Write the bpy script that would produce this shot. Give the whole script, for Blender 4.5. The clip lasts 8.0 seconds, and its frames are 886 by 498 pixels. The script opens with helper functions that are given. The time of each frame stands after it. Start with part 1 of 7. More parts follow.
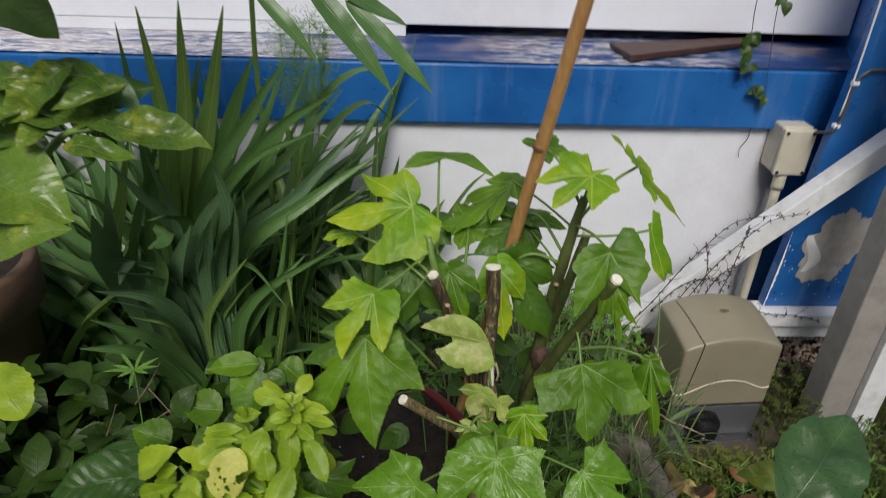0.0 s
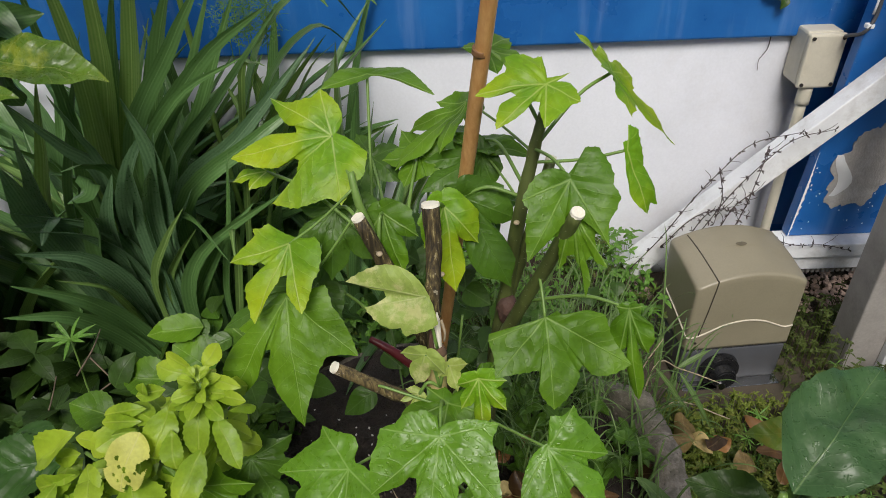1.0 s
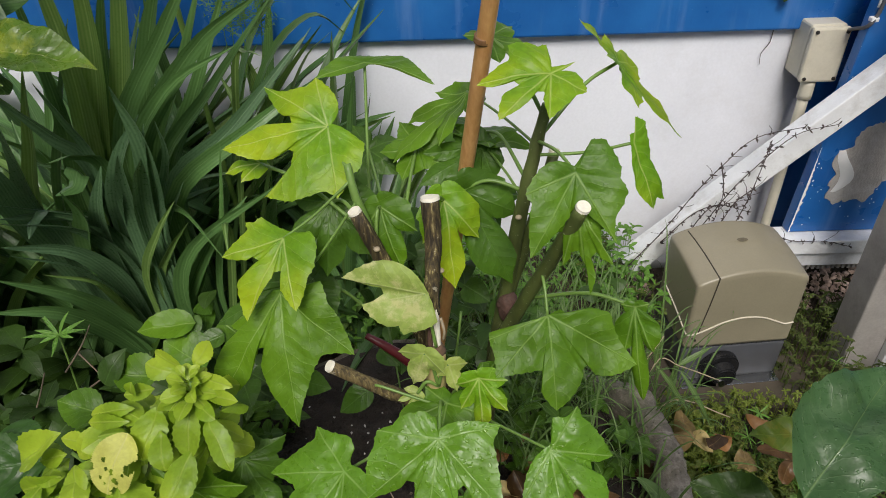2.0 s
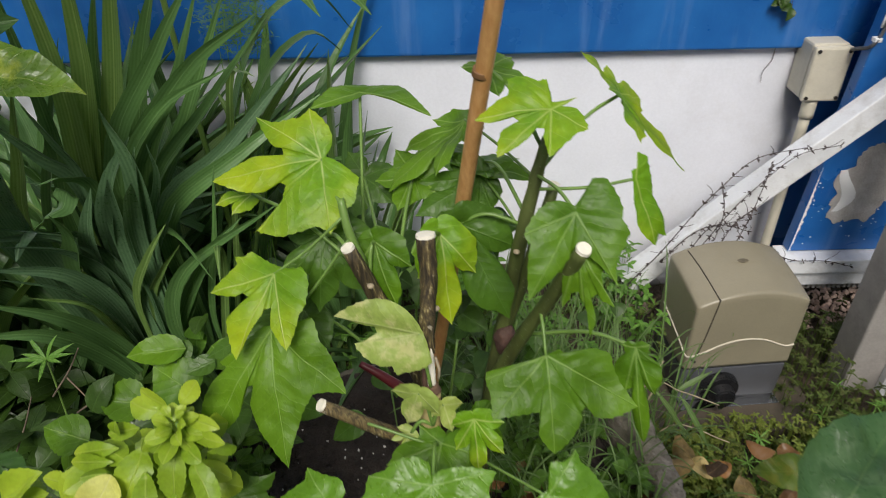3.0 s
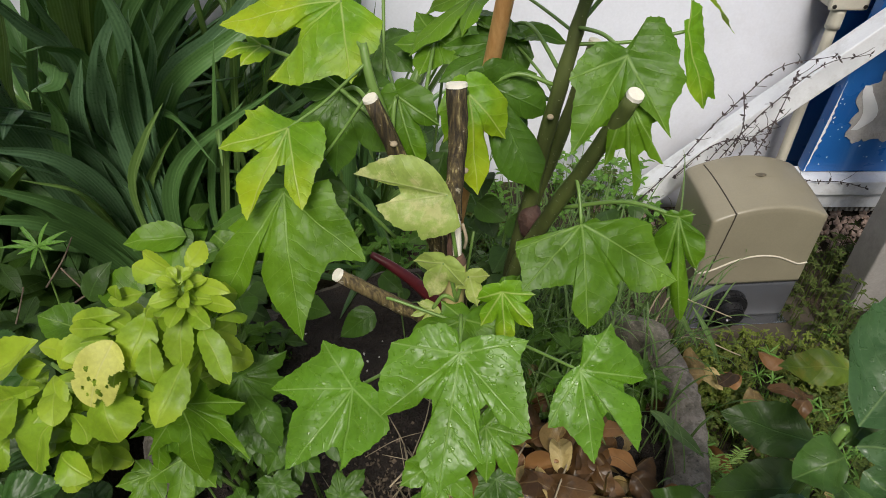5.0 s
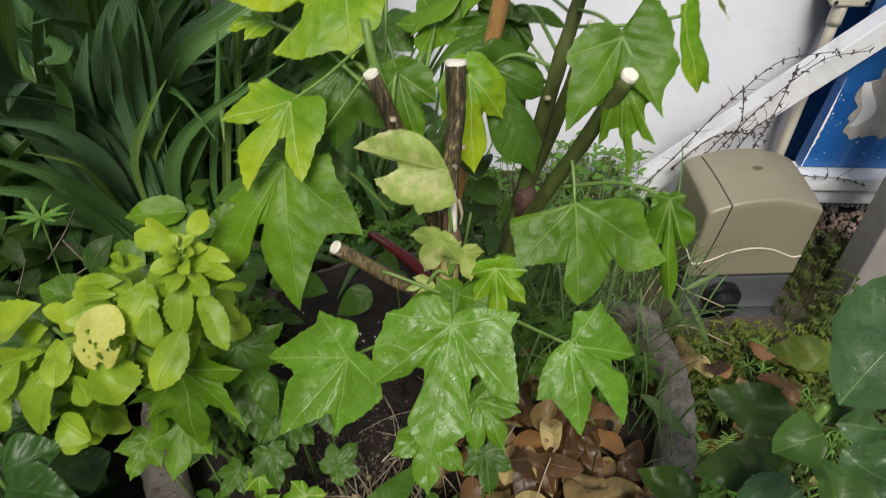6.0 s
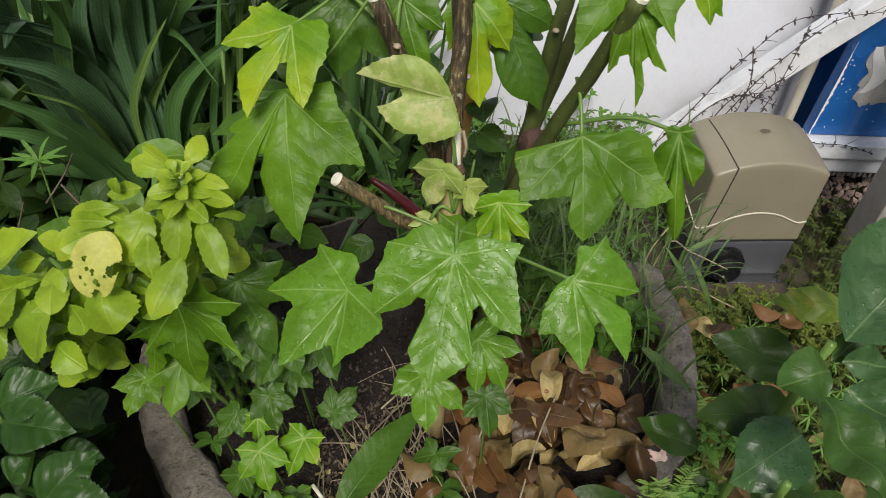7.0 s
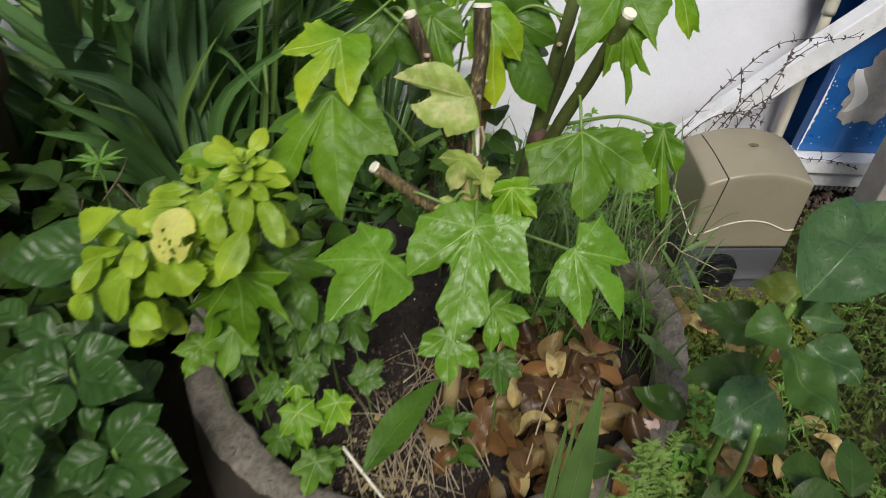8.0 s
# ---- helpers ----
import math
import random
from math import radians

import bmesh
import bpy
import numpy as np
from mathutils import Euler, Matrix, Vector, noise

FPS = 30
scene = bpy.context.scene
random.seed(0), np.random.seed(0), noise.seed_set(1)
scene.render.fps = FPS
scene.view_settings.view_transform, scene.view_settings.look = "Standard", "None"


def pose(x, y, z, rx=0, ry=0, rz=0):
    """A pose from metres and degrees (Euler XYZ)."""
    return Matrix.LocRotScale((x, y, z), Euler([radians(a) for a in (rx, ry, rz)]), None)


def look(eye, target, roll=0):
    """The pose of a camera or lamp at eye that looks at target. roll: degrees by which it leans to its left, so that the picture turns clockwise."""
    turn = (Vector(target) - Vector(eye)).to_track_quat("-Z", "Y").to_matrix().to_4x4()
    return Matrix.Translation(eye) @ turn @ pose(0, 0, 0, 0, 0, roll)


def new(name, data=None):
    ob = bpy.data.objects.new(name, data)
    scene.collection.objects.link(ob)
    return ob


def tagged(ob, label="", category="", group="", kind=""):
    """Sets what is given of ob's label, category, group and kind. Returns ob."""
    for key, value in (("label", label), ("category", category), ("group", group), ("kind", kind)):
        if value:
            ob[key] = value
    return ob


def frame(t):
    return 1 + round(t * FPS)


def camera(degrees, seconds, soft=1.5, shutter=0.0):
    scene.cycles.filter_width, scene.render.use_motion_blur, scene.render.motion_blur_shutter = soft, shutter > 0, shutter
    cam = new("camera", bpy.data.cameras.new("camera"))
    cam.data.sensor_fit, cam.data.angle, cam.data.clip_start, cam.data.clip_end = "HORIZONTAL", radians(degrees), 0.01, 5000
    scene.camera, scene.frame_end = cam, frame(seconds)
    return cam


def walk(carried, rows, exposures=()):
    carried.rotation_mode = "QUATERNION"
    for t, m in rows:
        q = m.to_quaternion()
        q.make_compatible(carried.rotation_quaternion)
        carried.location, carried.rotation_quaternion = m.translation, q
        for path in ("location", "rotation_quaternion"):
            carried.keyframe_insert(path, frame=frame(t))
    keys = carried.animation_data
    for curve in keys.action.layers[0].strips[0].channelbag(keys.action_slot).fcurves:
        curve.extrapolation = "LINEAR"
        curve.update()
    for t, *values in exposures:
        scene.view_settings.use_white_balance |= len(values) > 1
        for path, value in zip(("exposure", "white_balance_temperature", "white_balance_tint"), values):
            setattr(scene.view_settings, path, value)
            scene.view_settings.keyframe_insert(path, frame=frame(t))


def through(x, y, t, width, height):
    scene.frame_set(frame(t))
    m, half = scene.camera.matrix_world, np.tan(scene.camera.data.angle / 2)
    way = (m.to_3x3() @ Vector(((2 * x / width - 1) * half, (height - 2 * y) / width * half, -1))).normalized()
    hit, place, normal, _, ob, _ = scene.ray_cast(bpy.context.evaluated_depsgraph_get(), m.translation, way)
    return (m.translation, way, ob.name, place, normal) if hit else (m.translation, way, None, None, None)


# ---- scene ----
cam = camera(66.4, 8.0, soft=0.8, shutter=0.45)
PATH = [
    (0, (0.011, 0.066, 1.216), (0.096, 1.788, 0.203), 2.1),
    (0.5, (0.094, 0.137, 1.16), (0.097, 1.802, 0.053), -1.4),
    (1, (0.116, 0.184, 1.134), (0.115, 1.82, -0.016), -2.1),
    (1.5, (0.107, 0.2, 1.123), (0.105, 1.823, -0.046), -1.9),
    (2.8, (0.122, 0.216, 1.121), (0.154, 1.85, -0.032), -1.3),
    (3, (0.115, 0.237, 1.136), (0.133, 1.871, -0.019), -1.0),
    (3.5, (0.085, 0.302, 1.136), (0.093, 1.907, -0.058), -0.8),
    (4, (0.071, 0.298, 1.116), (0.069, 1.887, -0.099), -1.2),
    (4.5, (0.078, 0.253, 1.063), (0.103, 1.803, -0.2), -0.1),
    (4.7, (0.079, 0.243, 1.046), (0.111, 1.778, -0.235), 0.1),
    (5.8, (0.09, 0.216, 1.051), (0.146, 1.743, -0.239), 2.4),
    (6, (0.085, 0.213, 1.044), (0.128, 1.729, -0.259), 2.1),
    (6.5, (0.07, 0.2, 1.008), (0.095, 1.672, -0.346), 2.8),
    (7, (0.085, 0.194, 1.006), (0.126, 1.669, -0.343), 3.0),
    (7.5, (0.098, 0.183, 1.023), (0.137, 1.685, -0.297), 2.2),
    (8, (0.067, 0.079, 1.039), (0.093, 1.607, -0.251), 2.9),
]
walk(cam, [(t, look(eye, target, roll)) for t, eye, target, roll in PATH], [(0.0, -0.09), (0.6, 0.12), (1.5, 0.18), (8.0, 0.24)])

# ---------------------------------------------------------------- light
world = bpy.data.worlds.new("world")
scene.world = world
world.use_nodes = True
wn = world.node_tree.nodes
sky = wn.new("ShaderNodeTexSky")
sky.sky_type = "NISHITA"
sky.sun_disc = False
sky.sun_elevation, sky.sun_rotation = radians(52), radians(183)
sky.air_density, sky.dust_density, sky.ozone_density = 1.6, 4.0, 1.0
wn["Background"].inputs["Strength"].default_value = 0.076
world.node_tree.links.new(sky.outputs["Color"], wn["Background"].inputs["Color"])
sun_data = bpy.data.lights.new("sun", "SUN")
sun_data.energy, sun_data.angle, sun_data.color = 2.65, radians(22), (1.0, 0.97, 0.92)
sun = new("sun", sun_data)
sun.matrix_world = look((-0.25, -3.5, 5.2), (0, 0.9, 0.3))


# ---------------------------------------------------------------- materials
class Mat:
    """A small builder for node materials."""

    def __init__(self, name):
        self.m = bpy.data.materials.new(name)
        self.m.use_nodes = True
        self.t = self.m.node_tree
        self.b = self.t.nodes["Principled BSDF"]
        self.out = self.t.nodes["Material Output"]
        self.co = self.t.nodes.new("ShaderNodeTexCoord")

    def node(self, kind, **values):
        n = self.t.nodes.new(kind)
        for key, value in values.items():
            setattr(n, key, value)
        return n

    def link(self, a, b):
        self.t.links.new(a, b)

    def noise(self, scale, detail=4.0, rough=0.55, stretch=None, space="Object"):
        n = self.node("ShaderNodeTexNoise")
        n.inputs["Scale"].default_value = scale
        n.inputs["Detail"].default_value = detail
        n.inputs["Roughness"].default_value = rough
        src = self.co.outputs[space]
        if stretch:
            mp = self.node("ShaderNodeMapping")
            mp.inputs["Scale"].default_value = stretch
            self.link(src, mp.inputs["Vector"])
            src = mp.outputs["Vector"]
        self.link(src, n.inputs["Vector"])
        return n.outputs["Fac"]

    def ramp(self, fac, stops):
        r = self.node("ShaderNodeValToRGB")
        e = r.color_ramp.elements
        while len(e) < len(stops):
            e.new(0.5)
        for el, (p, c) in zip(e, stops):
            el.position = p
            el.color = (*c, 1) if isinstance(c, tuple) else (c, c, c, 1)
        self.link(fac, r.inputs["Fac"])
        return r.outputs["Color"]

    def math(self, op, a, b=None, c=None):
        n = self.node("ShaderNodeMath", operation=op)
        for i, v in enumerate((a, b, c)):
            if v is None:
                continue
            if isinstance(v, (int, float)):
                n.inputs[i].default_value = v
            else:
                self.link(v, n.inputs[i])
        return n.outputs[0]

    def mix(self, fac, a, b, blend="MIX"):
        n = self.node("ShaderNodeMix", data_type="RGBA", blend_type=blend)
        for key, v in ((0, fac), (6, a), (7, b)):
            if isinstance(v, tuple):
                n.inputs[key].default_value = (*v, 1)
            elif isinstance(v, (int, float)):
                n.inputs[key].default_value = v
            else:
                self.link(v, n.inputs[key])
        return n.outputs[2]

    def bump(self, height, strength=0.3, distance=0.002):
        n = self.node("ShaderNodeBump")
        n.inputs["Strength"].default_value = strength
        n.inputs["Distance"].default_value = distance
        self.link(height, n.inputs["Height"])
        self.link(n.outputs["Normal"], self.b.inputs["Normal"])
        return n.outputs["Normal"]

    def done(self, color, rough=0.6, metal=0.0, spec=0.5):
        for key, v in (("Base Color", color), ("Roughness", rough), ("Metallic", metal), ("Specular IOR Level", spec)):
            if isinstance(v, tuple):
                self.b.inputs[key].default_value = (*v, 1)
            elif isinstance(v, (int, float)):
                self.b.inputs[key].default_value = v
            else:
                self.link(v, self.b.inputs[key])
        return self.m


def mul(c, k):
    return tuple(min(1.0, v * k) for v in c)


def surface(name, c, var=0.25, scale=12.0, fine=120.0, rough=0.6, bumpy=0.3, dist=0.002, metal=0.0, stain=None, amount=0.5):
    """Plain stuff with stains at a coarse scale and grain at a fine one."""
    s = Mat(name)
    big, small = s.noise(scale, 5), s.noise(fine, 3)
    col = s.ramp(big, [(0.3, mul(c, 1 - var)), (0.7, mul(c, 1 + var))])
    col = s.mix(0.35, col, s.ramp(small, [(0.3, mul(c, 1 - var)), (0.7, mul(c, 1 + var))]))
    if stain:
        col = s.mix(s.math("MULTIPLY", s.ramp(s.noise(scale * 0.6, 7, 0.7), [(0.5, 0.0), (0.72, 1.0)]), amount), col, stain)
    s.bump(s.math("ADD", big, small), bumpy, dist)
    return s.done(col, s.math("MULTIPLY_ADD", small, 0.3, rough - 0.15), metal)


def leaf_material(name, c, vein, gloss=0.35, spacing=0.011, through=0.28, wet=0.0, patch=None, amount=0.0, veins=0.55, young=None, stripes=0.0, spread=None, blotch=45, keel=1.0):
    """A leaf whose UV holds the metres along a midrib and away from it."""
    s = Mat(name)
    uv = s.node("ShaderNodeSeparateXYZ")
    s.link(s.co.outputs["UV"], uv.inputs[0])
    along, away = uv.outputs[0], s.math("ABSOLUTE", uv.outputs[1])
    main = s.math("SUBTRACT", 1.0, s.math("SMOOTH_MIN", s.math("DIVIDE", away, s.math("MAXIMUM", s.math("SUBTRACT", 0.0014, s.math("MULTIPLY", along, 0.009)), 0.0005 * keel)), 1.0, 0.2))
    bent = s.math("MULTIPLY", s.math("SUBTRACT", s.noise(26, 3), 0.5), spacing * 1.6)
    rib = s.math("FRACT", s.math("DIVIDE", s.math("ADD", bent, s.math("SUBTRACT", along, s.math("MULTIPLY", away, 0.85))), spacing))
    rib = s.math("ABSOLUTE", s.math("SUBTRACT", rib, 0.5))
    side = s.math("MULTIPLY", s.math("SUBTRACT", 1.0, s.math("SMOOTH_MIN", s.math("MULTIPLY", rib, spacing / 0.0007), 1.0, 0.2)), veins)
    lines = s.math("MAXIMUM", s.math("MAXIMUM", main, side), 0.0)
    info = s.node("ShaderNodeObjectInfo").outputs["Random"]
    big, small = s.noise(22, 4), s.noise(260, 3)
    col = s.ramp(big, [(0.3, mul(c, 0.72)), (0.7, mul(c, 1.25))])
    col = s.mix(s.math("MULTIPLY", info, 0.35), col, mul((c[0] * 1.3, c[1] * 1.05, c[2]), 1.0))
    if young:
        outer = s.math("ADD", s.noise(11, 3), s.math("MULTIPLY", s.math("SUBTRACT", along, 0.05), 2.6))
        col = s.mix(s.ramp(outer, [(0.40, 0.0), (0.64, 0.85)]), col, young)
    col = s.mix(0.25, col, s.ramp(small, [(0.3, mul(c, 0.6)), (0.7, mul(c, 1.3))]))
    if patch:
        col = s.mix(s.math("MULTIPLY", s.ramp(s.noise(blotch, 6, 0.7), [(0.52, 0.0), (0.62, 1.0)]), amount), col, patch)
    if spread:
        col = s.mix(s.ramp(info, [(0.0, 0.0), (0.45, 0.25), (1.0, 0.85)]), col, spread)
        col = s.mix(s.ramp(s.math("FRACT", s.math("MULTIPLY", info, 7.3)), [(0.3, 0.75), (0.6, 0.0)]), col, mul(c, 0.35))
    if stripes:
        ridge = s.math("ABSOLUTE", s.math("SUBTRACT", s.math("FRACT", s.math("DIVIDE", away, 0.0042)), 0.5))
        col = s.mix(s.math("MULTIPLY", ridge, stripes), col, mul(vein, 1.2))
        col = s.mix(s.math("MULTIPLY", info, 0.5), col, mul(c, 0.55))
    col = s.mix(s.math("MULTIPLY", lines, 0.48), col, vein)
    quilt = s.math("MULTIPLY", rib, 2.0 * veins)
    drops = s.ramp(s.noise(190, 2, 0.4), [(0.60, 0.0), (0.66, 1.0)])
    high = s.math("ADD", s.math("ADD", s.math("MULTIPLY", lines, 0.12), s.math("MULTIPLY", quilt, -0.32)), s.math("MULTIPLY", big, 0.9))
    high = s.math("ADD", high, s.math("MULTIPLY", drops, 0.13 * wet))
    nor = s.bump(high, 0.7, 0.0042)
    rough = s.math("MULTIPLY_ADD", small, 0.3, gloss - 0.12)
    if wet:
        rough = s.math("SUBTRACT", rough, s.math("MULTIPLY", drops, 0.16 * wet))
    s.done(col, rough, 0.0, 0.35)
    tr = s.node("ShaderNodeBsdfTranslucent")
    s.link(s.mix(1.0, col, (1.0, 1.0, 0.55), "MULTIPLY"), tr.inputs["Color"])
    s.link(nor, tr.inputs["Normal"])
    mx = s.node("ShaderNodeMixShader")
    mx.inputs[0].default_value = through
    s.link(s.b.outputs[0], mx.inputs[1])
    s.link(tr.outputs[0], mx.inputs[2])
    s.link(mx.outputs[0], s.out.inputs["Surface"])
    return s.m


LIME = leaf_material("leaf_lime", (0.150, 0.33, 0.012), (0.62, 0.70, 0.24), 0.42, 0.016, 0.34, wet=0.35, veins=0.3, young=(0.50, 0.58, 0.016))
MID = leaf_material("leaf_mid", (0.080, 0.186, 0.009), (0.34, 0.50, 0.14), 0.42, 0.016, 0.32, wet=0.35, veins=0.3, young=(0.16, 0.31, 0.014))
# Darker copy of MID: the shade on low and rear leaves put into colour.
MID_SHADED = leaf_material("leaf_mid_shaded", (0.052, 0.122, 0.011), (0.13, 0.24, 0.05), 0.40, 0.012, 0.24, wet=0.4, veins=0.35, young=(0.075, 0.17, 0.014))
WET = leaf_material("leaf_wet", (0.112, 0.255, 0.017), (0.36, 0.52, 0.17), 0.30, 0.016, veins=0.26, wet=0.7, patch=(0.17, 0.34, 0.04), amount=0.3, blotch=30)
PALE = leaf_material("leaf_pale", (0.31, 0.41, 0.09), (0.50, 0.54, 0.24), 0.42, 0.016, patch=(0.66, 0.62, 0.30), amount=0.6, veins=0.3, blotch=30)
YELLOW = leaf_material("leaf_yellow_green", (0.21, 0.345, 0.020), (0.38, 0.48, 0.09), 0.40, 0.009, 0.30, veins=0.10, young=(0.46, 0.56, 0.045))
BLEACHED = leaf_material("leaf_bleached", (0.52, 0.55, 0.13), (0.62, 0.60, 0.25), 0.5, 0.009, veins=0.15, patch=(0.40, 0.40, 0.08), amount=0.45, blotch=30)
STRAP = leaf_material("leaf_strap", (0.070, 0.158, 0.045), (0.17, 0.29, 0.11), 0.30, 0.5, 0.16, veins=0.0, young=(0.085, 0.185, 0.042), stripes=0.6, keel=1.8)
STRAP_BLUE = leaf_material("leaf_strap_bluish", (0.086, 0.172, 0.084), (0.20, 0.32, 0.17), 0.28, 0.5, 0.16, veins=0.0, young=(0.088, 0.180, 0.070), stripes=0.7, keel=1.8)
STRAP_LIGHT = leaf_material("leaf_strap_light", (0.115, 0.22, 0.050), (0.30, 0.42, 0.15), 0.30, 0.5, 0.20, veins=0.0, young=(0.15, 0.26, 0.055), stripes=0.6, keel=2.6)
DARK = leaf_material("leaf_dark", (0.031, 0.070, 0.009), (0.08, 0.16, 0.035), 0.42, 0.013, 0.16, wet=0.3, veins=0.25)
QUILT = leaf_material("leaf_quilted", (0.030, 0.080, 0.012), (0.06, 0.13, 0.03), 0.37, 0.017, 0.16, wet=0.0, veins=0.5)
BROAD = leaf_material("leaf_broad", (0.046, 0.105, 0.034), (0.22, 0.32, 0.12), 0.30, 0.016, 0.16, wet=0.7, patch=(0.10, 0.165, 0.075), amount=0.5, veins=0.2, blotch=26)
BROAD_MID = leaf_material("leaf_broad_mid", (0.046, 0.104, 0.016), (0.18, 0.28, 0.08), 0.40, 0.016, 0.2, wet=0.4, patch=(0.08, 0.14, 0.04), amount=0.4, veins=0.25)
CROTON = leaf_material("leaf_croton", (0.072, 0.150, 0.020), (0.42, 0.48, 0.14), 0.26, 0.017, 0.24, patch=(0.32, 0.36, 0.045), amount=0.6, veins=0.5, young=(0.17, 0.28, 0.035), blotch=17)
WEED = leaf_material("leaf_weed", (0.10, 0.24, 0.03), (0.20, 0.34, 0.08), 0.45, 0.008)
MOTTLED = leaf_material("leaf_mottled", (0.11, 0.17, 0.018), (0.24, 0.30, 0.06), 0.42, 0.012, 0.25, patch=(0.20, 0.20, 0.03), amount=0.7, veins=0.3)
MOSS = leaf_material("leaf_moss", (0.066, 0.105, 0.014), (0.15, 0.21, 0.04), 0.55, 0.006, patch=(0.13, 0.095, 0.03), amount=0.6)
DARKMOSS = leaf_material("leaf_dark_moss", (0.055, 0.085, 0.014), (0.12, 0.17, 0.035), 0.6, 0.006, patch=(0.075, 0.05, 0.02), amount=0.6)
FRESHMOSS = leaf_material("leaf_fresh_moss", (0.115, 0.155, 0.020), (0.24, 0.32, 0.05), 0.55, 0.006, patch=(0.22, 0.17, 0.05), amount=0.5)
FEATHER = leaf_material("leaf_feathery", (0.16, 0.28, 0.05), (0.22, 0.34, 0.09), 0.5, 0.006)
GRASS = leaf_material("leaf_grass", (0.105, 0.185, 0.05), (0.25, 0.34, 0.14), 0.45, 0.5, veins=0.0)
DRY = leaf_material("leaf_dry", (0.085, 0.046, 0.018), (0.22, 0.15, 0.07), 0.36, 0.012, 0.1, patch=(0.045, 0.026, 0.013), amount=0.75, veins=0.2, young=(0.175, 0.088, 0.032), spread=(0.27, 0.13, 0.042))
TAN = leaf_material("leaf_tan", (0.19, 0.135, 0.05), (0.30, 0.22, 0.11), 0.42, 0.012, 0.12, patch=(0.09, 0.058, 0.024), amount=0.7, veins=0.3)
STRAW_LEAF = leaf_material("leaf_straw", (0.48, 0.38, 0.16), (0.5, 0.42, 0.22), 0.5, 0.012, 0.15, patch=(0.30, 0.22, 0.07), amount=0.6, veins=0.4)

PLASTER = surface("white_plaster", (0.74, 0.755, 0.82), 0.07, 5, 160, 0.75, 0.15, 0.0015, stain=(0.50, 0.47, 0.46), amount=0.35)
WHITE_METAL = surface("white_painted_steel", (0.72, 0.73, 0.75), 0.08, 20, 200, 0.45, 0.2, 0.001, stain=(0.36, 0.33, 0.30), amount=0.6)
GREY_METAL = surface("weathered_grey_paint", (0.30, 0.28, 0.26), 0.2, 16, 180, 0.55, 0.3, 0.001, stain=(0.14, 0.12, 0.11), amount=0.6)


def concrete_material():
    """Old cast concrete: blotched, pitted and stained green in places."""
    s = Mat("concrete")
    big, fine, pits = s.noise(9, 6, 0.65), s.noise(300, 3), s.noise(230, 2, 0.4)
    col = s.ramp(big, [(0.3, (0.11, 0.098, 0.080)), (0.5, (0.20, 0.178, 0.148)), (0.72, (0.34, 0.30, 0.255))])
    col = s.mix(0.3, col, s.ramp(fine, [(0.3, (0.14, 0.115, 0.09)), (0.7, (0.38, 0.33, 0.27))]))
    lumps = s.noise(48, 5, 0.7)
    col = s.mix(s.ramp(lumps, [(0.42, 0.65), (0.58, 0.0)]), col, (0.085, 0.072, 0.052))
    hole = s.ramp(pits, [(0.27, 1.0), (0.36, 0.0)])
    col = s.mix(s.math("MULTIPLY", hole, 0.6), col, (0.06, 0.052, 0.04))
    col = s.mix(s.math("MULTIPLY", s.ramp(s.noise(14, 7, 0.7), [(0.5, 0.0), (0.7, 1.0)]), 0.7), col, (0.075, 0.08, 0.04))
    s.bump(s.math("SUBTRACT", s.math("ADD", s.math("MULTIPLY", fine, 0.4), s.math("MULTIPLY", lumps, 1.6)), s.math("MULTIPLY", hole, 1.0)), 0.8, 0.0035)
    return s.done(col, 0.9)


CONCRETE = concrete_material()
DARKSIDE = surface("dark_side_concrete", (0.050, 0.042, 0.030), 0.5, 16, 220, 0.75, 0.6, 0.003, stain=(0.022, 0.026, 0.014), amount=0.7)
PAD = surface("damp_concrete", (0.085, 0.066, 0.047), 0.3, 12, 200, 0.8, 0.5, 0.003, stain=(0.06, 0.06, 0.035), amount=0.7)
SOIL = surface("dark_soil", (0.032, 0.023, 0.018), 0.55, 30, 260, 0.9, 0.9, 0.012)
EARTH = surface("brown_earth", (0.06, 0.042, 0.025), 0.5, 14, 200, 0.9, 0.9, 0.012, stain=(0.05, 0.065, 0.02), amount=0.7)
BEIGE = surface("beige_plastic", (0.245, 0.218, 0.152), 0.13, 7, 300, 0.36, 0.12, 0.0006, stain=(0.15, 0.13, 0.085), amount=0.6)
RUBBLE = surface("pinkish_rubble", (0.46, 0.34, 0.28), 0.45, 45, 200, 0.85, 0.6, 0.003, stain=(0.12, 0.09, 0.07), amount=0.7)
SCRAP = surface("pinkish_paper", (0.62, 0.46, 0.40), 0.15, 60, 300, 0.8, 0.4, 0.001, stain=(0.4, 0.25, 0.2), amount=0.5)
TERRACOTTA = surface("terracotta", (0.12, 0.070, 0.042), 0.3, 14, 200, 0.85, 0.5, 0.002, stain=(0.10, 0.07, 0.045), amount=0.6)
WIRY = surface("wiry_stem", (0.06, 0.045, 0.045), 0.3, 60, 200, 0.7, 0.3)
NODE = surface("cane_node", (0.20, 0.10, 0.045), 0.5, 90, 300, 0.6, 0.5, 0.001, stain=(0.06, 0.03, 0.02), amount=0.7)
GASKET = surface("cream_rubber", (0.55, 0.50, 0.40), 0.08, 20, 200, 0.5, 0.1)
GREYPL = surface("grey_plastic", (0.075, 0.078, 0.088), 0.12, 14, 300, 0.45, 0.2, 0.0006, stain=(0.06, 0.055, 0.05), amount=0.5)
SEAM = surface("grimy_joint", (0.045, 0.038, 0.026), 0.3, 40, 200, 0.8, 0.2)
SCUFF = surface("scuffed_mark", (0.12, 0.10, 0.065), 0.4, 160, 400, 0.6, 0.3)
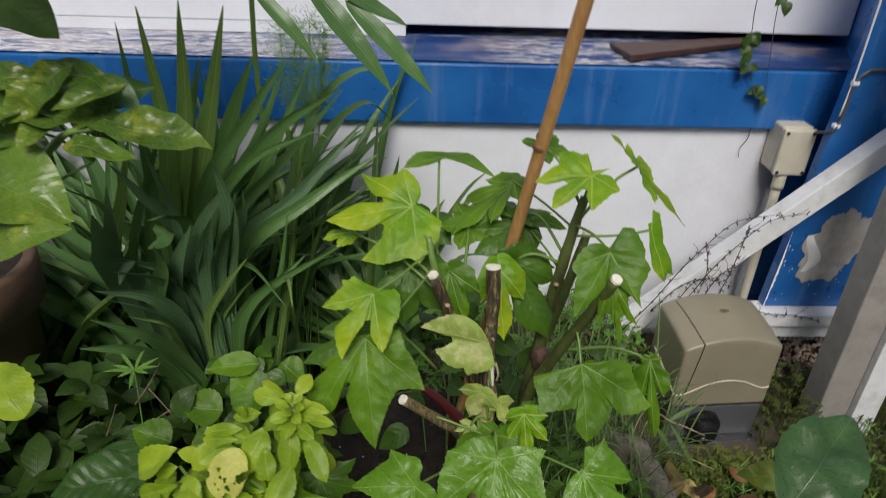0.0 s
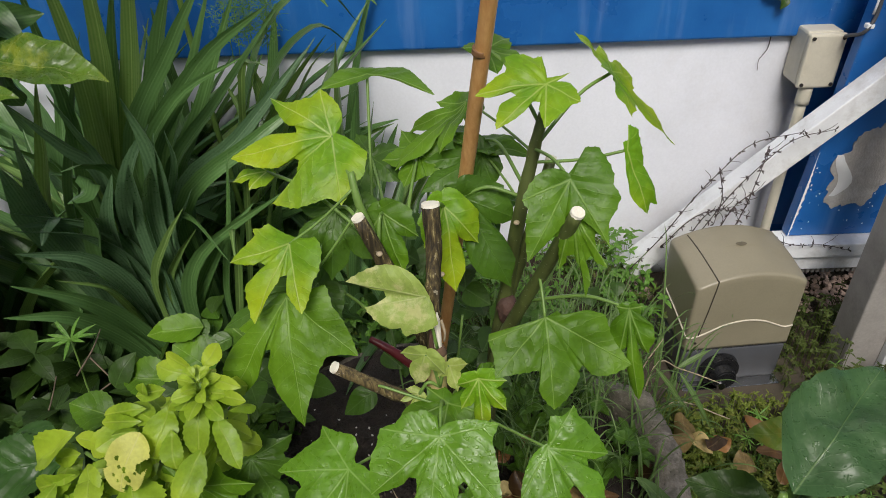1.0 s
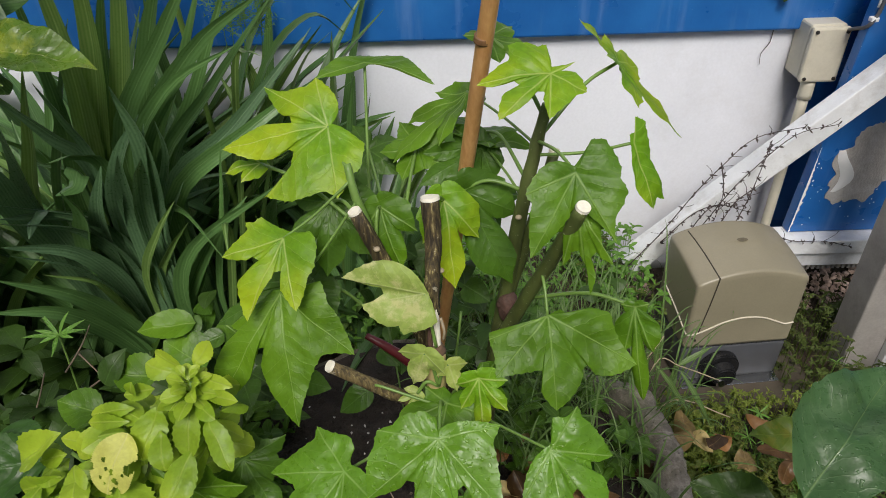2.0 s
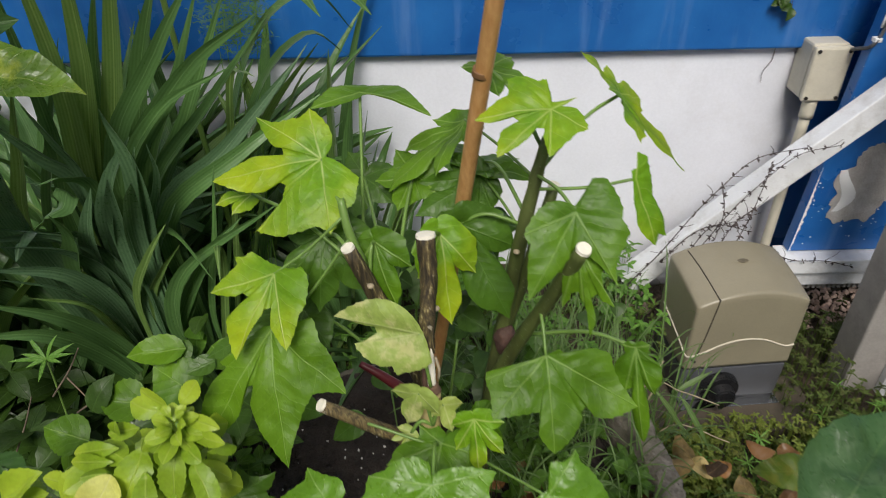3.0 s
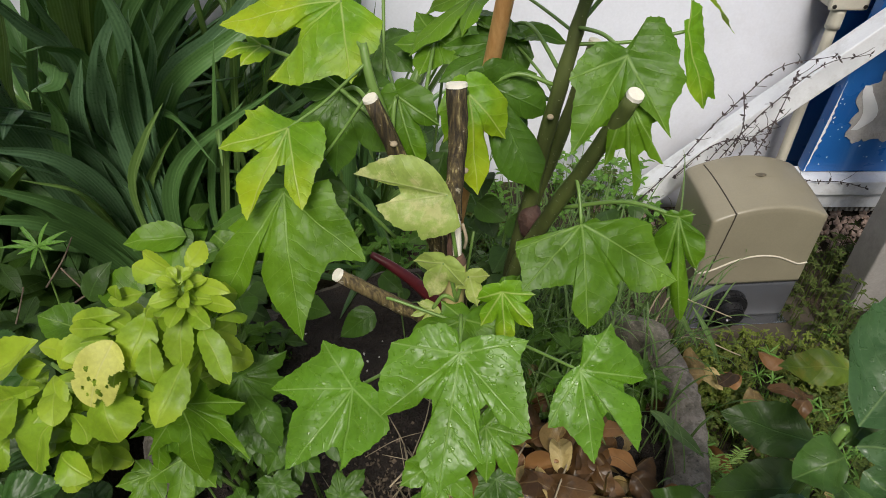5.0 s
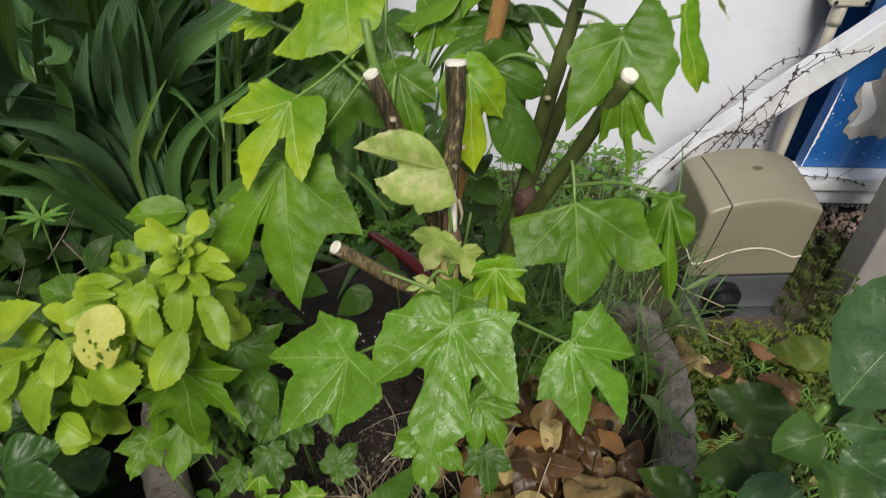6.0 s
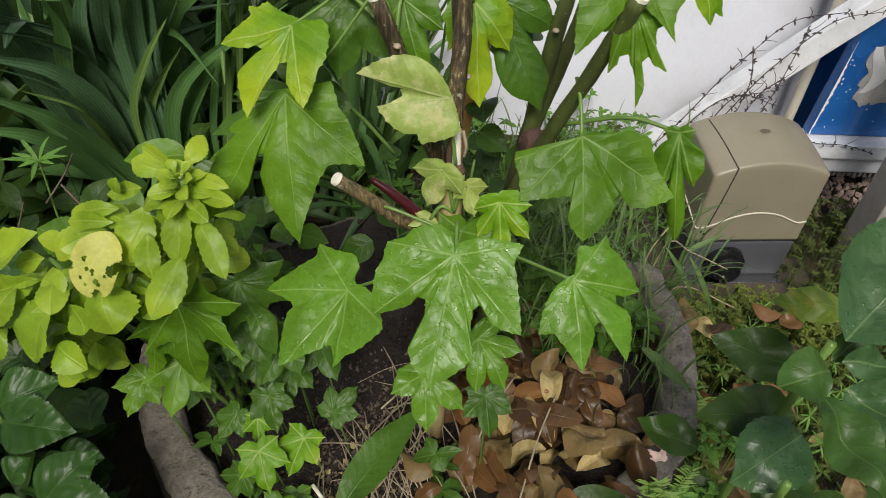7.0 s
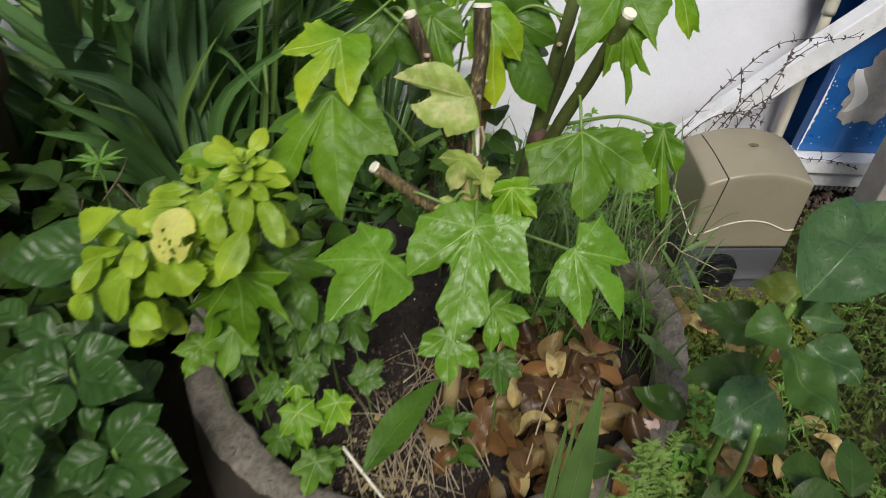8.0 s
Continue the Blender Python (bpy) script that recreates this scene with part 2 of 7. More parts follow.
BLACK = surface("black_plastic", (0.012, 0.012, 0.013), 0.3, 20, 200, 0.3, 0.2, 0.0006)
CHROME = surface("bright_metal", (0.7, 0.7, 0.7), 0.1, 40, 300, 0.2, 0.1, 0.0005, metal=1.0)
CREAM = surface("cream_plastic", (0.56, 0.52, 0.42), 0.08, 12, 260, 0.45, 0.15, 0.0006, stain=(0.33, 0.30, 0.23), amount=0.5)
SCREW = surface("dark_screw", (0.05, 0.045, 0.04), 0.2, 60, 300, 0.4, 0.2, 0.0004, metal=0.6)
RED = surface("dark_red_band", (0.10, 0.010, 0.014), 0.25, 25, 200, 0.4, 0.2, 0.001, stain=(0.12, 0.02, 0.02), amount=0.5)
DARKWOOD = surface("wet_dark_wood", (0.062, 0.026, 0.018), 0.6, 18, 160, 0.46, 0.9, 0.004, stain=(0.022, 0.012, 0.010), amount=0.6)
OLDWOOD = surface("old_wood", (0.085, 0.042, 0.03), 0.35, 30, 200, 0.75, 0.7, 0.003, stain=(0.05, 0.035, 0.03), amount=0.6)
PEELED = surface("bare_grey_board", (0.42, 0.39, 0.36), 0.22, 22, 200, 0.85, 0.6, 0.003, stain=(0.62, 0.61, 0.60), amount=0.8)
FLAKE = surface("white_paint_flake", (0.78, 0.78, 0.78), 0.05, 20, 200, 0.6, 0.2)
CUTWOOD = surface("fresh_cut_wood", (0.78, 0.74, 0.62), 0.10, 120, 500, 0.7, 0.4, 0.001, stain=(0.66, 0.58, 0.36), amount=0.5)
STRAW = surface("straw", (0.37, 0.30, 0.20), 0.3, 40, 200, 0.7, 0.2)
PETIOLE = surface("green_stalk", (0.14, 0.24, 0.05), 0.2, 40, 200, 0.4, 0.2, 0.0006)
PEBBLE = surface("white_grit", (0.62, 0.58, 0.55), 0.15, 60, 300, 0.7, 0.3)
DEADBITS = surface("withered_bits", (0.13, 0.098, 0.068), 0.5, 60, 200, 0.85, 0.5)


def bark_material(name="stem_bark", k=1.0):
    s = Mat(name)
    ridges = s.noise(330, 4, 0.6, (1.0, 1.0, 0.04))
    spots = s.noise(190, 2)
    col = s.ramp(ridges, [(0.38, mul((0.026, 0.019, 0.009), k)), (0.55, mul((0.082, 0.060, 0.024), k)), (0.61, (0.15, 0.115, 0.045)), (0.66, (0.32, 0.27, 0.12))])
    col = s.mix(s.ramp(spots, [(0.66, 0.0), (0.72, 0.7)]), col, (0.42, 0.38, 0.28))
    s.bump(ridges, 1.0, 0.003)
    return s.done(col, 0.7)


def green_stem_material():
    s = Mat("green_stem")
    big, spots = s.noise(30, 4, 0.6, (1, 1, 0.25)), s.noise(230, 2)
    col = s.ramp(big, [(0.35, (0.042, 0.050, 0.014)), (0.65, (0.115, 0.145, 0.038))])
    col = s.mix(s.ramp(spots, [(0.66, 0.0), (0.73, 0.7)]), col, (0.40, 0.42, 0.28))
    s.bump(big, 0.5, 0.002)
    return s.done(col, 0.5)


def bamboo_material():
    s = Mat("bamboo")
    grain, big = s.noise(220, 3, 0.6, (1, 1, 0.05)), s.noise(9, 4, 0.6, (1, 1, 0.35))
    col = s.ramp(grain, [(0.3, (0.56, 0.30, 0.10)), (0.7, (0.82, 0.52, 0.22))])
    col = s.mix(s.ramp(big, [(0.35, 0.0), (0.7, 0.7)]), col, (0.42, 0.18, 0.065))
    s.bump(grain, 0.25, 0.0008)
    return s.done(col, 0.36)


def blue_material(name="blue_gloss_paint", k=1.0):
    """Blue gloss paint with pale runs down its face."""
    s = Mat(name)
    big, fine = s.noise(6, 5), s.noise(180, 3)
    runs = s.noise(26, 4, 0.6, (1.0, 1.0, 0.10))
    col = s.ramp(big, [(0.3, mul((0.010, 0.085, 0.31), k)), (0.7, mul((0.020, 0.142, 0.43), k))])
    col = s.mix(s.math("MULTIPLY", s.ramp(runs, [(0.54, 0.0), (0.74, 1.0)]), 0.17), col, (0.26, 0.38, 0.62))
    col = s.mix(s.ramp(s.noise(75, 5, 0.7), [(0.70, 0.0), (0.74, 0.9)]), col, (0.55, 0.60, 0.68))
    s.bump(s.math("ADD", fine, s.math("MULTIPLY", runs, 1.5)), 0.2, 0.0015)
    return s.done(col, s.math("MULTIPLY_ADD", big, 0.25, 0.16))


def wet_ledge_material():
    """Worn blue paint over white under a film of rain, with glints and reflections painted in."""
    s = Mat("wet_worn_paint_glints")
    streaks = s.noise(16, 6, 0.7, (0.16, 1.6, 1.0))
    place = s.node("ShaderNodeSeparateXYZ")
    s.link(s.co.outputs["Object"], place.inputs[0])
    # Paler zones along x: wear, plus the wall's reflection painted in.
    worn = s.ramp(s.math("MULTIPLY_ADD", place.outputs[0], 0.4, 0.5), [(0.36, 0.13), (0.46, 0.0), (0.56, 0.0), (0.62, 0.10), (0.80, 0.10), (0.86, 0.0)])
    streaks = s.math("ADD", s.math("SUBTRACT", streaks, 0.03), worn)
    big, fine = s.noise(3.2, 4), s.noise(55, 5, 0.65, (0.3, 1, 1))
    col = s.ramp(streaks, [(0.46, (0.010, 0.050, 0.21)), (0.58, (0.025, 0.085, 0.27)), (0.61, (0.30, 0.32, 0.40)), (0.70, (0.52, 0.49, 0.53))])
    col = s.mix(s.ramp(big, [(0.54, 0.0), (0.64, 0.6)]), col, (0.40, 0.33, 0.34))
    # Small white glints painted into the colour like paint chips.
    chipped = s.math("MULTIPLY", s.ramp(s.noise(70, 5, 0.7, (0.35, 1, 1)), [(0.50, 0.0), (0.56, 1.0)]), s.math("MULTIPLY", worn, 7.0))
    col = s.mix(s.math("MINIMUM", chipped, 0.85), col, (0.72, 0.69, 0.70))
    puddle = s.noise(9, 4, 0.6, (0.5, 1, 1))
    s.bump(s.math("ADD", s.math("MULTIPLY", fine, 1.6), s.math("MULTIPLY", puddle, 2.2)), 1.0, 0.010)
    return s.done(col, s.ramp(puddle, [(0.40, 0.03), (0.62, 0.20)]))


BARK, GREENSTEM, BAMBOO, BLUE, LEDGE = bark_material(), green_stem_material(), bamboo_material(), blue_material(), wet_ledge_material()

TANBARK = bark_material("tan_bark", 2.3)
# The same paint as BLUE, scaled up by 1.15.
BLUE_BRIGHT = blue_material("brighter_blue_gloss_paint", 1.15)

# ---------------------------------------------------------------- builders
rnd = random.Random(7)


def link_mesh(name, bm, material, parent=None, label="", smooth=True):
    me = bpy.data.meshes.new(name)
    bm.to_mesh(me)
    bm.free()
    for mt in material if isinstance(material, (list, tuple)) else (material,):
        me.materials.append(mt)
    if smooth:
        me.shade_smooth()
    ob = new(name, me)
    if parent is not None:
        ob.parent = parent
    if label:
        ob["label"] = label
    return ob


def part(name, bm, material, parent, label="", smooth=True):
    return link_mesh(name, bm, material, parent, label, smooth)


def thing(name, label, category, group="", kind="", at=(0, 0, 0)):
    ob = new(name)
    ob.empty_display_size = 0.05
    ob.location = at
    return tagged(ob, label, category, group, kind)


def add_box(bm, lo, hi, bevel=0.0, m=None):
    r = bmesh.ops.create_cube(bm, size=1.0)
    size = [b - a for a, b in zip(lo, hi)]
    mid = [(a + b) / 2 for a, b in zip(lo, hi)]
    for v in r["verts"]:
        v.co = Vector([c * s + o for c, s, o in zip(v.co, size, mid)])
    if bevel:
        edges = list({e for v in r["verts"] for e in v.link_edges})
        bmesh.ops.bevel(bm, geom=edges, offset=bevel, segments=2, profile=0.5, affect="EDGES")
    return bm


def box_bm(lo, hi, bevel=0.0):
    return add_box(bmesh.new(), lo, hi, bevel)


def beam_bm(a, b, wide, high, bevel=0.002):
    """A square bar between two points; wide across the wall, high in its own plane."""
    a, b = Vector(a), Vector(b)
    along = (b - a).normalized()
    side = Vector((0, 1, 0))
    up = along.cross(side) * -1
    bm = box_bm((0, -wide / 2, -high / 2), ((b - a).length, wide / 2, high / 2), bevel)
    m = Matrix.Translation(a) @ Matrix((along, side, up)).transposed().to_4x4()
    bm.transform(m)
    return bm


def smooth_line(points, steps=6):
    """Catmull-Rom through the points."""
    p = [Vector(q) for q in points]
    if len(p) < 3:
        return [p[0].lerp(p[-1], i / steps) for i in range(steps + 1)]
    p = [2 * p[0] - p[1], *p, 2 * p[-1] - p[-2]]
    out = []
    for a, b, c, d in zip(p, p[1:], p[2:], p[3:]):
        for i in range(steps):
            t = i / steps
            out.append(0.5 * (2 * b + (c - a) * t + (2 * a - 5 * b + 4 * c - d) * t**2 + (3 * b - a - 3 * c + d) * t**3))
    return [*out, p[-2]]


def add_tube(bm, points, r0, r1=None, sides=7, steps=5, cap=True, wobble=0.0, mat_cap=0):
    line = smooth_line(points, steps)
    r1 = r0 if r1 is None else r1
    rings, ref = [], Vector((0.31, 0.95, 0.1)).normalized()
    for i, q in enumerate(line):
        d = (line[min(i + 1, len(line) - 1)] - line[max(i - 1, 0)]).normalized()
        x = d.cross(ref).normalized()
        y = d.cross(x)
        r = r0 + (r1 - r0) * i / (len(line) - 1)
        ring = []
        for k in range(sides):
            a = math.tau * k / sides
            rr = r * (1 + wobble * noise.noise((q.x * 60 + k, q.y * 60, q.z * 60)))
            ring.append(bm.verts.new(q + rr * (math.cos(a) * x + math.sin(a) * y)))
        rings.append(ring)
    for a, b in zip(rings, rings[1:]):
        for k in range(sides):
            bm.faces.new((a[k], a[(k + 1) % sides], b[(k + 1) % sides], b[k]))
    if cap:
        bm.faces.new(rings[0][::-1])
        bm.faces.new(rings[-1]).material_index = mat_cap
    return bm


def tube_bm(points, r0, r1=None, **more):
    return add_tube(bmesh.new(), points, r0, r1, **more)


def frame_of(axis, normal, at):
    x = Vector(axis).normalized()
    z = Vector(normal)
    z = (z - z.dot(x) * x).normalized()
    return Matrix.Translation(at) @ Matrix((x, z.cross(x), z)).transposed().to_4x4()


def palmate_bm(lobes, seed, droop=0.9, fold=0.16, wave=0.004, sinus=0.32, teeth=0.010):
    """A hand-shaped leaf: lobes are (degrees, length, depth of the bay after it), round the stalk."""
    r = random.Random(seed)
    off = Vector((r.uniform(0, 50), r.uniform(0, 50), r.uniform(0, 50)))
    lobes = sorted(lobes)
    n = len(lobes)
    gaps = [(lobes[(i + 1) % n][0] - lobes[i][0]) % 360 or 360 for i in range(n)]
    widest = gaps.index(max(gaps))
    longest = max(l[1] for l in lobes)
    outline = []
    for i in range(n):
        a0, l0, k = lobes[i]
        l1 = lobes[(i + 1) % n][1]
        g = gaps[i]
        bay = (sinus if i == widest and g > 70 else k) * min(l0, l1)
        if g > 150:
            bay = min(bay, 0.16 * longest)
        steps = max(10, int(g / 4.5))
        fr = sorted({0.0, 0.02, 0.045, 0.08, 0.38, 0.40, 0.42, 0.44, 0.46, 0.48, 0.5, 0.52, 0.54, 0.56, 0.58, 0.60, 0.62, 0.92, 0.955, 0.98, *[j / steps for j in range(steps)]})
        for f in fr:
            d = f / 0.5 if f <= 0.5 else (1 - f) / 0.5
            l = l0 if f <= 0.5 else l1
            a = math.radians(d * g / 2)
            wide = l * (0.90 - 0.20 * min(1.0, a / 0.45) ** 1.3)
            if a > 0.3:
                wide = min(wide, 0.42 * l / math.sin(min(a, 1.5)))
            rad = bay + max(0.0, wide - bay) * (1 - d ** (2.6 if k < 0.6 else 4.0)) ** 0.8 + 0.10 * l * max(0.0, 1 - a / 0.09) ** 1.4
            if 0.08 < f < 0.92:
                rad *= 1 + teeth * (((f * steps) % 2) - 0.6) + 0.012 * r.uniform(-1, 1)
            near = a0 if f <= 0.5 else a0 + g
            outline.append((math.radians(a0 + f * g), rad, math.radians(near)))
    bm = bmesh.new()
    uv = bm.loops.layers.uv.new("UVMap")
    rings = (0.0, 0.06, 0.16, 0.28, 0.4, 0.52, 0.64, 0.76, 0.87, 0.95, 1.0)
    data, rows = {}, []
    for f in rings[1:]:
        row = []
        for th, rad, near in outline:
            q = f * rad
            along, away = q * math.cos(th - near), abs(q * math.sin(th - near))
            z = droop * 0.45 * q * (1 - f) + fold * away * (1.2 - f)
            z += wave * noise.noise(Vector((q * math.cos(th), q * math.sin(th), 0)) * 20 + off) * min(1, q / 0.02)
            z += 0.0035 * noise.noise(Vector((q * math.cos(th), q * math.sin(th), 0)) * 62 + off) * min(1, q / 0.02)
            z += 0.0022 * noise.noise(Vector((along * 95 - away * 75, near * 3, 0)) + off) * min(1, away / 0.008)
            v = bm.verts.new((q * math.cos(th), q * math.sin(th), z))
            data[v] = (along, away)
            row.append(v)
        rows.append(row)
    c = bm.verts.new((0, 0, 0))
    data[c] = (0, 0)
    m = len(outline)
    for k in range(m):
        j = (k + 1) % m
        bm.faces.new((c, rows[0][k], rows[0][j]))
        for a, b in zip(rows, rows[1:]):
            bm.faces.new((a[k], b[k], b[j], a[j]))
    for f in bm.faces:
        for loop in f.loops:
            loop[uv].uv = data[loop.vert]
    return bm


def ovate_bm(length, width, seed=0, arch=0.25, fold=0.25, wave=0.003, tip=1.5, base=0.8, teeth=0.0, nl=18, nw=4, twist=0.0, curl=0.0, quilt=0.0):
    """A simple leaf along +x from its stalk, face up."""
    r = random.Random(seed)
    off = Vector((r.uniform(0, 50), r.uniform(0, 50), 0))
    bm = bmesh.new()
    uv = bm.loops.layers.uv.new("UVMap")
    data, rows = {}, []
    peak = base / (base + tip)
    top = peak**base * (1 - peak) ** tip
    for i in range(nl + 1):
        t = i / nl
        half = width / 2 * (t**base * (1 - t) ** tip / top) if 0 < t < 1 else 0.0
        half *= 1 + teeth * ((i % 2) - 0.5) * 2
        half = max(half, 0.0004)
        ang = twist * t
        row = []
        for k in range(-nw, nw + 1):
            d = half * k / nw
            z = arch * length * 1.6 * t * (1 - t) + fold * abs(d) - curl * d * d / max(width, 1e-4) * 4
            z += wave * noise.noise(Vector((t * length, d, 0)) * 30 + off) * min(1, t * 5)
            z += quilt * abs(math.sin(math.pi * (t * length - 0.85 * abs(d)) / 0.017)) * min(1, abs(d) / 0.006) * min(1, (half - abs(d)) / 0.004 + 0.3)
            v = bm.verts.new((t * length, d * math.cos(ang) - z * 0, z + d * math.sin(ang)))
            data[v] = (t * length, abs(d))
            row.append(v)
        rows.append(row)
    for a, b in zip(rows, rows[1:]):
        for k in range(2 * nw):
            bm.faces.new((a[k], b[k], b[k + 1], a[k + 1]))
    for f in bm.faces:
        for loop in f.loops:
            loop[uv].uv = data[loop.vert]
    return bm


def add_strap(bm, line, width, fold=0.35, base_w=0.6, uv=None, face=None):
    """A long ribbon leaf with a keel along a list of points, widest in its middle."""
    pts = smooth_line(line, 5)
    data, rows = {}, []
    ref = (pts[-1] - pts[0]).cross(Vector(face or (0, 0, 1)))
    if ref.length < 1e-4:
        ref = Vector((1, 0, 0))
    for i, q in enumerate(pts):
        t = i / (len(pts) - 1)
        d = (pts[min(i + 1, len(pts) - 1)] - pts[max(i - 1, 0)]).normalized()
        side = (ref - ref.dot(d) * d).normalized()
        up = side.cross(d)
        half = width / 2 * (base_w + (1 - base_w) * min(1, t * 3)) * min(1, (1 - t) * 2.6 + 0.02) ** 0.8
        row = []
        for k in (-1.0, -0.5, 0.0, 0.5, 1.0):
            v = bm.verts.new(q + side * (half * k) + up * (abs(k) * half * fold))
            data[v] = (t * 0.4, abs(half * k))
            row.append(v)
        rows.append(row)
    for a, b in zip(rows, rows[1:]):
        for k in range(4):
            f = bm.faces.new((a[k], a[k + 1], b[k + 1], b[k]))
            for loop in f.loops:
                loop[uv].uv = data[loop.vert]


def strap_bm(line, width, fold=0.35, face=None):
    bm = bmesh.new()
    add_strap(bm, line, width, fold, uv=bm.loops.layers.uv.new("UVMap"), face=face)
    return bm


def arch_line(base, tip, rise):
    """From the root up and over to the tip."""
    b, t = Vector(base), Vector(tip)
    m = b.lerp(t, 0.5) + Vector((0, 0, rise))
    q = b.lerp(t, 0.22) + Vector((0, 0, rise * 0.72))
    w = b.lerp(t, 0.8) + Vector((0, 0, rise * 0.62))
    return [b, q, m, w, t]


def blade(parent, base, tip, normal, width, material, name="leaf", teeth=0.03, tip_power=1.0, base_power=0.75, arch=0.16, wave=0.004, fold=0.22, label="", quilt=0.0):
    """A simple leaf under a plant, from where it joins to its point."""
    b, t = Vector(base), Vector(tip)
    bm = ovate_bm((t - b).length, width, rnd.random(), arch, fold, wave, tip_power, base_power, teeth, *((40, 10) if quilt else (18, 4)), quilt=quilt)
    bm.transform(frame_of(t - b, normal, b))
    return part(name, bm, material, parent, label)


# ---------------------------------------------------------------- ground and planter
def ground():
    bm = bmesh.new()
    near = [-1.6 + 0.04 * i for i in range(90)]
    xs = [-60, -25, -10, -5, -3, -2.2, *near, 2.6, 3.4, 5, 10, 25, 60]
    ys = [-60, -25, -10, -5, -3, -2.2, *[-1.4 + 0.04 * i for i in range(95)], 3, 5, 10, 25, 60]
    grid = []
    for y in ys:
        row = []
        for x in xs:
            z = 0.018 * noise.fractal(Vector((x * 5, y * 5, 0.3)), 1.0, 2.0, 4) - 0.012
            inside = math.hypot(x - 0.08, y - 0.87) < 0.34
            low = max(0.0, min(1.0, (x - 0.44) / 0.14)) * max(0.0, min(1.0, (y - 0.92) / 0.2))
            row.append(bm.verts.new((x, y, z - (0.03 if inside else 0.082 * low))))
        grid.append(row)
    for a, b in zip(grid, grid[1:]):
        for k in range(len(xs) - 1):
            bm.faces.new((a[k], a[k + 1], b[k + 1], b[k]))
    return tagged(link_mesh("ground", bm, EARTH), "damp brown garden earth with moss and litter", "ground", kind="structure")


ground()


def planter_ring(cx=0.08, cy=0.87, inner=0.353, outer=0.404, top=0.25):
    """A cast ring, chipped along its rim, its side near black."""
    g = thing("planter_ring", "round grey concrete planter ring with mossy chipped rim", "planter")
    prof = [(inner, 0.10), (inner, top - 0.012), (inner + 0.008, top - 0.002), (outer - 0.01, top), (outer, top - 0.010), (outer + 0.006, 0.12), (outer + 0.01, -0.03)]
    n, rings = 260, []
    for i in range(n):
        a = math.tau * i / n
        ring = []
        for r, z in prof:
            p = Vector((cx + r * math.cos(a), cy + r * math.sin(a), z))
            k = noise.fractal(p * 22, 1.0, 2.0, 3)
            p += Vector((math.cos(a), math.sin(a), 0)) * 0.009 * k
            p.z += (0.007 * noise.noise(p * 14) - 0.014 * max(0.0, noise.noise(p * 60) - 0.25)) if z > 0.1 else 0
            sunk = max(0.0, min(1.0, (p.y - 1.0) / 0.16))
            p.z -= 0.12 * sunk if z > 0.11 else 0.0
            ring.append(p)
        rings.append(ring)
    for name, first, last, material, label in (("rim", 0, 4, CONCRETE, "pitted grey rim"), ("side", 4, 6, DARKSIDE, "dark blotched side")):
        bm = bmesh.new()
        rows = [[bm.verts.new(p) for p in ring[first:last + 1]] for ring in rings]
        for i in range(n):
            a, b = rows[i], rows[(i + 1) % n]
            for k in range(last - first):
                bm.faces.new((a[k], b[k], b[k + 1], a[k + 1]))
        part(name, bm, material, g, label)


planter_ring()


def bed_soil(cx=0.08, cy=0.87, radius=0.356):
    bm = bmesh.new()
    rings = []
    for i in range(1, 19):
        r = radius * i / 18
        row = []
        for k in range(72):
            a = math.tau * k / 72
            x, y = cx + r * math.cos(a), cy + r * math.sin(a)
            z = 0.185 - 0.05 * (y - 0.75) + 0.02 * noise.fractal(Vector((x * 14, y * 14, 0)), 1.0, 2.0, 4)
            row.append(bm.verts.new((x, y, z)))
        rings.append(row)
    c = bm.verts.new((cx, cy, 0.18))
    for k in range(72):
        j = (k + 1) % 72
        bm.faces.new((c, rings[0][k], rings[0][j]))
        for a, b in zip(rings, rings[1:]):
            bm.faces.new((a[k], b[k], b[j], a[j]))
    return tagged(link_mesh("bed_soil", bm, SOIL), "dark damp soil filling the concrete planter", "soil", kind="structure")


bed_soil()


# ---------------------------------------------------------------- house wall
def structure(name, bm, material, label, category, smooth=False):
    return tagged(link_mesh(name, bm, material, smooth=smooth), label, category, kind="structure")


def wavy_wall(lo, hi, material, name, label):
    """A plastered wall whose face is not quite even."""
    bm = box_bm(lo, hi)
    edges = [e for e in bm.edges]
    bmesh.ops.subdivide_edges(bm, edges=edges, cuts=18, use_grid_fill=True)
    for v in bm.verts:
        if v.co.y < lo[1] + 1e-4:
            v.co.y += 0.004 * noise.fractal(v.co * 3, 1.0, 2.0, 3)
    return structure(name, bm, material, label, "wall", True)


wavy_wall((-3.2, 1.772, -0.1), (1.030, 1.95, 0.64), PLASTER, "wall_lower", "white plastered lower wall, damp stained near the ground")
structure("wall_upper", box_bm((-3.2, 2.0, 0.798), (1.242, 2.16, 2.7), 0.004), PLASTER, "smooth white upper wall set back above the ledge", "wall")
# Backing coloured dark: the shade of the slit is put into its colour.
structure("wall_recess", box_bm((-3.2, 2.162, 0.55), (1.40, 2.30, 2.7)), OLDWOOD, "dark backing behind the upper wall panel, for the slit's shade", "wall")
structure("trim", box_bm((-3.2, 2.0005, 0.7675), (-0.02, 2.158, 0.7975)), PLASTER, "white plaster strip closing the panel onto the ledge", "trim")
# Blue block added to fill the shadow gap beside the gate panel.
structure("gap_block", box_bm((1.032, 1.80, -0.1), (1.60, 1.95, 0.604)), BLUE_BRIGHT, "blue block added in the shadow gap behind the gate edge", "wall")
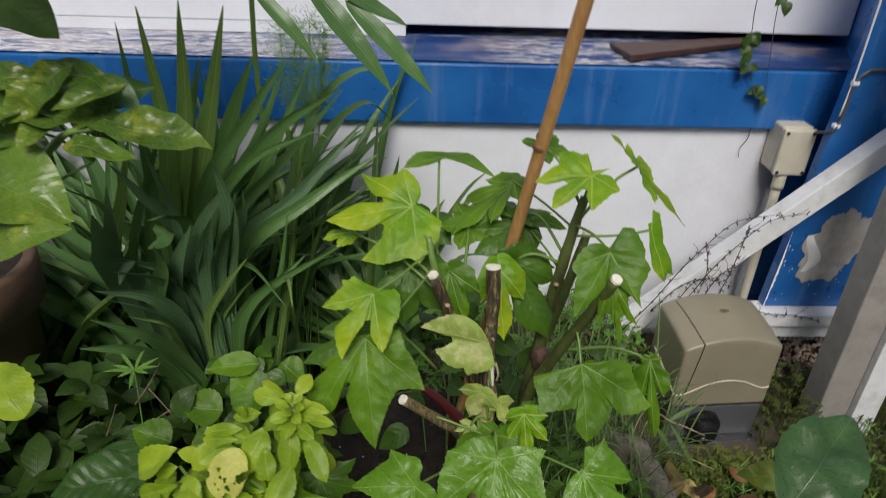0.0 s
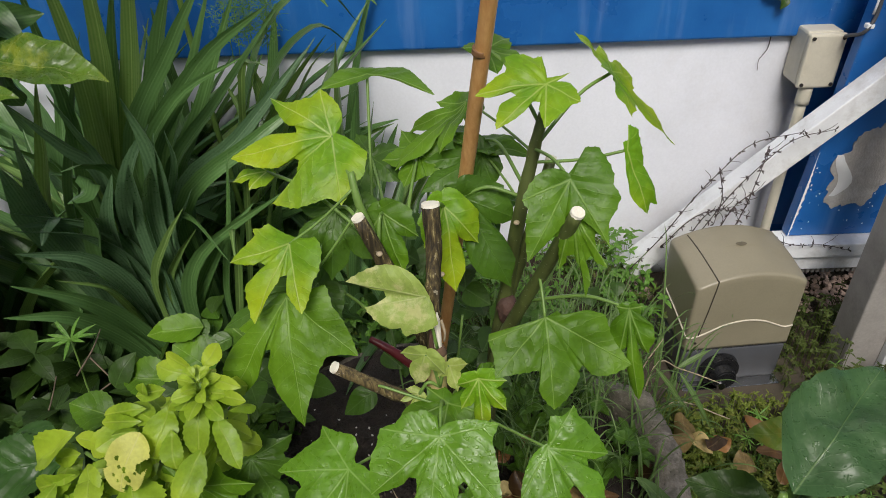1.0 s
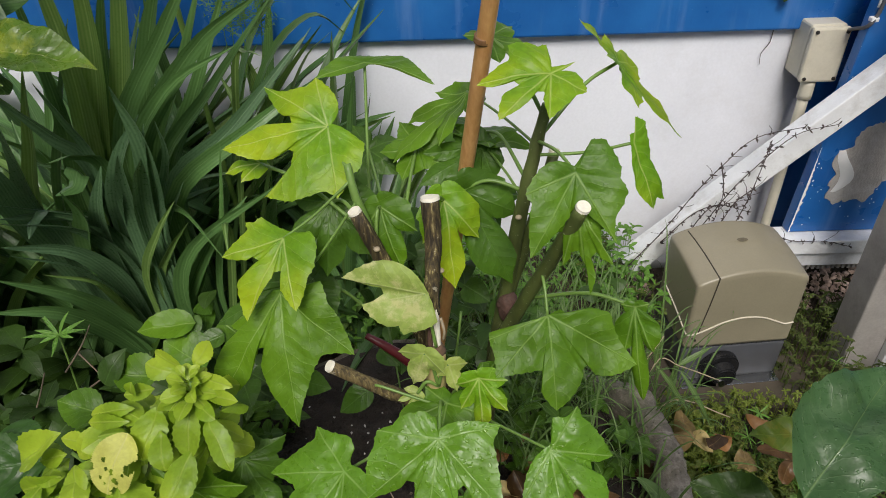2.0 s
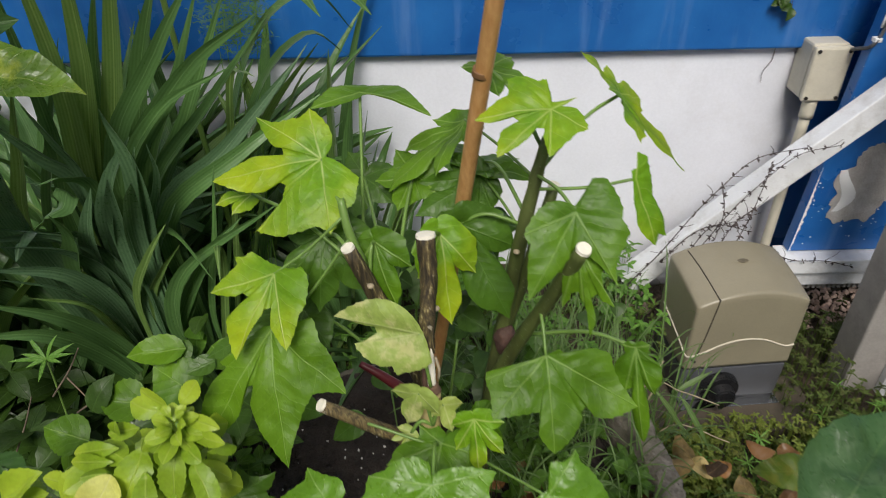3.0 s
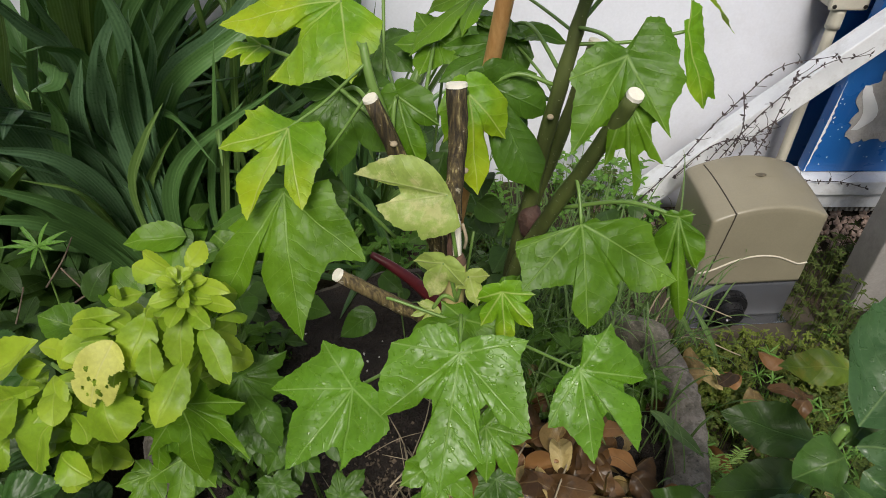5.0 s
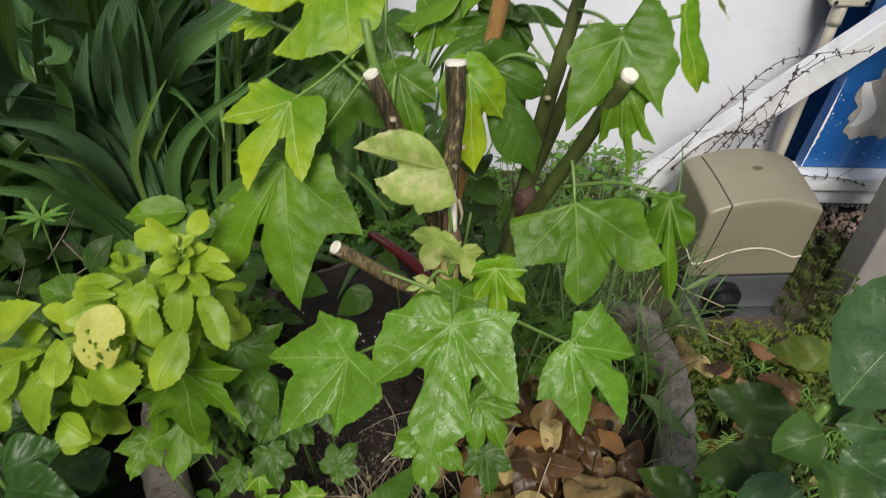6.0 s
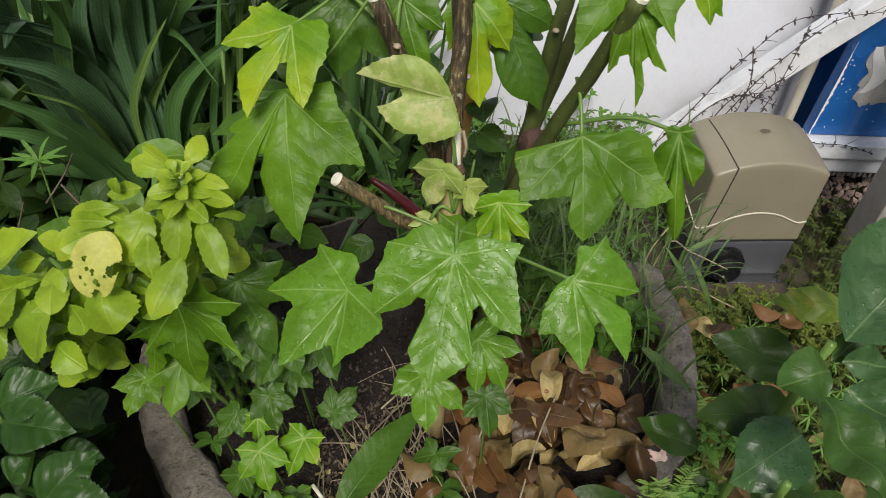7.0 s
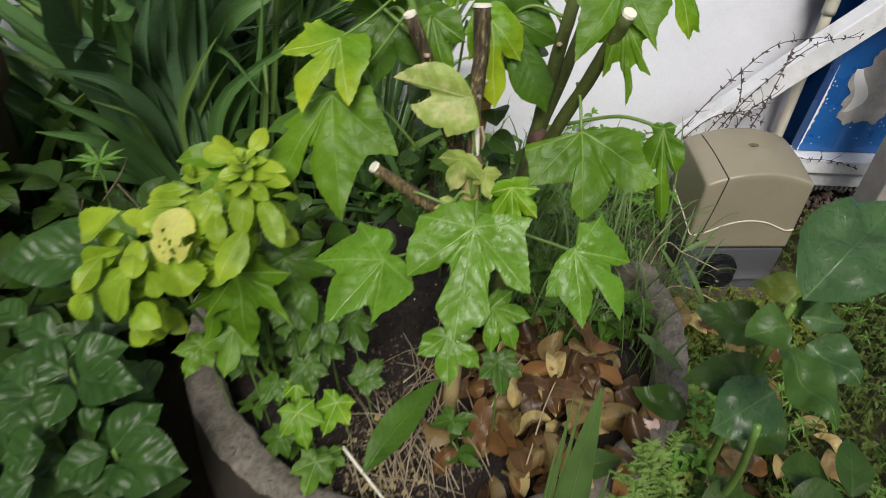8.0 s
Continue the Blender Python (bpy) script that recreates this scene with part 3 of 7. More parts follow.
# Unseen plain walls added to cut the low sky light from behind and left.
structure("sky_blocker", box_bm((-3.36, -2.4, -0.1), (3.2, -2.2, 2.7)), PLASTER, "unseen plain wall added behind to block low sky light", "wall")
structure("unseen_side_wall", box_bm((-3.36, -2.2, -0.1), (-3.2, 2.16, 2.7)), PLASTER, "unseen plain white wall added to close the left side", "wall")


def ledge():
    bm = box_bm((-3.2, 1.748, 0.605), (1.118, 2.16, 0.762), 0.006)
    ob = tagged(new("ledge"), "blue painted ledge with wet worn top and pale runs", "ledge", kind="structure")
    part("ledge_front", bm, BLUE, ob, smooth=False)
    top = bmesh.new()
    nx, ny = 160, 10
    rows = []
    for j in range(ny + 1):
        row = []
        for i in range(nx + 1):
            x, y = -3.2 + 4.46 * i / nx, 1.752 + 0.40 * j / ny
            z = 0.7665 + 0.0022 * noise.fractal(Vector((x * 4, y * 16, 0)), 1.0, 2.0, 3)
            row.append(top.verts.new((x, y, z)))
        rows.append(row)
    for a, b in zip(rows, rows[1:]):
        for k in range(nx):
            top.faces.new((a[k], a[k + 1], b[k + 1], b[k]))
    part("ledge_top", top, LEDGE, ob, "wet ledge top, paint worn to white, glints painted in")
    return ob


ledge()


def column_bm():
    """A corner column whose inner face splays out from the wall panel."""
    bm = bmesh.new()
    plan = [(1.122, 1.70), (1.55, 1.70), (1.55, 2.16), (1.246, 2.16), (1.246, 2.0), (1.125, 1.745)]
    lo = [bm.verts.new((x, y, 0.60)) for x, y in plan]
    hi = [bm.verts.new((x, y, 2.7)) for x, y in plan]
    bm.faces.new(lo[::-1])
    bm.faces.new(hi)
    for i in range(6):
        j = (i + 1) % 6
        bm.faces.new((lo[i], lo[j], hi[j], hi[i]))
    bmesh.ops.bevel(bm, geom=list(bm.edges), offset=0.004, segments=2, affect="EDGES")
    return bm


structure("column", column_bm(), BLUE_BRIGHT, "blue painted corner column of the house", "column")


def loose_board():
    bm = bmesh.new()
    pts = [(0.535, 1.915), (0.552, 1.765), (0.96, 1.972), (0.95, 1.996)]
    lo = [bm.verts.new((x, y, 0.771)) for x, y in pts]
    hi = [bm.verts.new((x, y, 0.783 + 0.006 * (i % 2))) for i, (x, y) in enumerate(pts)]
    bm.faces.new(lo[::-1])
    bm.faces.new(hi)
    for i in range(4):
        j = (i + 1) % 4
        bm.faces.new((lo[i], lo[j], hi[j], hi[i]))
    bmesh.ops.bevel(bm, geom=list(bm.edges), offset=0.0015, segments=1, affect="EDGES")
    return tagged(link_mesh("board", bm, DARKWOOD, smooth=False), "wet dark brown wedge of board lying on the ledge", "board")


loose_board()


# ---------------------------------------------------------------- sliding gate and its frame
def gate():
    g = thing("sliding_gate", "blue sliding gate panel with peeling paint and white rail", "gate", at=(1.05, 1.63, 0.05))
    inv = Matrix.Translation((-1.05, -1.63, -0.05))

    def put(name, bm, material, parent=g, label="", smooth=False):
        if parent is g:
            bm.transform(inv)
        return part(name, bm, material, parent, label, smooth)

    panel = box_bm((1.010, 1.628, 0.12), (2.6, 1.66, 1.3), 0.003)
    for v in panel.verts:
        if v.co.x < 1.1:
            v.co.x += 0.062 * (v.co.z - 0.12)
    put("panel", panel, BLUE)
    edge = bmesh.new()
    r = random.Random(12)
    rows = []
    for i in range(40):
        z = 0.122 + 0.0062 * i
        w = 0.001 + 0.005 * max(0.0, math.sin(0.35 + i * 0.072)) * (1 + 0.7 * noise.noise((i * 0.9, 0, 3.1))) + 0.0016 * r.uniform(-1, 1)
        left = 1.0112 + 0.062 * (z - 0.12)
        rows.append([edge.verts.new((left, 1.6262, z)), edge.verts.new((left + max(0.001, w), 1.6262, z + r.uniform(-0.002, 0.002)))])
    for lower, upper in zip(rows, rows[1:]):
        edge.faces.new((lower[0], lower[1], upper[1], upper[0]))
    put("worn_edge", edge, FLAKE, label="white worn edge where paint has flaked")
    chips = bmesh.new()
    for _ in range(46):
        cx, cz = (r.gauss(1.15, 0.05), r.gauss(0.215, 0.035)) if r.random() < 0.7 else (r.gauss(1.05, 0.015), r.uniform(0.14, 0.34))
        if cx < 1.03 or cz < 0.13:
            continue
        q = r.uniform(0.0007, 0.0028)
        chips.faces.new([chips.verts.new((cx + q * r.uniform(0.5, 1.2) * math.cos(a), 1.6262, cz + q * r.uniform(0.5, 1.2) * math.sin(a))) for a in (0, 1.2, 2.5, 3.8, 5.1)])
    put("paint_chips", chips, FLAKE, label="white specks where blue paint has chipped")["kind"] = "stuff"
    put("rail", box_bm((0.985, 1.585, 0.078), (2.6, 1.66, 0.118), 0.003), WHITE_METAL, label="white painted bottom rail")
    put("lower_rail", box_bm((0.985, 1.600, 0.030), (2.6, 1.66, 0.0765), 0.003), WHITE_METAL, label="white painted bottom rail")
    rack = box_bm((0.985, 1.625, 0.008), (2.6, 1.65, 0.029))
    x = 0.99
    while x < 1.6:
        add_box(rack, (x, 1.612, 0.010), (x + 0.007, 1.6245, 0.027))
        x += 0.0135
    put("gear_rack", rack, GREY_METAL, label="dark toothed drive rack")
    patch = bmesh.new()
    r = random.Random(3)
    ring = []
    for i in range(90):
        a = math.tau * i / 90
        k = 1 + 0.24 * noise.noise((math.cos(a) * 2.2, math.sin(a) * 2.2, 0.7)) + 0.12 * noise.noise((math.cos(a) * 9, math.sin(a) * 9, 2.7)) + 0.04 * r.uniform(-1, 1)
        ring.append((1.150 + 0.080 * k * math.cos(a) + 0.016 * math.sin(a), 0.318 + 0.112 * k * math.sin(a)))
    front = [patch.verts.new((x, 1.6255, z)) for x, z in ring]
    back = [patch.verts.new((x, 1.632, z)) for x, z in ring]
    patch.faces.new(front)
    for i in range(90):
        j = (i + 1) % 90
        patch.faces.new((front[j], front[i], back[i], back[j]))
    put("bare_patch", patch, PEELED, label="bare grey patch where paint has peeled")
    flake = bmesh.new()
    rows = []
    for i in range(9):
        t = i / 8
        row = []
        for j in range(5):
            s = j / 4
            x = 1.082 + 0.012 * math.sin(t * 5) + 0.030 * s * (0.5 + 0.5 * math.sin(t * 3.1))
            row.append(flake.verts.new((x, 1.6245 - 0.010 * math.sin(s * 1.5) * math.sin(t * 3.1), 0.240 + 0.115 * t)))
        rows.append(row)
    for a, b in zip(rows, rows[1:]):
        for k in range(4):
            flake.faces.new((a[k], a[k + 1], b[k + 1], b[k]))
    put("paint_flake", flake, FLAKE, label="curling white paint flake", smooth=True)


gate()


def brace_frame():
    g = thing("steel_support", "white painted steel support, diagonal brace tied to a grey post", "support", at=(1.11, 1.385, 0))
    inv = Matrix.Translation((-1.11, -1.385, 0))
    bm = beam_bm((0.585, 1.565, 0.085), (1.50, 1.565, 0.985), 0.05, 0.055, 0.003)
    bm.transform(inv)
    part("brace", bm, WHITE_METAL, g, "white painted diagonal brace", smooth=False)
    bm = box_bm((1.070, 1.345, -0.12), (1.175, 1.425, 1.25), 0.004)
    bm.transform(inv)
    part("post", bm, [GREY_METAL], g, "weathered grey post", smooth=False)
    bm = box_bm((1.150, 1.325, -0.12), (1.215, 1.3447, 1.25), 0.002)
    bm.transform(inv)
    part("post_face", bm, WHITE_METAL, g, "white painted face of the post", smooth=False)
    bm = box_bm((1.12, 1.40, 0.86), (1.16, 1.56, 0.91), 0.003)
    bm.transform(inv)
    part("tie_bar", bm, WHITE_METAL, g, smooth=False)


brace_frame()


# ---------------------------------------------------------------- gate motor
def gate_motor():
    """A barrel-topped cover in two pieces over a grey base; the front's upper edge is an arch."""
    g = thing("gate_motor", "beige plastic sliding-gate motor housing on a grey base", "gate motor", at=(0.768, 1.392, -0.067))
    g.rotation_euler = (0, 0, radians(4))
    x0, x1, y0, y1 = -0.123, 0.122, -0.088, 0.082

    def outline(inset, round_by=0.008):
        lo, hi = Vector((x0 + inset, y0 + inset)), Vector((x1 - inset, y1 - inset))
        c, ring = max(0.001, round_by), []
        for cx, cy, a0, nx, ny in ((hi.x - c, hi.y - c, 0, -1, 0), (lo.x + c, hi.y - c, 90, 0, -1), (lo.x + c, lo.y + c, 180, 1, 0), (hi.x - c, lo.y + c, 270, 0, 1)):
            for k in range(5):
                a = radians(a0 + 22.5 * k)
                ring.append((cx + c * math.cos(a), cy + c * math.sin(a)))
            far = (hi.x - lo.x if nx else hi.y - lo.y) - 2 * c
            for k in range(1, 12):
                ring.append((ring[-1 if k == 1 else -k][0] + nx * far * k / 12, ring[-1 if k == 1 else -k][1] + ny * far * k / 12))
        return ring

    def roof(x, y):
        return 0.288 + 0.030 * (1 - (x / 0.123) ** 2) + 0.017 * math.sin(min(1.0, (y - y0) / 0.15) * 1.57)

    def close(rings, bm):
        n = len(rings[0])
        for a, b in zip(rings, rings[1:]):
            for k in range(n):
                bm.faces.new((a[k], a[(k + 1) % n], b[(k + 1) % n], b[k]))
        bm.faces.new(rings[0][::-1])
        bm.faces.new(rings[-1])
        return bm

    bm = bmesh.new()
    rings = []
    for z, inset in ((0.004, 0.006), (0.012, 0.003), (0.100, 0.002), (0.1115, 0.0035)):
        rings.append([bm.verts.new((x, y, z)) for x, y in outline(inset)])
    part("base", close(rings, bm), GREYPL, g, "dark grey plastic base")

    bm = bmesh.new()
    rings = []
    for f in (0.0, 0.03, 0.25, 0.5, 0.75, 0.93):
        rings.append([bm.verts.new((x, y, 0.113 + f * (roof(x, y) - 0.116))) for x, y in outline(0.0)])
    for inset, drop in ((0.0, 0.0045), (0.0012, 0.0018), (0.004, 0.0), (0.012, 0.0), (0.024, 0.0), (0.040, 0.0), (0.056, 0.0), (0.070, 0.0), (0.078, 0.0)):
        rings.append([bm.verts.new((x, y, roof(x, y) - drop)) for x, y in outline(inset, 0.008 - inset * 0.09)])
    cover = part("cover", close(rings, bm), BEIGE, g, "beige plastic cover with arched top, a little scuffed")

    def on_front(x, z):
        return (x, y0 - 0.0006, z)

    rib = [(x0 - 0.0006, 0.06, 0.186), (x0 - 0.0006, -0.03, 0.168), (x0 - 0.0004, -0.076, 0.155), (x0 + 0.005, y0 - 0.0004, 0.151), on_front(-0.09, 0.158), on_front(-0.045, 0.181), on_front(0.0, 0.191), on_front(0.045, 0.186), on_front(0.082, 0.170), on_front(0.100, 0.163), on_front(0.118, 0.166)]
    part("gasket_line", tube_bm(rib, 0.0021, sides=6, steps=6), GASKET, cover, "pale arched seam strip")
    seam = [on_front(-0.097, 0.158), on_front(-0.091, 0.20), on_front(-0.085, 0.25), on_front(-0.080, 0.302)]
    seam += [(-0.080 - 0.008 * k / 5, y0 + 0.004 + 0.155 * k / 5, roof(-0.080 - 0.008 * k / 5, y0 + 0.004 + 0.155 * k / 5) + 0.0002) for k in range(6)]
    part("cover_seam", tube_bm(seam, 0.0014, sides=6, steps=4), SEAM, cover, "dark joint between the cover halves")
    joint = [(x0 + 0.004, y0 - 0.0002, 0.1122), (0.0, y0 - 0.0002, 0.1122), (x1 - 0.004, y0 - 0.0002, 0.1122)]
    part("base_joint", tube_bm(joint, 0.0012, sides=5, steps=3), BLACK, cover, "dark joint above the base")
    dial = bmesh.new()
    bmesh.ops.create_cone(dial, cap_ends=True, segments=32, radius1=0.046, radius2=0.043, depth=0.02, matrix=pose(-0.030, y0 - 0.008, 0.050, 90))
    bmesh.ops.create_cone(dial, cap_ends=True, segments=28, radius1=0.031, radius2=0.026, depth=0.024, matrix=pose(-0.030, y0 - 0.030, 0.048, 90))
    bmesh.ops.bevel(dial, geom=[e for e in dial.edges if len(e.link_faces) == 2 and e.calc_face_angle() > 0.9], offset=0.003, segments=2, affect="EDGES")
    knob = part("release_knob", dial, BLACK, g, "round black release knob", smooth=False)
    lock = bmesh.new()
    bmesh.ops.create_cone(lock, cap_ends=True, segments=20, radius1=0.010, radius2=0.008, depth=0.006, matrix=pose(-0.038, y0 - 0.045, 0.036, 70))
    part("lock_barrel", lock, CHROME, knob, "bright metal lock barrel", smooth=False)
    part("floor_plate", box_bm((x0 + 0.01, y0 - 0.022, 0.0006), (x1 - 0.002, y1, 0.0036), 0.001), CHROME, g, "bare metal mounting plate", smooth=False)
    badge = bmesh.new()
    bmesh.ops.create_uvsphere(badge, u_segments=16, v_segments=8, radius=1.0, matrix=Matrix.Translation((0.006, 0.008, roof(0.006, 0.008) - 0.0004)) @ Matrix.Diagonal((0.013, 0.007, 0.0016, 1)))
    part("badge", badge, SCUFF, cover, "worn brownish oval mark")
    for x, z in ((-0.106, 0.140), (-0.100, 0.134)):
        s = bmesh.new()
        bmesh.ops.create_cone(s, cap_ends=True, segments=12, radius1=0.0034, radius2=0.0030, depth=0.003, matrix=pose(x, y0, z, 90))
        part("screw", s, SCREW, cover, smooth=False)


gate_motor()
tagged(link_mesh("motor_pad", box_bm((0.57, 1.22, -0.16), (0.97, 1.56, -0.067), 0.010), PAD, smooth=False), "damp dark concrete pad under the gate motor", "concrete pad")


# ---------------------------------------------------------------- junction box, conduit, cable
def junction_box():
    g = thing("junction_box", "cream plastic junction box on the wall, corner screws rusted", "junction box", at=(1.0, 1.77, 0.566))
    part("body", box_bm((-0.041, -0.072, -0.062), (0.041, -0.0, 0.066), 0.006), CREAM, g, smooth=False)
    lid = part("lid", box_bm((-0.043, -0.088, -0.064), (0.043, -0.0725, 0.064), 0.006), CREAM, g, "cream plastic lid", smooth=False)
    for x in (-0.034, 0.034):
        for z in (-0.054, 0.054):
            s = bmesh.new()
            bmesh.ops.create_cone(s, cap_ends=True, segments=12, radius1=0.0045, radius2=0.0042, depth=0.004, matrix=pose(x, -0.0885, z, 90))
            part("screw", s, SCREW, lid, smooth=False)


junction_box()
pipe = thing("conduit_pipe", "cream plastic conduit running down the wall", "pipe", at=(0.992, 1.705, 0))
part("tube", tube_bm([(0, 0, -0.02), (0, 0, 0.25), (0, 0, 0.503)], 0.0125, sides=14, steps=3), CREAM, pipe)
part("collar", tube_bm([(0, 0, 0.456), (0, 0, 0.48), (0, 0, 0.500)], 0.0165, sides=14, steps=2), CREAM, pipe)
cable = thing("cable", "grey cable clipped along the blue gate panel edge", "cable", at=(1.05, 1.618, 0.7))
part("wire", tube_bm([(0.36, 0.002, 0.108), (0.065, 0.002, 0.105), (0.023, 0, 0.099), (0.001, 0, 0.071), (-0.001, 0, 0.027), (-0.003, 0, -0.019), (-0.018, 0, -0.048), (-0.020, 0.04, -0.066), (-0.006, 0.10, -0.09)], 0.0042, sides=8), GREYPL, cable)
part("wire", tube_bm([(-0.006, 0.002, 0.42), (-0.004, 0.002, 0.25), (-0.003, 0.002, 0.09), (-0.008, 0.002, -0.01)], 0.0026, sides=8), WHITE_METAL, cable, "thin white wire")
for x, z in ((0.002, 0.072), (-0.009, -0.034)):
    part("clip", box_bm((x - 0.008, -0.006, z - 0.005), (x + 0.008, 0.009, z + 0.005), 0.002), FLAKE, cable, "white cable clip", smooth=False)


root = thing("hanging_root", "thin dry brown rootlet hanging on the white wall", "root")
part("strand", tube_bm([(0.908, 1.766, 0.606), (0.907, 1.765, 0.575), (0.900, 1.764, 0.561), (0.892, 1.765, 0.545), (0.895, 1.766, 0.518)], 0.0012, 0.0006, sides=5), WIRY, root)


# ---------------------------------------------------------------- pruned shrub
shrub = thing("pruned_shrub", "pruned shrub with lobed lime-green leaves and freshly cut stems", "shrub", at=(0, 0, 0))


def stem(points, r0, r1, material, cut=True, name="stem", label=""):
    bm = tube_bm(points, r0, r1, sides=12, steps=6, wobble=0.22, mat_cap=1 if cut else 0)
    for f in bm.faces:
        if len(f.verts) > 4:
            f.smooth = False
    s = part(name, bm, [material, CUTWOOD], shrub, label)
    if cut:
        end, before = Vector(points[-1]), Vector(points[-2])
        face = bmesh.new()
        d = (end - before).normalized()
        q = d.to_track_quat("Z", "Y").to_matrix().to_4x4()
        bmesh.ops.create_cone(face, cap_ends=True, segments=18, radius1=r1 * 1.05, radius2=r1 * 0.98, depth=0.003, matrix=Matrix.Translation(end + d * 0.001) @ q)
        for v in face.verts:
            v.co += v.co.normalized() * 0.0006 * noise.noise(v.co * 300)
        part("cut_end", face, CUTWOOD, s, "pale freshly cut end", smooth=False)
    return s


sa = stem([(0.1055, 0.708, 0.682), (0.1045, 0.711, 0.694), (0.104, 0.716, 0.712), (0.107, 0.733, 0.755), (0.105, 0.743, 0.793)], 0.0058, 0.0090, BARK, label="brown ridged stem")
stem([(0.15, 0.80, 0.15), (0.172, 0.80, 0.50), (0.196, 0.775, 0.62), (0.222, 0.722, 0.74), (0.236, 0.691, 0.811)], 0.0088, 0.0066, GREENSTEM, label="dark green stem")
sc = stem([(0.118, 0.765, 0.15), (0.112, 0.755, 0.52), (0.066, 0.747, 0.69), (0.034, 0.743, 0.781)], 0.0150, 0.0064, BARK, label="brown ridged stem")
part("shoot", tube_bm([(0.045, 0.752, 0.755), (0.034, 0.758, 0.79), (0.028, 0.77, 0.818)], 0.0052, 0.0036, sides=8), PETIOLE, sc, "young green shoot below the cut")
sd = stem([(0.11, 0.715, 0.40), (0.085, 0.705, 0.545), (0.045, 0.697, 0.592), (0.0, 0.687, 0.636)], 0.0085, 0.0062, TANBARK, label="tan-green ridged stem")
sr = stem([(0.155, 0.81, 0.15), (0.176, 0.815, 0.50), (0.188, 0.822, 0.60), (0.201, 0.808, 0.74), (0.213, 0.812, 0.81), (0.221, 0.815, 0.852)], 0.0108, 0.0054, GREENSTEM, False, label="dark green upright stem")
stem([(0.19, 0.826, 0.60), (0.214, 0.822, 0.70), (0.233, 0.821, 0.797)], 0.008, 0.0058, GREENSTEM, label="dark green stem")
part("peeled_bark", tube_bm([(0.10, 0.715, 0.15), (0.103, 0.708, 0.40), (0.1045, 0.700, 0.590), (0.106, 0.698, 0.642)], 0.0125, 0.0100, sides=10), STRAW_LEAF, sa, "pale yellow peeled lower stem")
part("bare_core", tube_bm([(0.106, 0.698, 0.640), (0.1065, 0.701, 0.660), (0.1055, 0.708, 0.690)], 0.0050, 0.0042, sides=8), CUTWOOD, sa, "thin bare wood core")
part("torn_bark", tube_bm([(0.1015, 0.696, 0.642), (0.100, 0.697, 0.662), (0.1025, 0.703, 0.692)], 0.0032, 0.0022, sides=6), OLDWOOD, sa, "torn strip of brown bark")
part("torn_bark", tube_bm([(0.111, 0.700, 0.684), (0.1145, 0.695, 0.672), (0.1135, 0.697, 0.658)], 0.0018, 0.0012, sides=6), STRAW, sa, "torn strip of brown bark")
part("scar_ring", tube_bm([(0.106, 0.698, 0.6415), (0.106, 0.6985, 0.6455), (0.1061, 0.699, 0.650)], 0.0104, 0.0066, sides=12, steps=2), TERRACOTTA, sa, "orange-brown scar ring")
knot = bmesh.new()
bmesh.ops.create_icosphere(knot, subdivisions=3, radius=0.014, matrix=Matrix.Translation((0.192, 0.812, 0.60)) @ Matrix.Diagonal((1.0, 1.0, 1.35, 1)))
for v in knot.verts:
    v.co += Vector((1, 1, 1)) * 0.003 * noise.noise(v.co * 70)
part("knot", knot, OLDWOOD, sr, "pinkish brown callus knot")
for s, p in ((sa, (0.113, 0.726, 0.722)), (sa, (0.098, 0.708, 0.70)), (sc, (0.052, 0.737, 0.742)), (sc, (0.062, 0.737, 0.705)), (sr, (0.196, 0.796, 0.735))):
    scar = bmesh.new()
    bmesh.ops.create_uvsphere(scar, u_segments=8, v_segments=6, radius=0.0036, matrix=Matrix.Translation(p) @ Matrix.Diagonal((1.0, 1.0, 0.7, 1)))
    part("leaf_scar", scar, STRAW, s, "pale leaf scar")

TONES = {"lime": LIME, "mid": MID, "wet": WET, "pale": PALE, "shaded": MID_SHADED}


def palmate(at, axis, normal, lobes, tone, stalk=None, parent=None, droop=0.5, fold=0.16, wave=0.011, sag=0.012, thick=0.0019):
    """A lobed leaf under a plant, with its stalk from the stem."""
    bm = palmate_bm(lobes, rnd.random(), droop, fold, wave)
    m = frame_of(axis, normal, at)
    bm.transform(m)
    leaf = part("leaf", bm, TONES[tone], parent or shrub)
    if stalk:
        a, b = Vector(stalk), Vector(at)
        mid = a.lerp(b, 0.55) + Vector((0, 0, sag))
        part("leaf_stalk", tube_bm([a, mid, b - Vector(normal).normalized() * 0.001], thick * 1.15, thick, sides=7), PETIOLE, leaf)
    return leaf


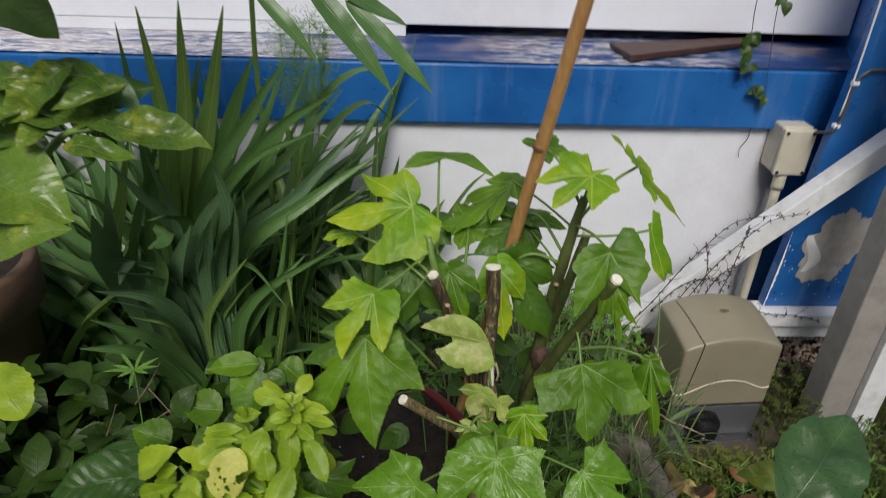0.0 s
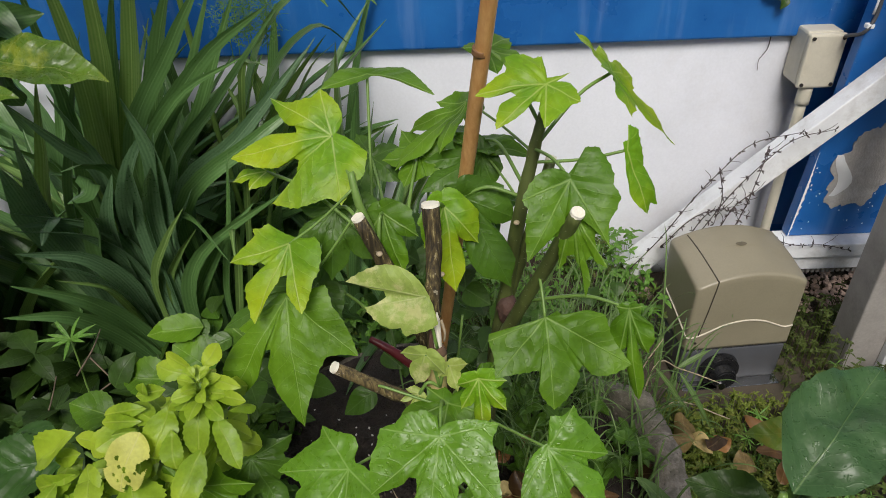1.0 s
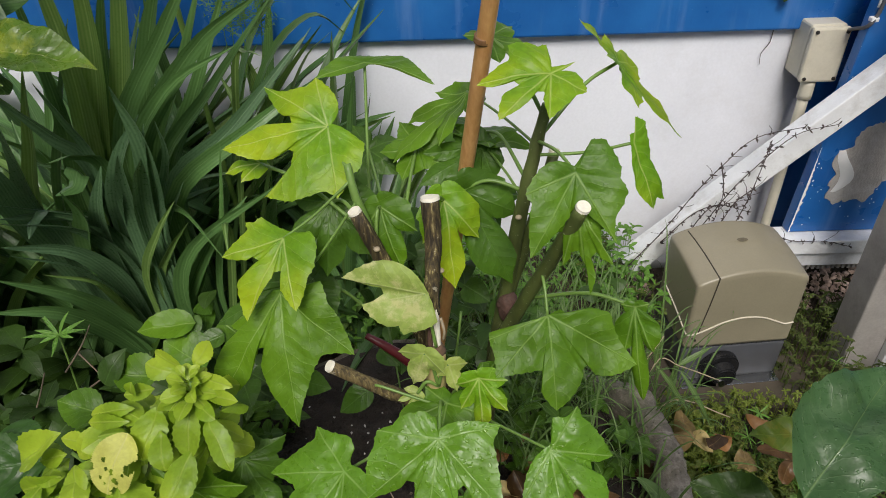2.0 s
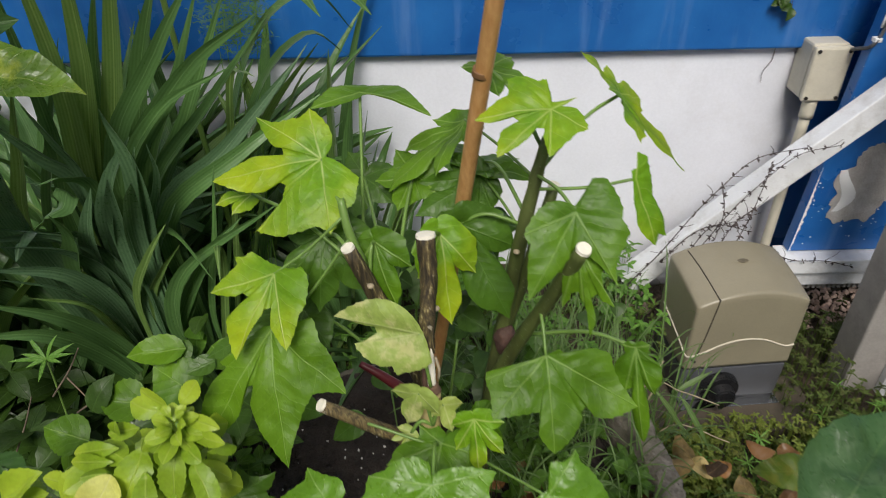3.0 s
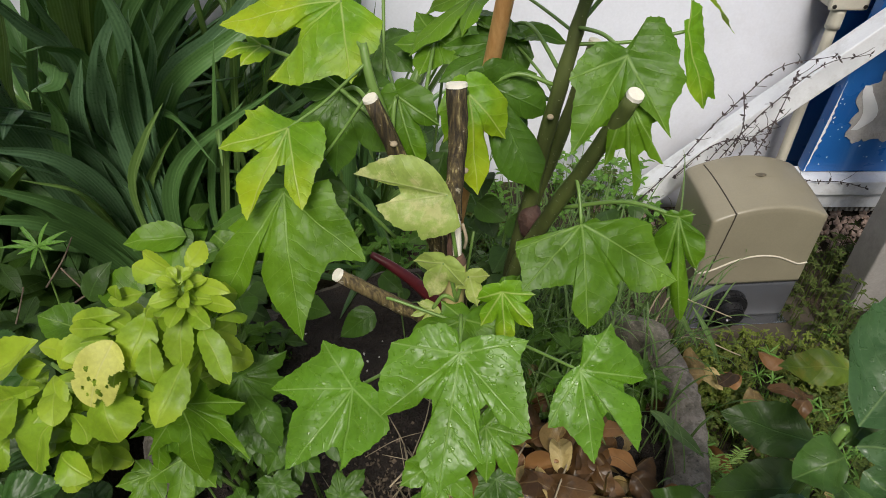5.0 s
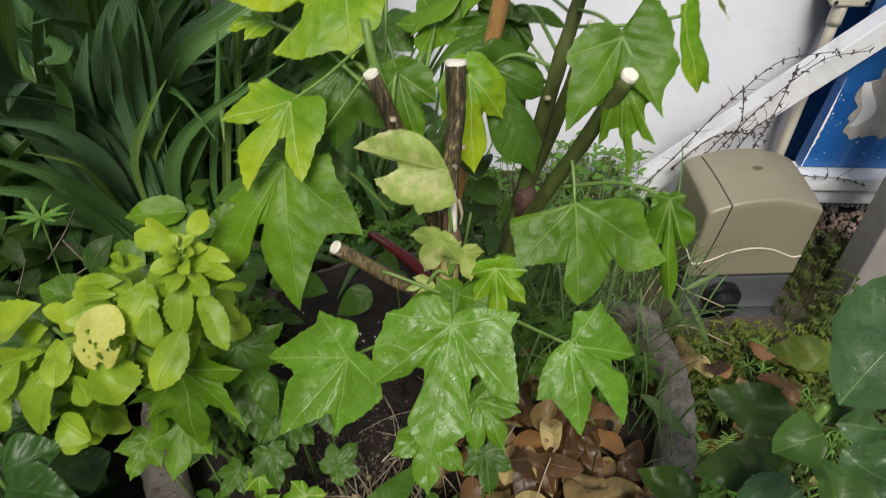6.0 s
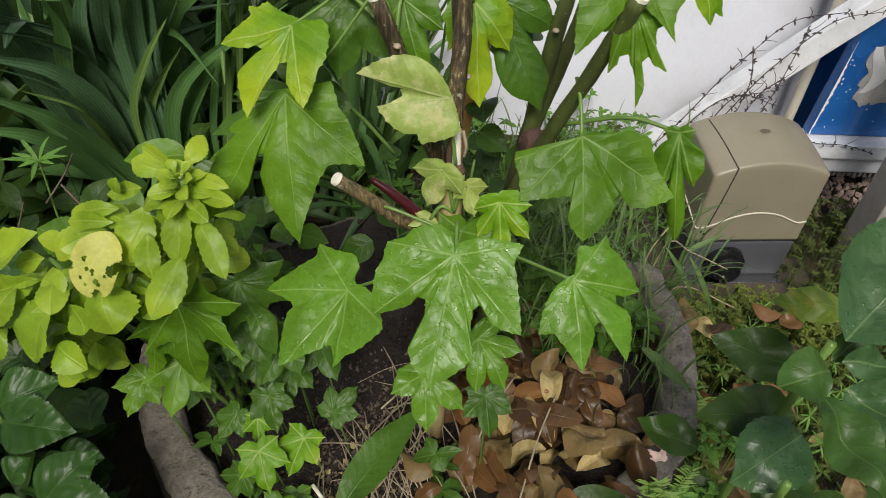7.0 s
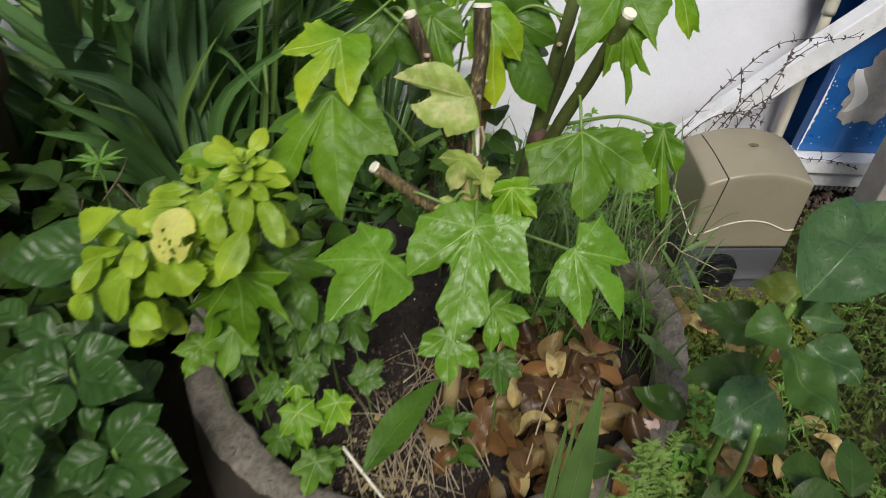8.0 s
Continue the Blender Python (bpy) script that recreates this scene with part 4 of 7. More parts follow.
def lobed_bm(lobes, seed, fold=0.16, droop=0.4, wave=0.008):
    """A lobed leaf. Each lobe is its point (degrees, mm), whether a main vein runs into it, the bay after it (degrees, mm) and how far both edges of that bay swell out."""
    r = random.Random(seed)
    off = Vector((r.uniform(0, 50), r.uniform(0, 50), r.uniform(0, 50)))

    def spot(deg, mm):
        return Vector((math.cos(radians(deg)), math.sin(radians(deg)))) * mm / 1000

    def edge(bay, point, swell, side, deep):
        """One side of a lobe; a deep bay keeps its two sides apart."""
        d = point - bay
        out = Vector((-d.y, d.x)) * swell * side
        a, b = bay + 0.30 * d + out, bay + 0.72 * d + 0.42 * out
        n = max(6, int(d.length / 0.0028))
        line = []
        for i in range(n + 1):
            t = i / n
            q = (1 - t) ** 3 * bay + 3 * t * (1 - t) ** 2 * a + 3 * t * t * (1 - t) * b + t**3 * point
            if deep:
                u = bay.normalized()
                along, off_by = u.dot(q), -side * (u.x * q.y - u.y * q.x)
                least = 0.004 * min(1.0, max(0.0, (along - bay.length + 0.004) / 0.006))
                if off_by < least:
                    q = along * u + -side * least * Vector((-u.y, u.x))
            if 0.06 < t < 0.94 and i % 3 == 0:
                q = q * (1 + 0.0011 / max(q.length, 0.012)) + d.normalized() * 0.0005
            line.append(q)
        return line

    rim, n = [], len(lobes)
    for i in range(n):
        deg, mm, vein, bay_deg, bay_mm, swell_a, swell_b = lobes[i]
        bay, here, there = spot(bay_deg, bay_mm), spot(deg, mm), spot(*lobes[(i + 1) % n][:2])
        deep = 0.012 < bay.length < 0.75 * min(here.length, there.length)
        rim += edge(bay, here, swell_a, 1, deep)[:0:-1] + edge(bay, there, swell_b, -1, deep)[:-1]
    ribs = [radians(l[0]) for l in lobes if l[2]]
    polar, last = [], None
    for q in rim:
        th = math.atan2(q.y, q.x)
        if last is not None:
            th = last + max(0.0004, (th - last + math.pi) % math.tau - math.pi)
        last = th
        polar.append((th, q.length))
    over = (last - polar[0][0]) - math.tau
    if over > -0.001:
        k = (math.tau - 0.002) / (last - polar[0][0])
        polar = [(polar[0][0] + (th - polar[0][0]) * k, q) for th, q in polar]
    bm = bmesh.new()
    uv = bm.loops.layers.uv.new("UVMap")
    data, rows = {}, []
    longest = max(l[1] for l in lobes) / 1000
    for f in (0.05, 0.1, 0.16, 0.22, 0.28, 0.34, 0.4, 0.46, 0.52, 0.58, 0.64, 0.7, 0.76, 0.82, 0.88, 0.93, 0.97, 1.0):
        row = []
        for th, rad in polar:
            q = f * rad
            turn = min((abs((th - a + math.pi) % math.tau - math.pi) for a in ribs), default=0.0)
            along, away = q * math.cos(turn), q * math.sin(min(turn, 1.5))
            x, y = q * math.cos(th), q * math.sin(th)
            z = droop * 0.3 * q * (1 - f) + fold * away * (1.15 - f)
            z += 0.0012 * abs(math.sin(math.pi * (along - away * 0.85) / 0.016)) * min(1, away / 0.008) * (1.1 - f)
            p = Vector((x, y, 0))
            z += (wave * noise.noise(p * 17 + off) + 0.0028 * noise.noise(p * 55 + off)) * min(1, q / 0.02)
            v = bm.verts.new((x, y, z))
            data[v] = (along, away)
            row.append(v)
        rows.append(row)
    c = bm.verts.new((0, 0, 0))
    data[c] = (0, 0)
    m = len(polar)
    for k in range(m):
        j = (k + 1) % m
        bm.faces.new((c, rows[0][k], rows[0][j]))
        for a, b in zip(rows, rows[1:]):
            bm.faces.new((a[k], b[k], b[j], a[j]))
    for f in bm.faces:
        for loop in f.loops:
            loop[uv].uv = data[loop.vert]
    return bm


def lobed(at, axis, normal, lobes, tone, stalk=None, sag=0.006, thick=0.0016, fold=0.16, droop=0.4, wave=0.008):
    """One large lobed leaf of the shrub, with its stalk from the stem."""
    bm = lobed_bm(lobes, rnd.random(), fold, droop, wave)
    bm.transform(frame_of(axis, normal, at))
    leaf = part("leaf", bm, TONES[tone], shrub)
    if stalk:
        a, b = Vector(stalk), Vector(at)
        mid = a.lerp(b, 0.55) + Vector((0, 0, sag))
        part("leaf_stalk", tube_bm([a, mid, b - Vector(normal).normalized() * 0.001], thick * 1.15, thick, sides=7), PETIOLE, leaf)
    return leaf


SC, SR, SA = (0.040, 0.745, 0.765), (0.213, 0.812, 0.815), (0.107, 0.69, 0.60)
lobed((0.008, 0.809, 0.839), (-0.98, -0.03, -0.18), (-0.12, -0.66, 0.74), [(-85, 53, 1, -65, 50, -0.42, -0.19), (-44, 81, 1, -21, 36, 0.17, 0.22), (0, 108, 1, 24, 41, 0.26, -0.34), (33, 95, 1, 48, 86, 0.0, 0.0), (56, 82, 0, 75, 67, 0.01, -0.31), (89, 74, 1, 108, 56, -0.01, 0.0), (117, 55, 0, 127, 48, 0.0, 0.0), (142, 42, 0, -158, 5, 0.1, 0.42)], "lime", (0.029, 0.768, 0.812), sag=-0.008)
lobed((-0.038, 0.744, 0.754), (-0.41, -0.6, -0.69), (-0.16, -0.7, 0.7), [(-109, 34, 0, -95, 37, 0.0, 0.0), (-90, 44, 0, -82, 40, 0.0, -0.03), (-51, 64, 1, -30, 32, 0.12, 0.42), (0, 87, 1, 16, 32, -0.05, 0.19), (35, 73, 1, 58, 48, 0.06, 0.0), (70, 45, 0, 126, 27, 0.26, -0.2)], "lime", (0.031, 0.762, 0.805), sag=-0.004, thick=0.0013)
lobed((-0.048, 0.731, 0.696), (-0.53, -0.4, -0.75), (-0.19, -0.81, 0.56), [(-27, 64, 0, -19, 60, 0.0, 0.28), (0, 140, 1, 12, 56, 0.18, 0.24), (39, 135, 1, 66, 75, -0.09, -0.12), (83, 97, 1, 111, 52, 0.08, 0.01), (138, 44, 0, -83, 8, -0.03, 0.0)], "mid", (0.034, 0.752, 0.785), sag=-0.01, thick=0.0013)
lobed((0.233, 0.718, 0.83), (-0.49, -0.5, -0.71), (-0.05, -0.8, 0.6), [(-39, 48, 1, -27, 47, 0.0, 0.07), (0, 84, 1, 27, 31, 0.05, -0.14), (57, 71, 1, 73, 50, -0.16, 0.09), (98, 47, 0, 110, 38, 0.0, 0.22), (168, 38, 0, 175, 35, 0.0, 0.0), (-177, 32, 0, -139, 6, -0.05, 0.49)], "mid", SR)
lobed((0.238, 0.712, 0.800), (0.10, -0.37, -0.92), (-0.32, -0.89, 0.32), [(-110, 18, 0, -80, 16, 0.0, 0.0), (-52, 34, 1, -36, 26, 0.1, 0.0), (-20, 58, 1, -9, 40, 0.1, -0.2), (0, 88, 1, 12, 44, 0.2, 0.1), (26, 60, 1, 40, 28, -0.2, 0.1), (62, 32, 1, 96, 16, 0.0, 0.1), (120, 16, 0, 180, 5, 0.0, 0.0)], "mid", (0.232, 0.722, 0.79), wave=0.014)
lobed((0.217, 0.784, 0.895), (-0.74, -0.56, -0.37), (-0.05, -0.5, 0.86), [(-129, 30, 0, -114, 30, 0.0, 0.21), (-81, 47, 0, -63, 40, -0.16, 0.1), (-37, 67, 1, -26, 31, 0.25, 0.3), (0, 67, 1, 18, 20, 0.1, 0.02), (41, 49, 1, 82, 34, 0.01, 0.0), (97, 38, 1, 152, 10, 0.44, 0.0), (163, 26, 1, -142, 7, -0.04, 0.05)], "lime", (0.221, 0.815, 0.85), sag=0.0)
palmate((0.300, 0.869, 0.872), (0.68, -0.12, -0.72), (0.60, -0.10, 0.67), [(-125, 0.04, 0.7), (-60, 0.065, 0.65), (0, 0.112, 0.65), (55, 0.065, 0.65), (125, 0.04, 0.7), (178, 0.060, 0.7)], "lime", SR, droop=0.05, fold=0.06, wave=0.004)
lobed((0.303, 0.789, 0.821), (0.35, -0.25, -0.9), (0.45, -0.8, 0.4), [(-166, 10, 0, -16, 43, -0.02, 0.14), (0, 72, 1, 8, 64, 0.0, 0.0), (13, 71, 0, 30, 27, 0.09, 0.1), (127, 24, 0, 141, 24, 0.0, 0.0), (155, 25, 1, 153, 10, 0.0, 0.0)], "lime", (0.211, 0.81, 0.80), sag=-0.004)
lobed((0.042, 0.878, 0.876), (0.92, -0.33, -0.2), (0.1, -0.3, 0.95), [(-123, 55, 1, -22, 6, 0.15, -0.29), (-18, 39, 0, -9, 65, -0.09, 0.0), (0, 77, 1, 23, 51, 0.01, 0.0), (41, 40, 0, 179, 24, 0.04, 0.16)], "mid", (0.040, 0.80, 0.72), sag=0.0)
lobed((0.216, 0.701, 0.682), (0.86, -0.32, -0.4), (0.0, -0.78, 0.62), [(-128, 62, 1, -117, 64, 0.0, -0.06), (-101, 79, 1, -71, 54, -0.01, 0.27), (-56, 93, 1, -26, 61, 0.19, 0.35), (0, 99, 1, 8, 77, 0.0, -0.08), (31, 61, 0, 45, 13, 0.2, 0.05)], "mid", (0.212, 0.745, 0.715))
palmate((0.300, 0.700, 0.690), (0.12, -0.34, -0.93), (-0.42, -0.86, 0.28), [(-16, 0.050, 0.85), (0, 0.104, 0.6), (16, 0.052, 0.85), (100, 0.014, 0.8), (-100, 0.014, 0.8)], "mid", (0.21, 0.755, 0.66))
lobed((0.106, 0.597, 0.631), (-0.17, -0.72, -0.68), (-0.08, -0.68, 0.73), [(-141, 28, 0, -99, 43, 0.23, 0.0), (-90, 56, 1, -75, 59, 0.0, 0.16), (-43, 82, 1, -26, 43, 0.11, -0.37), (-20, 76, 0, -6, 99, 0.15, 0.0), (0, 113, 1, 3, 104, 0.0, 0.1), (22, 84, 0, 34, 45, -0.17, 0.22), (51, 84, 1, 93, 49, 0.03, -0.09), (110, 57, 1, -168, 8, 0.19, 0.4)], "wet", (0.112, 0.695, 0.56), sag=0.03, fold=0.1)
lobed((0.21, 0.607, 0.597), (0.57, -0.59, -0.58), (0.08, -0.66, 0.75), [(-67, 56, 1, -54, 49, 0.0, -0.02), (-27, 79, 1, -5, 42, 0.08, 0.5), (0, 84, 1, 34, 40, 0.37, 0.03), (48, 61, 1, 98, 43, 0.1, 0.0), (110, 49, 1, 119, 33, -0.15, 0.0), (138, 30, 0, 123, 6, 0.14, 0.25)], "wet", (0.125, 0.70, 0.56), fold=0.1, thick=0.0014, sag=0.0)
lobed((0.015, 0.606, 0.577), (-0.63, -0.57, -0.54), (-0.31, -0.45, 0.84), [(-162, 23, 0, -135, 35, 0.3, -0.08), (-104, 55, 1, -94, 48, 0.0, -0.03), (-51, 80, 1, -36, 53, -0.08, 0.12), (0, 89, 1, 25, 50, 0.01, -0.23), (35, 69, 1, 45, 58, 0.0, 0.12), (88, 51, 1, 173, 9, 0.27, -0.34)], "wet", (0.095, 0.71, 0.50), fold=0.1)
lobed((0.097, 0.697, 0.717), (-0.98, 0.14, 0.17), (-0.05, -0.9, 0.43), [(0, 80, 1, 8, 39, -0.05, -0.2), (21, 61, 1, 62, 40, 0.29, 0.0), (73, 45, 0, 101, 34, 0.0, 0.0), (126, 29, 0, -45, 34, 0.18, 0.27)], "pale", (0.106, 0.69, 0.655), sag=0.0, fold=0.1)
palmate((0.135, 0.62, 0.50), (0.5, -0.68, -0.53), (0.1, -0.62, 0.78), [(-75, 0.035, 0.6), (-30, 0.052, 0.6), (0, 0.055, 0.6), (45, 0.045, 0.6), (100, 0.03, 0.6)], "wet", (0.11, 0.70, 0.42))
palmate((0.085, 0.60, 0.47), (0.06, -0.78, -0.62), (0.0, -0.62, 0.78), [(-60, 0.040, 0.6), (0, 0.057, 0.6), (45, 0.052, 0.6), (100, 0.035, 0.6)], "wet", (0.10, 0.70, 0.40))
palmate((0.152, 0.70, 0.595), (-0.05, -0.3, -0.95), (-0.32, -0.89, 0.32), [(-70, 0.030, 0.6), (0, 0.045, 0.6), (60, 0.034, 0.6), (150, 0.03, 0.6)], "mid", (0.115, 0.70, 0.55))
palmate((0.115, 0.675, 0.590), (-0.94, -0.3, -0.17), (0.0, -0.51, 0.86), [(-60, 0.03, 0.8), (0, 0.058, 0.8), (56, 0.040, 0.8), (137, 0.049, 0.8)], "mid", (0.108, 0.70, 0.55))
palmate((0.055, 0.77, 0.77), (0.29, -0.39, -0.87), (-0.3, -0.9, 0.3), [(-50, 0.035, 0.6), (0, 0.068, 0.6), (40, 0.045, 0.6)], "mid", (0.05, 0.75, 0.74))
palmate((0.118, 0.795, 0.76), (0.1, -0.38, -0.92), (0.29, -0.87, 0.39), [(-35, 0.050, 0.6), (0, 0.095, 0.6), (35, 0.056, 0.7)], "lime", (0.105, 0.74, 0.77))
palmate((0.138, 0.82, 0.755), (0.45, -0.32, -0.83), (0.1, -0.91, 0.4), [(-55, 0.06, 0.6), (0, 0.117, 0.6), (40, 0.068, 0.6)], "shaded", (0.20, 0.81, 0.76))
palmate((0.005, 0.79, 0.765), (-0.1, -0.52, -0.83), (0.0, -0.85, 0.53), [(-90, 0.042, 0.6), (-35, 0.065, 0.6), (0, 0.077, 0.6), (45, 0.075, 0.6), (100, 0.05, 0.6)], "shaded", SC)
palmate((-0.03, 0.80, 0.66), (-0.91, -0.32, -0.27), (0.0, -0.65, 0.76), [(-60, 0.06, 0.6), (-20, 0.085, 0.6), (0, 0.115, 0.6), (40, 0.07, 0.6), (100, 0.05, 0.6)], "shaded", (0.045, 0.81, 0.58))
palmate((0.165, 0.93, 0.77), (0.75, -0.5, -0.05), (0.0, 0.25, 0.95), [(-110, 0.045, 0.7), (-50, 0.055, 0.6), (0, 0.065, 0.6), (55, 0.055, 0.6), (170, 0.055, 0.6)], "mid", (0.205, 0.81, 0.77), sag=0.02)
palmate((0.09, 0.92, 0.76), (-0.32, -0.82, -0.48), (0.0, -0.51, 0.86), [(-130, 0.04, 0.6), (-57, 0.045, 0.6), (0, 0.055, 0.7), (62, 0.052, 0.6), (130, 0.042, 0.6)], "mid", (0.07, 0.76, 0.70))
palmate((0.03, 0.95, 0.74), (-0.32, -0.82, -0.48), (0.1, -0.51, 0.86), [(-130, 0.04, 0.6), (-57, 0.055, 0.6), (0, 0.065, 0.7), (62, 0.052, 0.6), (130, 0.042, 0.6)], "shaded", (0.07, 0.76, 0.68))
palmate((0.15, 0.88, 0.72), (0.3, -0.82, -0.48), (0.1, -0.51, 0.86), [(-130, 0.04, 0.6), (-57, 0.055, 0.6), (0, 0.075, 0.7), (62, 0.062, 0.6), (130, 0.042, 0.6)], "shaded", (0.19, 0.81, 0.68))
palmate((0.168, 0.86, 0.905), (0.85, -0.3, -0.3), (0.21, -0.2, 0.9), [(-139, 0.030, 0.6), (-54, 0.038, 0.6), (0, 0.045, 0.6), (70, 0.04, 0.6)], "mid", (0.218, 0.815, 0.84))
palmate((-0.07, 0.83, 0.79), (-0.96, -0.23, -0.14), (0.0, -0.53, 0.85), [(-54, 0.020, 0.6), (0, 0.038, 0.6), (40, 0.030, 0.6)], "lime", (0.045, 0.75, 0.75))
palmate((0.094, 0.685, 0.652), (-0.3, -0.1, -0.95), (0.0, -0.85, 0.5), [(-64, 0.028, 0.7), (0, 0.042, 0.7), (60, 0.030, 0.7)], "pale", SA)
palmate((0.118, 0.685, 0.635), (0.25, -0.3, -0.9), (0.0, -0.85, 0.5), [(-60, 0.018, 0.7), (0, 0.030, 0.7), (70, 0.020, 0.7)], "pale", SA)
palmate((0.147, 0.672, 0.628), (0.1, -0.45, -0.89), (-0.25, -0.85, 0.45), [(-75, 0.026, 0.7), (-35, 0.040, 0.65), (0, 0.052, 0.6), (40, 0.042, 0.65), (85, 0.030, 0.7)], "lime", (0.112, 0.70, 0.56), thick=0.0012)
palmate((0.085, 0.688, 0.592), (-0.7, -0.4, -0.4), (0.0, -0.6, 0.8), [(-60, 0.016, 0.4), (-20, 0.022, 0.4), (20, 0.020, 0.4), (70, 0.016, 0.4)], "pale", SA)
part("leaf_stalk", tube_bm([(0.038, 0.694, 0.600), (0.05, 0.688, 0.603), (0.095, 0.678, 0.590), (0.135, 0.672, 0.578), (0.156, 0.675, 0.570)], 0.0016, sides=7), PETIOLE, sd)

part("leaf_stalk", tube_bm([(0.216, 0.814, 0.806), (0.185, 0.878, 0.812), (0.150, 0.945, 0.814)], 0.0017, 0.0014, sides=7), PETIOLE, sr)
part("leaf_stalk", tube_bm([(0.203, 0.812, 0.745), (0.190, 0.845, 0.757), (0.170, 0.90, 0.764)], 0.0017, 0.0014, sides=7), PETIOLE, sr)
palmate((0.150, 0.945, 0.814), (-0.72, -0.42, -0.50), (-0.55, -0.35, 0.76), [(-60, 0.045, 0.6), (-24, 0.080, 0.6), (0, 0.120, 0.6), (26, 0.080, 0.6), (62, 0.045, 0.6)], "mid", droop=0.3)
blade(shrub, (0.170, 0.90, 0.766), (0.222, 0.885, 0.772), (0.05, -0.35, 0.93), 0.028, MID, teeth=0.04, arch=0.3, wave=0.008)
palmate((0.165, 0.90, 0.764), (-0.85, -0.35, -0.38), (-0.1, -0.5, 0.85), [(-70, 0.045, 0.7), (-30, 0.07, 0.65), (0, 0.085, 0.65), (35, 0.07, 0.65), (75, 0.045, 0.7)], "shaded", droop=0.4)

# ---------------------------------------------------------------- bamboo cane
cane = thing("bamboo_cane", "weathered orange-brown bamboo cane staking the shrub", "cane", at=(0.0, 0.0, 0.0))
low, high = Vector((0.088, 1.06, 0.17)), Vector((0.199, 0.665, 1.36))
part("pole", tube_bm([low, low.lerp(high, 0.5) + Vector((0.002, 0, 0)), high], 0.0095, 0.0074, sides=16, steps=4), BAMBOO, cane)
for f in (0.10, 0.37, 0.63, 0.92):
    q, w = low.lerp(high, f), (high - low).normalized()
    part("node_ring", tube_bm([q - w * 0.0035, q - w * 0.001, q + w * 0.001, q + w * 0.003], 0.0099 - 0.0019 * f, 0.0097 - 0.0019 * f, sides=16, steps=2), NODE, cane, "dark cane node")


# ---------------------------------------------------------------- dark red band like a pot rim, low in the shrub
part("stem", tube_bm([(0.118, 0.86, 0.20), (0.108, 0.885, 0.36), (0.075, 0.895, 0.418), (0.035, 0.90, 0.456), (0.006, 0.906, 0.474)], 0.0125, 0.0045, sides=12), RED, shrub, "dark red smooth band like a pot rim")

# ---------------------------------------------------------------- yellow-green bush
shoot = thing("yellow_green_bush", "yellow-green leafy bush with toothed leaves, some bleached and eaten", "bush")
part("stem", tube_bm([(-0.17, 0.75, 0.15), (-0.16, 0.72, 0.40), (-0.138, 0.69, 0.56), (-0.127, 0.657, 0.65)], 0.0038, 0.0022), PETIOLE, shoot)
part("stem", tube_bm([(-0.165, 0.73, 0.20), (-0.20, 0.70, 0.45), (-0.205, 0.66, 0.595)], 0.0036, 0.002), PETIOLE, shoot)
part("stem", tube_bm([(-0.17, 0.73, 0.20), (-0.25, 0.70, 0.40), (-0.275, 0.66, 0.55)], 0.0036, 0.002), PETIOLE, shoot)
def toothed_leaves(leaves):
    """Toothed leaves of the bush, each from its joint to its point, with its width."""
    for base, tip, wide in leaves:
        r = random.Random(str(base))
        slant = (r.uniform(-0.5, 0.3), r.uniform(-0.85, -0.45), r.uniform(0.5, 0.8))
        end = Vector(tip) + Vector((0, r.uniform(-0.006, 0.004), r.uniform(-0.006, 0.006)))
        blade(shoot, base, end, slant, wide * 1.08, YELLOW, teeth=0.045, arch=r.uniform(0.10, 0.34), fold=r.uniform(-0.35, 0.4), wave=0.012, tip_power=0.8, base_power=0.95)


# crown leaves
toothed_leaves((
    ((-0.139, 0.671, 0.654), (-0.165, 0.69, 0.663), 0.015),
    ((-0.144, 0.67, 0.65), (-0.18, 0.681, 0.648), 0.019),
    ((-0.126, 0.671, 0.658), (-0.107, 0.682, 0.677), 0.017),
    ((-0.123, 0.664, 0.652), (-0.085, 0.651, 0.652), 0.013),
    ((-0.124, 0.661, 0.648), (-0.108, 0.645, 0.637), 0.018),
    ((-0.117, 0.652, 0.642), (-0.079, 0.64, 0.643), 0.014),
    ((-0.127, 0.659, 0.645), (-0.109, 0.636, 0.628), 0.013),
    ((-0.134, 0.657, 0.64), (-0.153, 0.657, 0.633), 0.012),
    ((-0.137, 0.659, 0.642), (-0.161, 0.646, 0.619), 0.015),
    ((-0.129, 0.648, 0.633), (-0.13, 0.61, 0.593), 0.024),
))
# middle leaves
toothed_leaves((
    ((-0.11, 0.637, 0.629), (-0.086, 0.599, 0.597), 0.022),
    ((-0.162, 0.653, 0.626), (-0.18, 0.617, 0.582), 0.031),
    ((-0.126, 0.618, 0.602), (-0.148, 0.582, 0.557), 0.030),
    ((-0.161, 0.636, 0.609), (-0.153, 0.609, 0.583), 0.021),
    ((-0.146, 0.653, 0.632), (-0.138, 0.631, 0.612), 0.016),
    ((-0.192, 0.666, 0.628), (-0.188, 0.675, 0.639), 0.014),
    ((-0.189, 0.656, 0.619), (-0.238, 0.66, 0.605), 0.017),
    ((-0.194, 0.648, 0.609), (-0.238, 0.653, 0.597), 0.015),
    ((-0.229, 0.64, 0.587), (-0.268, 0.652, 0.586), 0.018),
    ((-0.204, 0.612, 0.568), (-0.189, 0.577, 0.537), 0.048),
))
